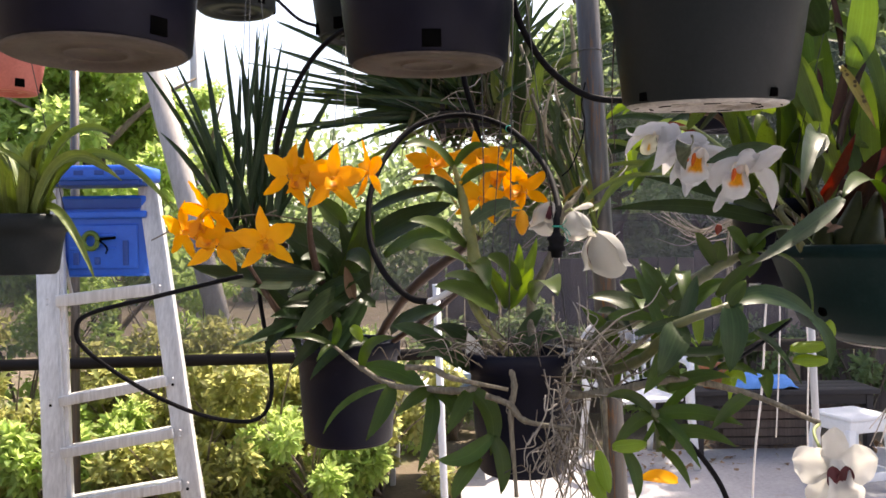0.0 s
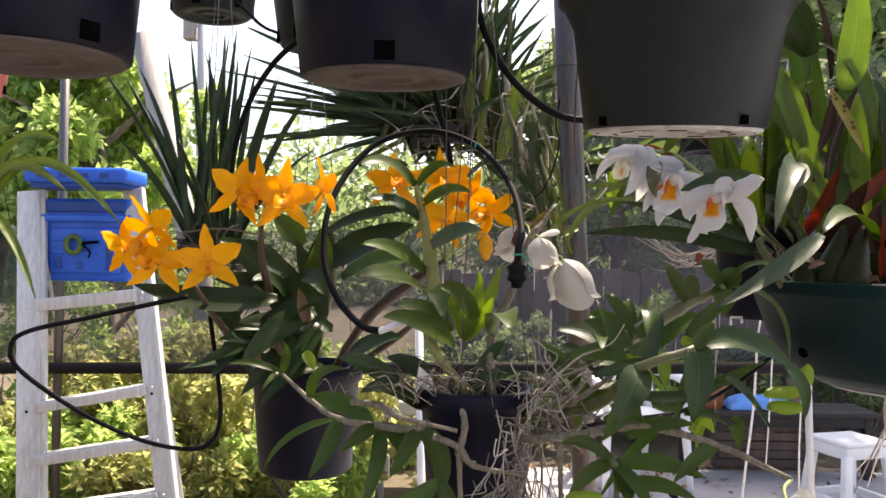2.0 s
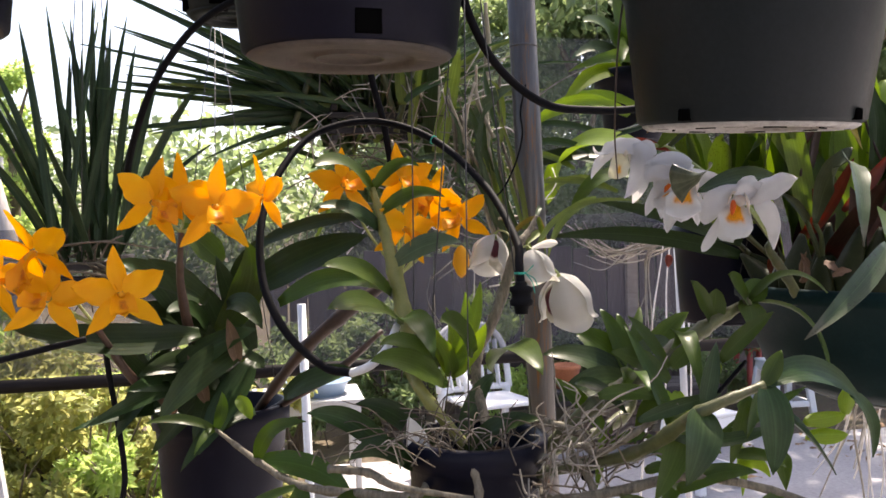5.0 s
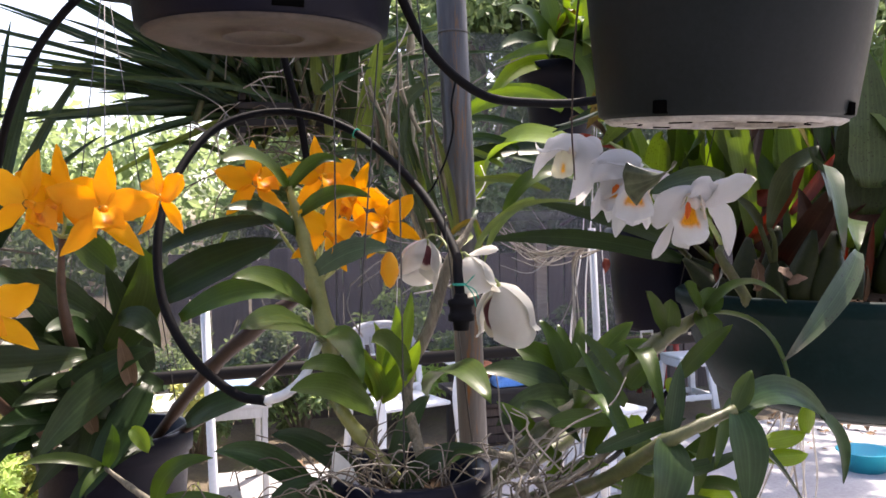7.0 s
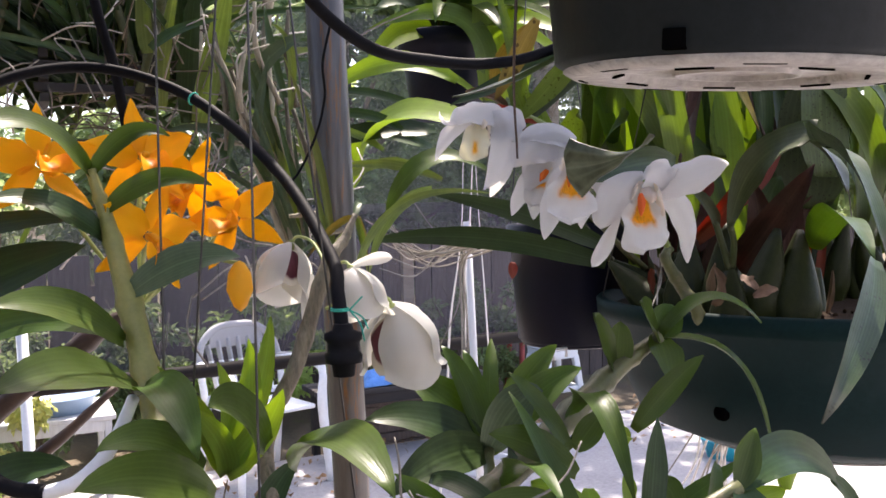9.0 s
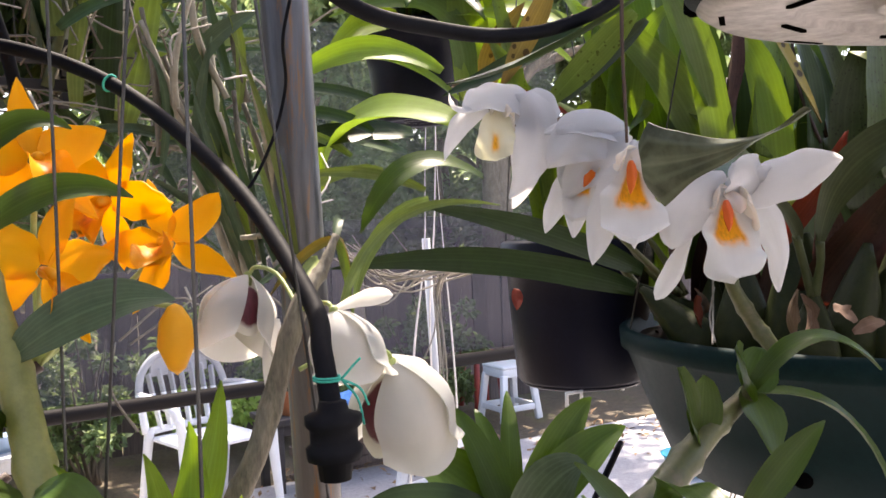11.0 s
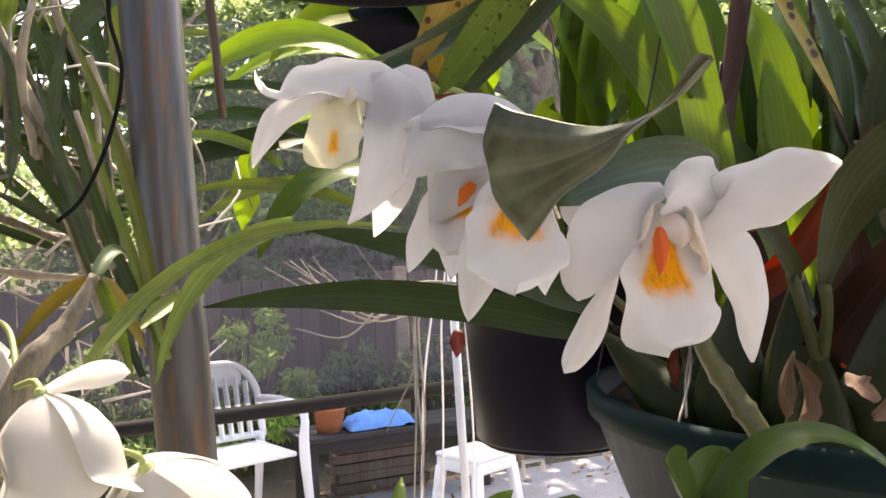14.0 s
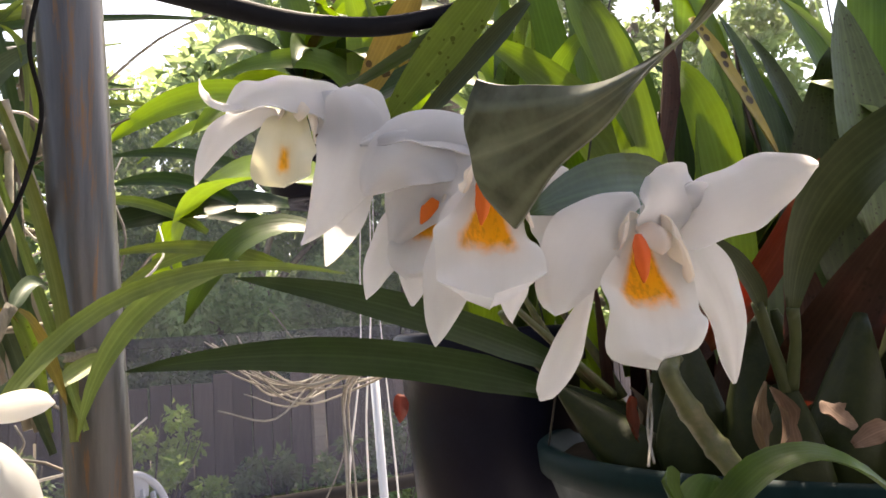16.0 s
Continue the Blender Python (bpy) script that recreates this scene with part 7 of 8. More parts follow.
white_flower(C, F2, (("petal", (0.371, 1.210, 1.524), (0.399, 1.195, 1.478), 0.034, (0.006, 0, 0.006), VW, "spoon"),
                     ("petal", (0.380, 1.225, 1.530), (0.328, 1.245, 1.537), 0.020, (0, 0, 0.006), (-0.4, -0.5, 0.8), "lance"),
                     ("petal", (0.377, 1.225, 1.532), (0.326, 1.240, 1.514), 0.036, (-0.004, 0, 0.010), VW, "lance"),
                     ("petal", (0.375, 1.222, 1.529), (0.336, 1.238, 1.493), 0.030, (-0.002, 0, 0.008), VW, "lance"),
                     ("sepal", (0.363, 1.215, 1.514), (0.345, 1.222, 1.454), 0.0215, (-0.003, 0, 0.0), VW, "lance"),
                     ("sepal", (0.380, 1.225, 1.505), (0.391, 1.235, 1.461), 0.018, (0, 0, 0.0), VW, "lance")),
             ((0.365, 1.205, 1.521), (0.346, 1.187, 1.469), 0.0365, (0, 0.004, 0)), (0.431, 1.250, 1.507))
F2B = (0.371, 1.250, 1.533)
white_flower(C, F2B, (("sepal", (0.359, 1.245, 1.517), (0.330, 1.250, 1.475), 0.018, (-0.002, 0, 0.002), VW, "lance"),
                      ("sepal", (0.365, 1.245, 1.520), (0.349, 1.245, 1.471), 0.020, (-0.003, 0, 0.0), VW, "lance"),
                      ("petal", (0.374, 1.250, 1.536), (0.344, 1.240, 1.498), 0.034, (0, 0, 0.004), VW, "oval"),
                      ("petal", (0.378, 1.260, 1.543), (0.346, 1.255, 1.521), 0.032, (0, 0, 0.004), VW, "oval")),
             ((0.364, 1.240, 1.519), (0.342, 1.235, 1.484), 0.020, (0, 0.003, 0)), (0.410, 1.265, 1.530))
F1 = (0.327, 1.275, 1.557)
white_flower(C, F1, (("petal", (0.342, 1.272, 1.558), (0.281, 1.262, 1.550), 0.031, (0, -0.002, 0.007), (-0.4, -0.75, 0.55), "lance"),
                     ("petal", (0.338, 1.268, 1.566), (0.318, 1.256, 1.535), 0.030, (0.004, -0.004, 0.004), VW, "oval"),
                     ("petal_tip", (0.287, 1.262, 1.551), (0.270, 1.258, 1.558), 0.0055, (-0.003, 0, -0.004), (-0.4, -0.7, 0.5), "blade"),
                     ("sepal", (0.305, 1.270, 1.552), (0.269, 1.262, 1.521), 0.013, (-0.004, 0, 0.006), VW, "lance"),
                     ("petal", (0.326, 1.258, 1.560), (0.304, 1.250, 1.497), 0.027, (0.012, -0.004, 0.004), VW, "lance"),
                     ("sepal", (0.335, 1.275, 1.561), (0.326, 1.275, 1.492), 0.024, (0.008, 0, 0.0), VW, "lance"),
                     ("sepal", (0.335, 1.280, 1.563), (0.349, 1.285, 1.526), 0.026, (0.002, 0, 0.004), VW, "oval")),
             ((0.316, 1.270, 1.556), (0.302, 1.258, 1.520), 0.024, (-0.003, 0, 0.002)), (0.380, 1.295, 1.561), CUP_LIP)
part("flower_stem", tube([(0.495, 1.250, 1.442), (0.461, 1.240, 1.480), (0.410, 1.265, 1.530), (0.380, 1.295, 1.561), (0.337, 1.290, 1.562)], [0.003, 0.0025, 0.002], 7), GREEN_STALK, C)
lf(C, (0.377, 1.280, 1.550), (0.317, 1.260, 1.541), 0.006, 0.0, DRY, (0, -0.9, 0.4), name="bract")
lf(C, (0.345, 1.310, 1.572), (0.383, 1.290, 1.555), 0.012, 0.0, RUST, (0, -0.9, 0.4), name="bract")

# ---- black pot hanging behind, with pale roots beside it ----
PD = Vector((0.604, 1.56, 1.311))
D = thing("potted_orchid", PD, "black hanging pot with arching green leaves and loose pale roots", "orchid")
pot(D, PD, 0.070, 0.080, 0.154, POT_BLACK, None, 0)
hanger(D, PD, 0.078, PD.z + 0.15, 1.62, 0.55)
for q in ((0.537, 1.490, 1.330), (0.635, 1.520, 1.316)):
    q = Vector(q)
    q.z = PD.z + 0.001
    part("hanging_tab", tube([q + Vector(d) for d in ((-0.009, 0, -0.009), (-0.009, 0, 0.004), (0.009, 0, 0.004), (0.009, 0, -0.006))], 0.0022, 6, 1), PLASTIC, D)
gd = random.Random(9)
DT = PD + Vector((0, 0, 0.138))
for k in range(16):
    a = gd.uniform(0, 6.283)
    b = DT + Vector((0.04 * math.cos(a), 0.04 * math.sin(a), 0))
    e = b + Vector((math.cos(a) * gd.uniform(0.02, 0.13), math.sin(a) * gd.uniform(0.02, 0.10), gd.uniform(0.14, 0.34)))
    lf(D, b, e, gd.uniform(0.024, 0.040), (0, 0, 0.04), gd.choice((LEAF_BRIGHT, LEAF, LEAF_BRIGHT, LEAF_SPOT)), (gd.gauss(0, 0.4), -0.9, 0.3), "strap")
for k in range(19):
    s = Vector((0.622, 1.900, 1.421)) + Vector((gd.gauss(0, 0.02), gd.gauss(0, 0.03), gd.gauss(0, 0.012)))
    if k < 14:
        e = Vector((0.509, 1.950, 1.434)) + Vector((gd.gauss(0, 0.03), gd.gauss(0, 0.05), gd.gauss(0, 0.03)))
        m_ = s.lerp(e, 0.5) + Vector((0, 0, -0.03))
    else:
        e = s + Vector((gd.gauss(-0.01, 0.02), gd.gauss(0, 0.03), -gd.uniform(0.15, 0.42)))
        m_ = s.lerp(e, 0.5) + Vector((gd.gauss(0, 0.01), 0, 0))
    part("root", tube([DT + Vector((-0.05, 0.02, 0)), s, m_, e], [0.0016, 0.0016, 0.0013, 0.0008], 5, 5), ROOT, D)
lf(D, (0.480, 1.500, 1.421), (0.473, 1.490, 1.402), 0.012, 0.0, RUST, name="dead_leaf")

PG = Vector((0.624, 1.950, 1.642))
G = thing("potted_orchid", PG, "black hanging pot with long pale green leaves behind the post", "orchid")
pot(G, PG, 0.059, 0.077, 0.14, POT_BLACK, None, 0)
hanger(G, PG, 0.074, PG.z + 0.135, 2.15, 0.35)
GT = PG + Vector((0, 0, 0.13))
lf(G, (0.656, 1.865, 1.663), (0.463, 1.891, 1.769), 0.058, (0.044, -0.032, 0.066), LEAF_MID, (-0.2, -0.8, 0.5), "lance", fold=0.3, n=16, twist=0)
lf(G, (0.649, 1.869, 1.664), (0.383, 1.875, 1.664), 0.04, (-0.012, -0.009, 0.053), LEAF_BRIGHT, (-0.1, -0.7, 0.7), "lance", fold=0.3, n=16, twist=0)
lf(G, (0.666, 1.859, 1.663), (0.625, 1.845, 1.905), 0.058, (0.006, -0.005, -0.016), LEAF_BRIGHT, (-0.3, -0.9, 0.2), "strap", fold=0.3, n=14, twist=0)
lf(G, (0.707, 1.881, 1.672), (0.691, 1.853, 1.914), 0.05, (0.013, -0.009, -0.018), LEAF_BRIGHT, (-0.3, -0.9, 0.2), "strap", fold=0.3, n=14, twist=0)
lf(G, GT + Vector((0.01, -0.02, 0)), (0.62, 1.936, 1.868), 0.058, (0.004, -0.01, 0.004), LEAF_BRIGHT, (-0.3, -0.9, 0.2), "strap", fold=0.3)
lf(G, (0.621, 1.934, 1.855), (0.619, 1.934, 1.882), 0.016, 0.0, RUST, (-0.3, -0.9, 0.2), name="dead_tip")
for tip, w, m in (((0.433, 1.850, 1.692), 0.04, LEAF_BRIGHT), ((0.474, 1.850, 1.855), 0.045, LEAF), ((0.589, 1.850, 1.885), 0.045, LEAF_BRIGHT), ((0.700, 1.900, 1.922), 0.045, LEAF_BRIGHT), ((0.755, 1.900, 1.900), 0.04, LEAF), ((0.577, 1.950, 1.931), 0.045, LEAF), ((0.787, 1.900, 1.788), 0.04, LEAF_GREY), ((0.454, 1.850, 1.784), 0.03, LEAF_GREY), ((0.600, 1.850, 1.862), 0.045, LEAF_YELLOW)):
    lf(G, GT, tip, w, (0, 0, 0.04), m, (0, -0.9, 0.4), "strap")

for tip, w, m in (((0.598, 1.800, 1.827), 0.045, LEAF_BRIGHT), ((0.676, 1.800, 1.861), 0.05, LEAF_BRIGHT), ((0.720, 1.750, 1.837), 0.045, LEAF), ((0.761, 1.700, 1.804), 0.045, LEAF_BRIGHT), ((0.833, 1.700, 1.771), 0.04, LEAF), ((0.620, 1.750, 1.747), 0.04, LEAF), ((0.708, 1.700, 1.744), 0.04, LEAF_SPOT), ((0.754, 1.650, 1.691), 0.04, LEAF_BRIGHT), ((0.533, 1.800, 1.765), 0.035, LEAF), ((0.695, 1.650, 1.665), 0.035, LEAF_BRIGHT)):
    lf(G, GT, tip, w, (0, 0, 0.05), m, (0, -0.9, 0.4), "strap")
gx = random.Random(55)
for k in range(13):
    b = Vector((gx.uniform(0.63, 0.92), gx.uniform(1.34, 1.50), CTOP + gx.uniform(0.0, 0.05)))
    e = b + Vector((gx.gauss(-0.02, 0.09), gx.gauss(0.03, 0.06), gx.uniform(0.16, 0.36)))
    lf(C, b, e, gx.uniform(0.020, 0.034), (gx.gauss(0, 0.03), gx.gauss(0, 0.02), gx.uniform(0.02, 0.08)), gx.choice((LEAF_BRIGHT, LEAF_BRIGHT, LEAF, LEAF_MID, LEAF_MID)), (gx.gauss(0, 0.6), -0.9, 0.3), "strap", twist=gx.gauss(0, 30))

# ---- strap-leaved orchids behind ----
def fan(th, centre, tips, w, material, n_extra=0, spread=(0.3, 0.08), lo=0.16, hi=0.34, seed=1, droop=0.03):
    g = random.Random(seed)
    c = Vector(centre)
    for tip in tips:
        t = Vector(tip)
        b = c + Vector((g.gauss(0, 0.015) + 0.22 * (t.x - c.x), g.gauss(0, 0.025), 0))
        lf(th, b, t, w * g.uniform(0.85, 1.2), (-0.07 * (t.x - b.x), 0, 0.04 * abs(t.x - b.x) + droop * abs(t.x - c.x) / 0.2), material, (g.gauss(0, 0.5), -0.9, 0.3), "sword", fold=0.7, thick=0.0016)
    for k in range(n_extra):
        a = g.gauss(0, spread[0])
        ln = g.uniform(lo, hi)
        t = c + Vector((math.sin(a) * ln, g.gauss(0, spread[1]), math.cos(a) * ln))
        b = c + Vector((g.gauss(0, 0.03), g.gauss(0, 0.02), g.uniform(-0.02, 0.04)))
        lf(th, b, t, w * g.uniform(0.7, 1.15), (-0.07 * (t.x - b.x), 0, 0.04 * abs(t.x - b.x) + droop * abs(math.sin(a))), material if g.random() < 0.75 else BLADE_PALE, (g.gauss(0, 0.5), -0.9, 0.3), "sword", fold=0.7, thick=0.0016, n=8)


def basket(th, c, r, h):
    """A slatted hanging basket."""
    c = Vector(c)
    for k in range(5):
        z = c.z + h * k / 4
        for s in (-1, 1):
            if k % 2:
                part("slat", box((c.x - r, c.y + s * r * 0.85 - 0.005, z - 0.005), (c.x + r, c.y + s * r * 0.85 + 0.005, z + 0.005), 0.001), WOOD_DARK, th)
            else:
                part("slat", box((c.x + s * r * 0.85 - 0.005, c.y - r, z - 0.005), (c.x + s * r * 0.85 + 0.005, c.y + r, z + 0.005), 0.001), WOOD_DARK, th)


EC = Vector((-0.385, 1.72, 1.40))
E_ = thing("strap_leaf_orchid", EC, "dark strap-leaved orchid fan in a slatted hanging basket", "orchid")
basket(E_, EC + Vector((0, 0, -0.015)), 0.06, 0.045)
hanger(E_, EC, 0.055, EC.z + 0.03, 1.75, 0.7)
fan(E_, EC + Vector((0, 0, 0.03)), ((-0.590, 1.660, 1.758), (-0.549, 1.660, 1.618), (-0.555, 1.700, 1.742), (-0.538, 1.720, 1.768), (-0.475, 1.700, 1.791), (-0.492, 1.640, 1.674), (-0.386, 1.700, 1.750), (-0.372, 1.720, 1.839), (-0.349, 1.720, 1.845), (-0.325, 1.740, 1.815), (-0.307, 1.700, 1.760), (-0.267, 1.720, 1.753), (-0.415, 1.750, 1.750), (-0.448, 1.750, 1.831), (-0.428, 1.620, 1.617), (-0.264, 1.680, 1.739), (-0.206, 1.700, 1.714), (-0.194, 1.680, 1.605)), 0.0130, BLADE_DARK, 9, (0.30, 0.06), 0.24, 0.42, 3, 0.006)
gE = random.Random(31)
for k in range(40):
    s = EC + Vector((gE.gauss(0, 0.04), gE.gauss(-0.02, 0.03), gE.uniform(-0.01, 0.05)))
    e = s + Vector((gE.gauss(0, 0.05), gE.gauss(0, 0.03), gE.gauss(-0.01, 0.03)))
    part("root", tube([s, s.lerp(e, 0.5) + Vector((0, -0.01, 0.01)), e], [0.002, 0.0014], 5, 3), ROOT_DARK, E_)

FC = Vector((0.058, 1.780, 1.649))
F_ = thing("strap_leaf_orchid", FC, "bushy strap-leaved orchid with grey roots in a slatted hanging basket", "orchid")
basket(F_, FC + Vector((0, 0, -0.03)), 0.07, 0.05)
hanger(F_, FC, 0.065, FC.z + 0.02, 1.75, 0.5)
fan(F_, FC, ((-0.257, 1.700, 1.698), (-0.229, 1.700, 1.689), (-0.216, 1.700, 1.787), (-0.203, 1.660, 1.580), (-0.187, 1.720, 1.655), (-0.163, 1.720, 1.717), (-0.140, 1.700, 1.606), (-0.095, 1.720, 1.761), (-0.195, 1.750, 1.746), (-0.248, 1.800, 1.757), (0.113, 1.750, 1.914), (0.142, 1.750, 1.937), (0.166, 1.750, 1.959), (0.194, 1.750, 1.924), (0.229, 1.800, 1.975), (0.259, 1.800, 1.950), (0.239, 1.750, 1.843), (0.357, 1.800, 1.818), (0.362, 1.800, 1.724), (0.349, 1.800, 1.665), (0.249, 1.750, 1.739), (0.259, 1.750, 1.601), (0.336, 1.850, 1.782)), 0.0115, BLADE, 80, (0.9, 0.10), 0.16, 0.36, 8, 0.006)
fan(F_, FC + Vector((0.08, 0, -0.02)), ((0.327, 1.750, 1.550), (0.282, 1.750, 1.579), (0.216, 1.700, 1.525), (0.345, 1.800, 1.601)), 0.013, BLADE, 36, (0.8, 0.10), 0.14, 0.34, 17, 0.006)
fan(F_, FC + Vector((-0.06, 0.05, -0.04)), (), 0.012, BLADE, 24, (1.1, 0.10), 0.14, 0.30, 19, 0.006)
gk = random.Random(47)
for k in range(44):
    a = gk.uniform(-1.7, -0.3)
    ln = gk.uniform(0.22, 0.44)
    b = FC + Vector((gk.gauss(-0.02, 0.03), gk.gauss(0, 0.03), gk.gauss(0, 0.02)))
    t = b + Vector((math.sin(a) * ln, gk.gauss(-0.02, 0.08), math.cos(a) * ln * 0.8))
    lf(F_, b, t, gk.uniform(0.009, 0.014), (0.002, 0, 0.003 + 0.008 * gk.random()), BLADE_DARK if k % 5 else BLADE, (gk.gauss(0, 0.5), -0.9, 0.3), "sword", fold=0.7, thick=0.0014)
gF = random.Random(33)
for k in range(130):
    s = FC + Vector((gF.gauss(0.02, 0.08), gF.gauss(-0.03, 0.05), gF.gauss(-0.02, 0.05)))
    e = s + Vector((gF.gauss(0.01, 0.06), gF.gauss(-0.01, 0.04), gF.gauss(0.02, 0.06)))
    part("root", tube([s, s.lerp(e, 0.5) + Vector((gF.gauss(0, 0.01), -0.01, 0.01)), e], [0.0012, 0.0008], 5, 3), ROOT if k % 3 == 0 else ROOT_DARK, F_)
for k in range(14):
    s = FC + Vector((gF.gauss(0.04, 0.07), gF.gauss(-0.02, 0.04), -0.02))
    e = s + Vector((gF.gauss(0.04, 0.08), gF.gauss(0, 0.04), gF.uniform(0.15, 0.34)))
    part("cane", cane([s, s.lerp(e, 0.5) + Vector((0.01, 0, 0.02)), e], [0.005, 0.006, 0.003], 6, 7), CANE if k % 2 else CANE_GREY, F_)

gs = random.Random(61)
for b, t, w in (((0.257, 1.550, 1.401), (0.196, 1.560, 1.616), 0.016), ((0.244, 1.560, 1.435), (0.212, 1.580, 1.586), 0.014), ((0.240, 1.580, 1.469), (0.173, 1.560, 1.576), 0.016), ((0.234, 1.580, 1.535), (0.182, 1.600, 1.687), 0.016), ((0.221, 1.600, 1.567), (0.202, 1.600, 1.697), 0.018), ((0.233, 1.620, 1.496), (0.164, 1.600, 1.537), 0.014), ((0.264, 1.520, 1.431), (0.214, 1.530, 1.595), 0.014), ((0.245, 1.530, 1.440), (0.237, 1.550, 1.574), 0.012), ((0.256, 1.500, 1.454), (0.201, 1.460, 1.432), 0.014), ((0.270, 1.620, 1.551), (0.177, 1.600, 1.567), 0.016), ((0.247, 1.600, 1.595), (0.230, 1.600, 1.696), 0.02), ((0.176, 1.600, 1.537), (0.165, 1.600, 1.651), 0.014)):
    for j in range(4):
        o = Vector((gs.gauss(0, 0.02), gs.gauss(0.01, 0.02), gs.gauss(0, 0.015))) * (1 if j else 0)
        if j > 1:
            part("cane", cane([Vector(b) + o, Vector(b).lerp(Vector(t), 0.5) + o * 1.6 + Vector((gs.gauss(0, 0.008), 0, 0)), Vector(t) + o * 2], [0.003, 0.0034, 0.002], 5, 7), CANE_GREY if j == 2 else CANE_OLD, F_)
            continue
        lf(F_, Vector(b) + o, Vector(t) + o * 2, w * gs.uniform(0.45, 0.75), (gs.gauss(0, 0.01), 0, gs.uniform(0, 0.02)), gs.choice((BLADE_PALE, LEAF_GREY, BLADE)), (gs.gauss(0, 0.5), -0.9, 0.3), "strap", fold=0.6)
for k in range(70):
    s = Vector((0.199, 1.660, 1.541)) + Vector((gs.gauss(0, 0.06), gs.gauss(0, 0.05), gs.gauss(0.0, 0.09)))
    e = s + Vector((gs.gauss(0.02, 0.05), gs.gauss(0, 0.03), gs.gauss(0.0, 0.05)))
    part("root", tube([s, s.lerp(e, 0.5) + Vector((gs.gauss(0, 0.01), -0.01, gs.gauss(0, 0.012))), e], [0.0013, 0.0008], 5, 3), ROOT_WHITE if k % 4 == 0 else ROOT, F_)

# broader leaves beside the post
lf(F_, (0.159, 1.656, 1.589), (0.189, 1.616, 1.749), 0.028, (0.001, 0.004, -0.003), BLADE_PALE, (-0.3, -0.9, 0.2), "sword", fold=0.35, n=12, twist=0)
lf(F_, (0.15, 1.678, 1.591), (0.159, 1.641, 1.758), 0.024, (-0.004, 0.006, -0.008), LEAF_DARK, (-0.3, -0.9, 0.2), "sword", fold=0.35, n=12, twist=0)
lf(F_, (0.106, 1.674, 1.668), (0.101, 1.653, 1.754), 0.018, (-0.002, 0.002, -0.001), BLADE_PALE, (-0.3, -0.9, 0.2), "sword", fold=0.35, n=12, twist=0)
lf(F_, (0.205, 1.62, 1.623), (0.266, 1.589, 1.685), 0.02, (-0.005, 0.002, 0.007), LEAF_GREY, (-0.3, -0.9, 0.2), "sword", fold=0.35, n=12, twist=0)
lf(F_, (0.105, 1.643, 1.668), (0.175, 1.622, 1.701), 0.012, (-0.004, 0.0, 0.005), BLADE, (-0.3, -0.9, 0.2), "sword", fold=0.35, n=12, twist=0)
lf(F_, (0.121, 1.682, 1.606), (0.139, 1.646, 1.757), 0.016, (-0.005, 0.005, -0.004), BLADE_PALE, (-0.3, -0.9, 0.2), "sword", fold=0.35, n=12, twist=0)

# plant at the side in a grey-green pot
HC = Vector((-0.722, 1.450, 1.353))
H_ = thing("potted_orchid", HC, "pale green strap-leaved orchid in a grey-green pot", "orchid")
pot(H_, HC, 0.062, 0.075, 0.10, POT_GREY, None, 0)
hanger(H_, HC, 0.073, HC.z + 0.095, 1.35, 0.6)
fan(H_, HC + Vector((0, 0, 0.095)), ((-0.555, 1.360, 1.340), (-0.535, 1.400, 1.579), (-0.520, 1.380, 1.503), (-0.427, 1.360, 1.451), (-0.614, 1.400, 1.603), (-0.708, 1.400, 1.526), (-0.670, 1.400, 1.572), (-0.755, 1.400, 1.499), (-0.772, 1.450, 1.579), (-0.666, 1.450, 1.539), (-0.560, 1.400, 1.524)), 0.02, BLADE_PALE, 10, (0.5, 0.06), 0.08, 0.16, 41, 0.06)


# ---- drip hoses ----
def hose(pts, r, label, name="drip_hose", per=8):
    th = thing(name, pts[0], label, "hose", "drip hoses")
    part("tube", tube(pts, r, 10, per), HOSE, th)
    return th


hp = hose([(0.155, 1.173, 1.396), (0.158, 1.190, 1.424), (0.164, 1.222, 1.450), (0.155, 1.320, 1.514), (0.109, 1.420, 1.583), (0.035, 1.460, 1.612), (-0.042, 1.450, 1.595), (-0.089, 1.410, 1.545), (-0.115, 1.360, 1.477), (-0.114, 1.320, 1.405), (-0.089, 1.280, 1.350), (-0.050, 1.240, 1.316), (-0.022, 1.215, 1.311)], 0.0048, "black drip hose bent in a wide hoop above the flowers")
part("tube_end", tube([(-0.0225, 1.2155, 1.311), (-0.004, 1.205, 1.319), (0.016, 1.225, 1.332), (0.034, 1.262, 1.354)], [0.0046, 0.0046, 0.0044], 10, 6), PLASTIC, hp, "bare white end of the hoop")
tip_ = Vector((0.155, 1.173, 1.387))
part("emitter", lathe([(0, -0.016), (0.007, -0.015), (0.008, -0.007), (0.0120, -0.006), (0.0125, -0.001), (0.0105, 0.001), (0.0105, 0.007), (0.0125, 0.009), (0.0125, 0.013), (0.007, 0.015), (0.006, 0.019), (0, 0.019)], tip_, 14), HOSE, hp, "black drip emitter")
for k in range(2):
    q = tip_ + Vector((0.0015, 0.009, 0.027 + 0.0012 * k))
    part("twine", tube([q + Vector((0.0060 * math.cos(a), 0.0064 * math.sin(a), 0)) for a in [j * 1.047 for j in range(7)]], 0.0006, 5, 3), TWINE, hp, "green twine tie")
for d in ((0.012, -0.004, -0.028), (0.018, 0.002, -0.018), (0.010, -0.006, 0.012)):
    q = tip_ + Vector((0.007, 0.006, 0.027))
    part("twine_end", tube([q, q + Vector(d) * 0.4 + Vector((0.002, 0, 0.002)), q + Vector(d) * 0.75], 0.0006, 5, 4), TWINE, hp)
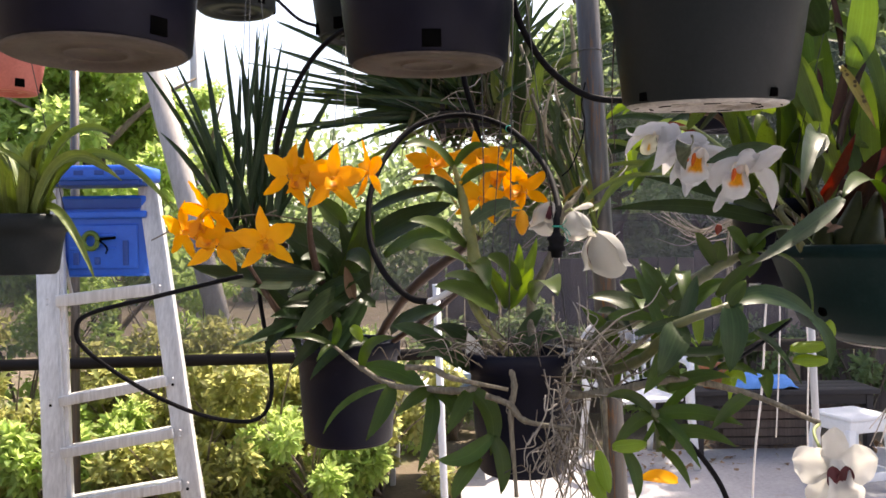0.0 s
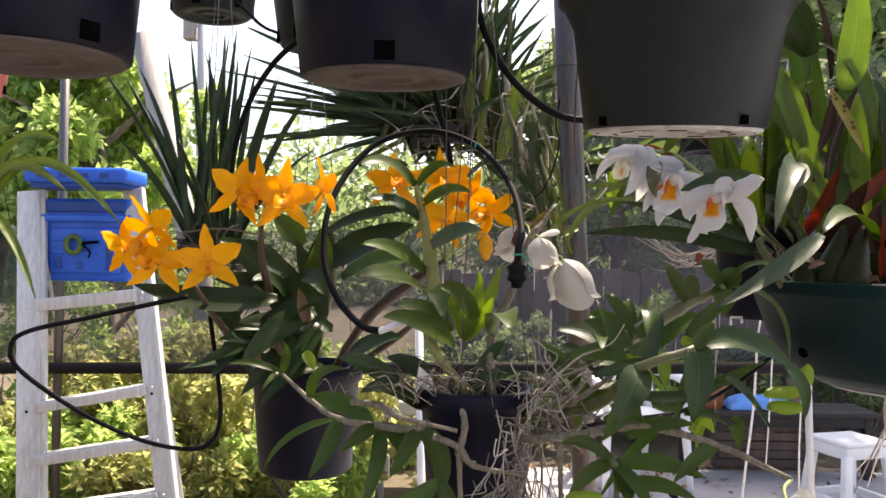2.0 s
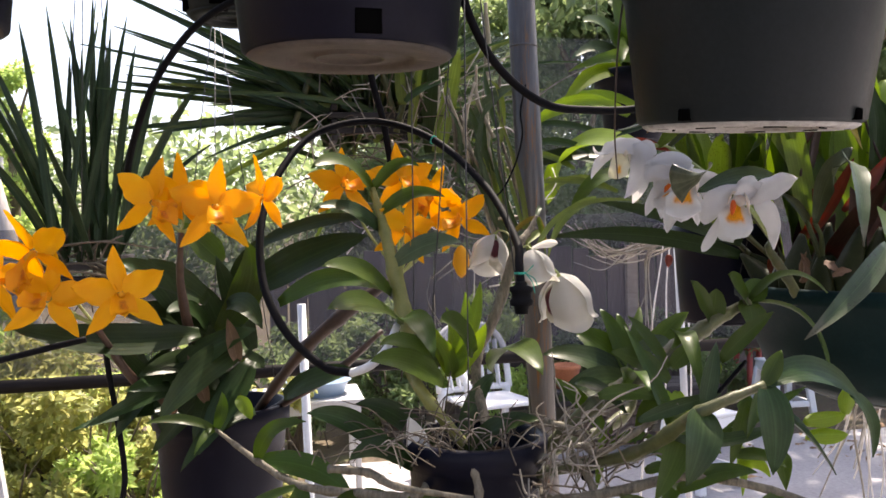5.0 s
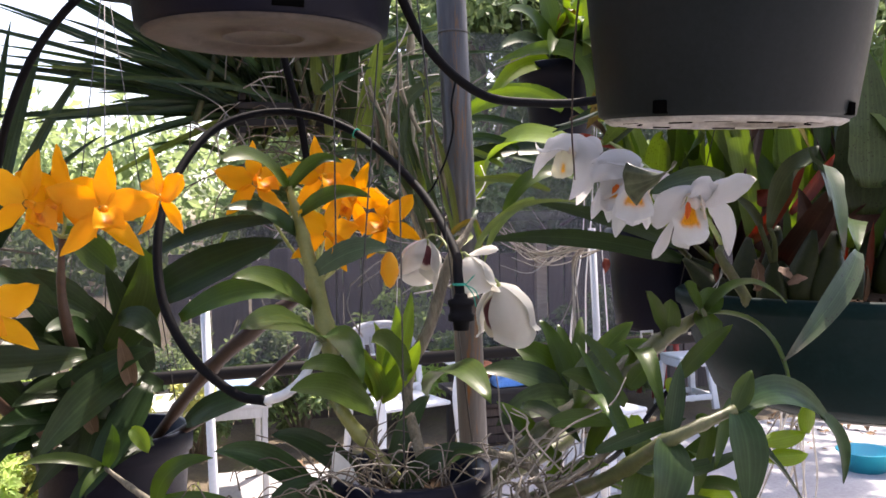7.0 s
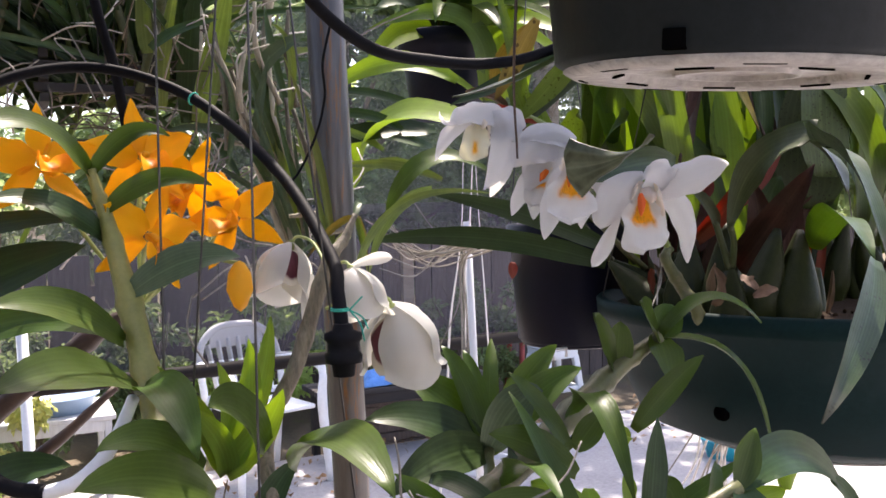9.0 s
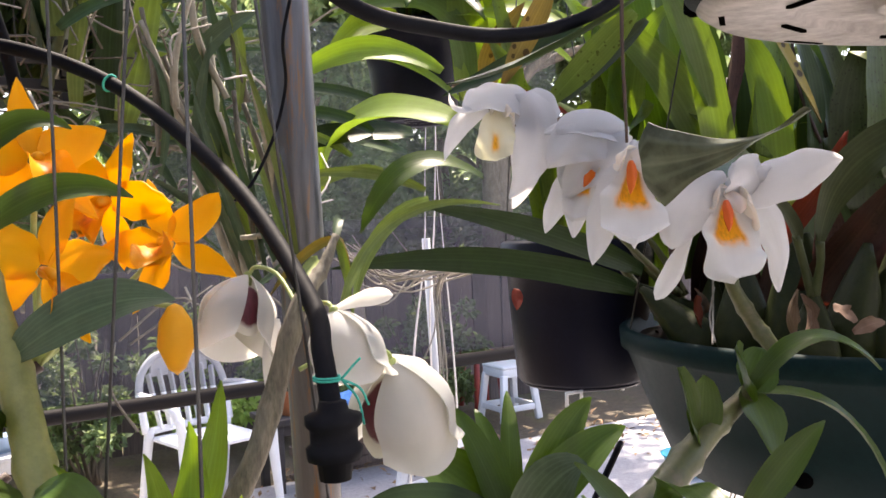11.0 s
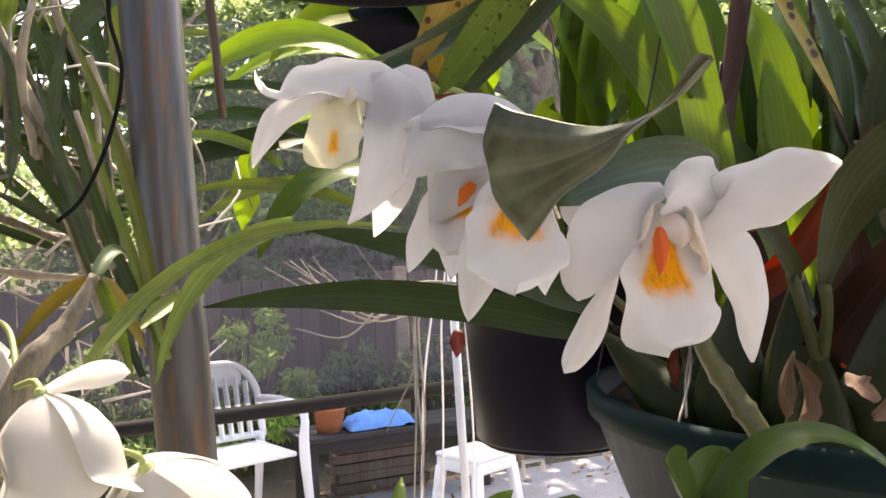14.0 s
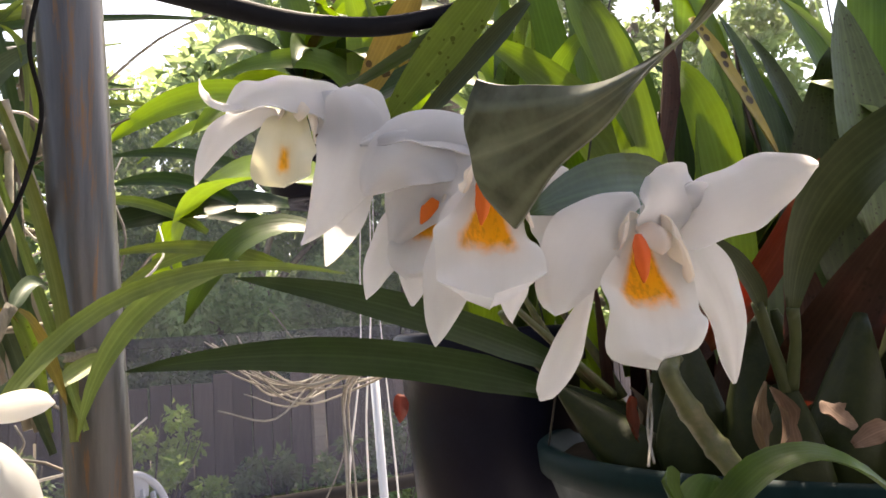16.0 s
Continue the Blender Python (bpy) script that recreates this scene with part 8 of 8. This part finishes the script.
_hl = spline([(0.155, 1.320, 1.514), (0.109, 1.420, 1.583), (0.035, 1.460, 1.612)], 8)
kn, kd = _hl[8], (_hl[9] - _hl[7]).normalized()
ka = kd.orthogonal().normalized()
kb = kd.cross(ka)
part("twine", tube([kn + (ka * math.cos(a) + kb * math.sin(a)) * 0.0056 for a in [j * 1.047 for j in range(7)]], 0.0009, 5, 3), TWINE, hp, "green twine tie")

hose([(-0.306, 1.300, 1.349), (-0.366, 1.300, 1.336), (-0.444, 1.300, 1.318), (-0.539, 1.310, 1.296), (-0.566, 1.312, 1.274), (-0.556, 1.320, 1.237), (-0.485, 1.360, 1.170), (-0.408, 1.400, 1.121), (-0.339, 1.420, 1.103), (-0.303, 1.420, 1.116), (-0.290, 1.420, 1.156), (-0.295, 1.420, 1.221), (-0.306, 1.420, 1.297), (-0.311, 1.420, 1.353)], 0.0036, "black drip hose hanging in a slack loop")
hose([(0.094, 1.200, 1.843), (0.104, 1.220, 1.738), (0.132, 1.250, 1.681), (0.171, 1.270, 1.639), (0.222, 1.280, 1.609), (0.285, 1.298, 1.606), (0.345, 1.314, 1.610), (0.400, 1.32, 1.622), (0.455, 1.32, 1.648), (0.50, 1.31, 1.70), (0.53, 1.30, 1.78)], 0.0050, "black drip hose sagging between the hanging pots")
hose([(-0.122, 1.320, 1.736), (-0.154, 1.330, 1.726), (-0.197, 1.350, 1.696), (-0.237, 1.370, 1.643), (-0.265, 1.400, 1.584), (-0.287, 1.450, 1.524)], 0.0042, "black drip hose curving down beside the leaves")
hose([(-0.356, 1.500, 1.886), (-0.288, 1.500, 1.826), (-0.245, 1.480, 1.785), (-0.200, 1.440, 1.761), (-0.151, 1.360, 1.731)], 0.0028, "thin black drip hose between the pots")
hose([(0.033, 1.520, 1.719), (0.042, 1.520, 1.670), (0.056, 1.530, 1.621), (0.069, 1.550, 1.557)], 0.0050, "short black hose hanging behind the orange flowers")
hose([(0.231, 1.200, 1.185), (0.289, 1.250, 1.189), (0.409, 1.350, 1.185), (0.516, 1.450, 1.207), (0.603, 1.500, 1.254)], 0.0034, "black drip hose behind the lower leaves")
hose([(0.413, 1.500, 1.049), (0.452, 1.500, 1.004), (0.485, 1.500, 0.945), (0.499, 1.500, 0.865), (0.62, 1.56, 0.4), (0.66, 1.6, 0.004)], 0.0048, "black drip hose hanging down towards the patio")
hose([(0.237, 1.420, 1.658), (0.232, 1.430, 1.623), (0.240, 1.450, 1.594), (0.233, 1.460, 1.557), (0.218, 1.470, 1.522), (0.203, 1.470, 1.507)], 0.0013, "thin black wire curling by the post", "wire")

tw = thing("dry_twig", (0.212, 1.045, 1.505), "thin brown dry twig hanging from the pot above", "twig")
part("twig", tube([(0.212, 1.045, 1.505), (0.208, 1.04, 1.56), (0.213, 1.03, 1.66), (0.225, 1.0, 1.70)], [0.0006, 0.0009, 0.0011], 6), CANE_BROWN, tw)

gw = random.Random(77)
for x, y in [(0.06, 1.3)]:
    th = thing("hanging_wire", (x, y, 1.30), "thin grey wire hanging from the overhead pipe", "wire", "hanging wires")
    part("wire", tube([(x, y, 1.30), (x + gw.gauss(0, 0.006), y, 1.6), (x + gw.gauss(0, 0.01), 1.2, RAIL_Z - 0.01)], 0.0009, 5, 4), WIRE, th)


for x, y, sl, low, r in ((0.992, 2.708, 0.096, 0.25, 0.0036), (1.03, 2.68, 0.045, 0.78, 0.0024), (1.16, 2.80, -0.02, 0.35, 0.0026)):
    th = thing("hanging_string", (x, y, low), "long pale string hanging down over the patio", "string", "hanging strings")
    line = [(x + sl * (z - 1) + gw.gauss(0, 0.004), y + gw.gauss(0, 0.006), z) for z in [low + (RAIL_Z - low) * j / 9 for j in range(10)]]
    part("string", tube(line, [r * 0.8, r, r, r * 0.9, r * 0.4, r * 0.25, r * 0.25, r * 0.25], 6, 4), ROOT_WHITE, th)
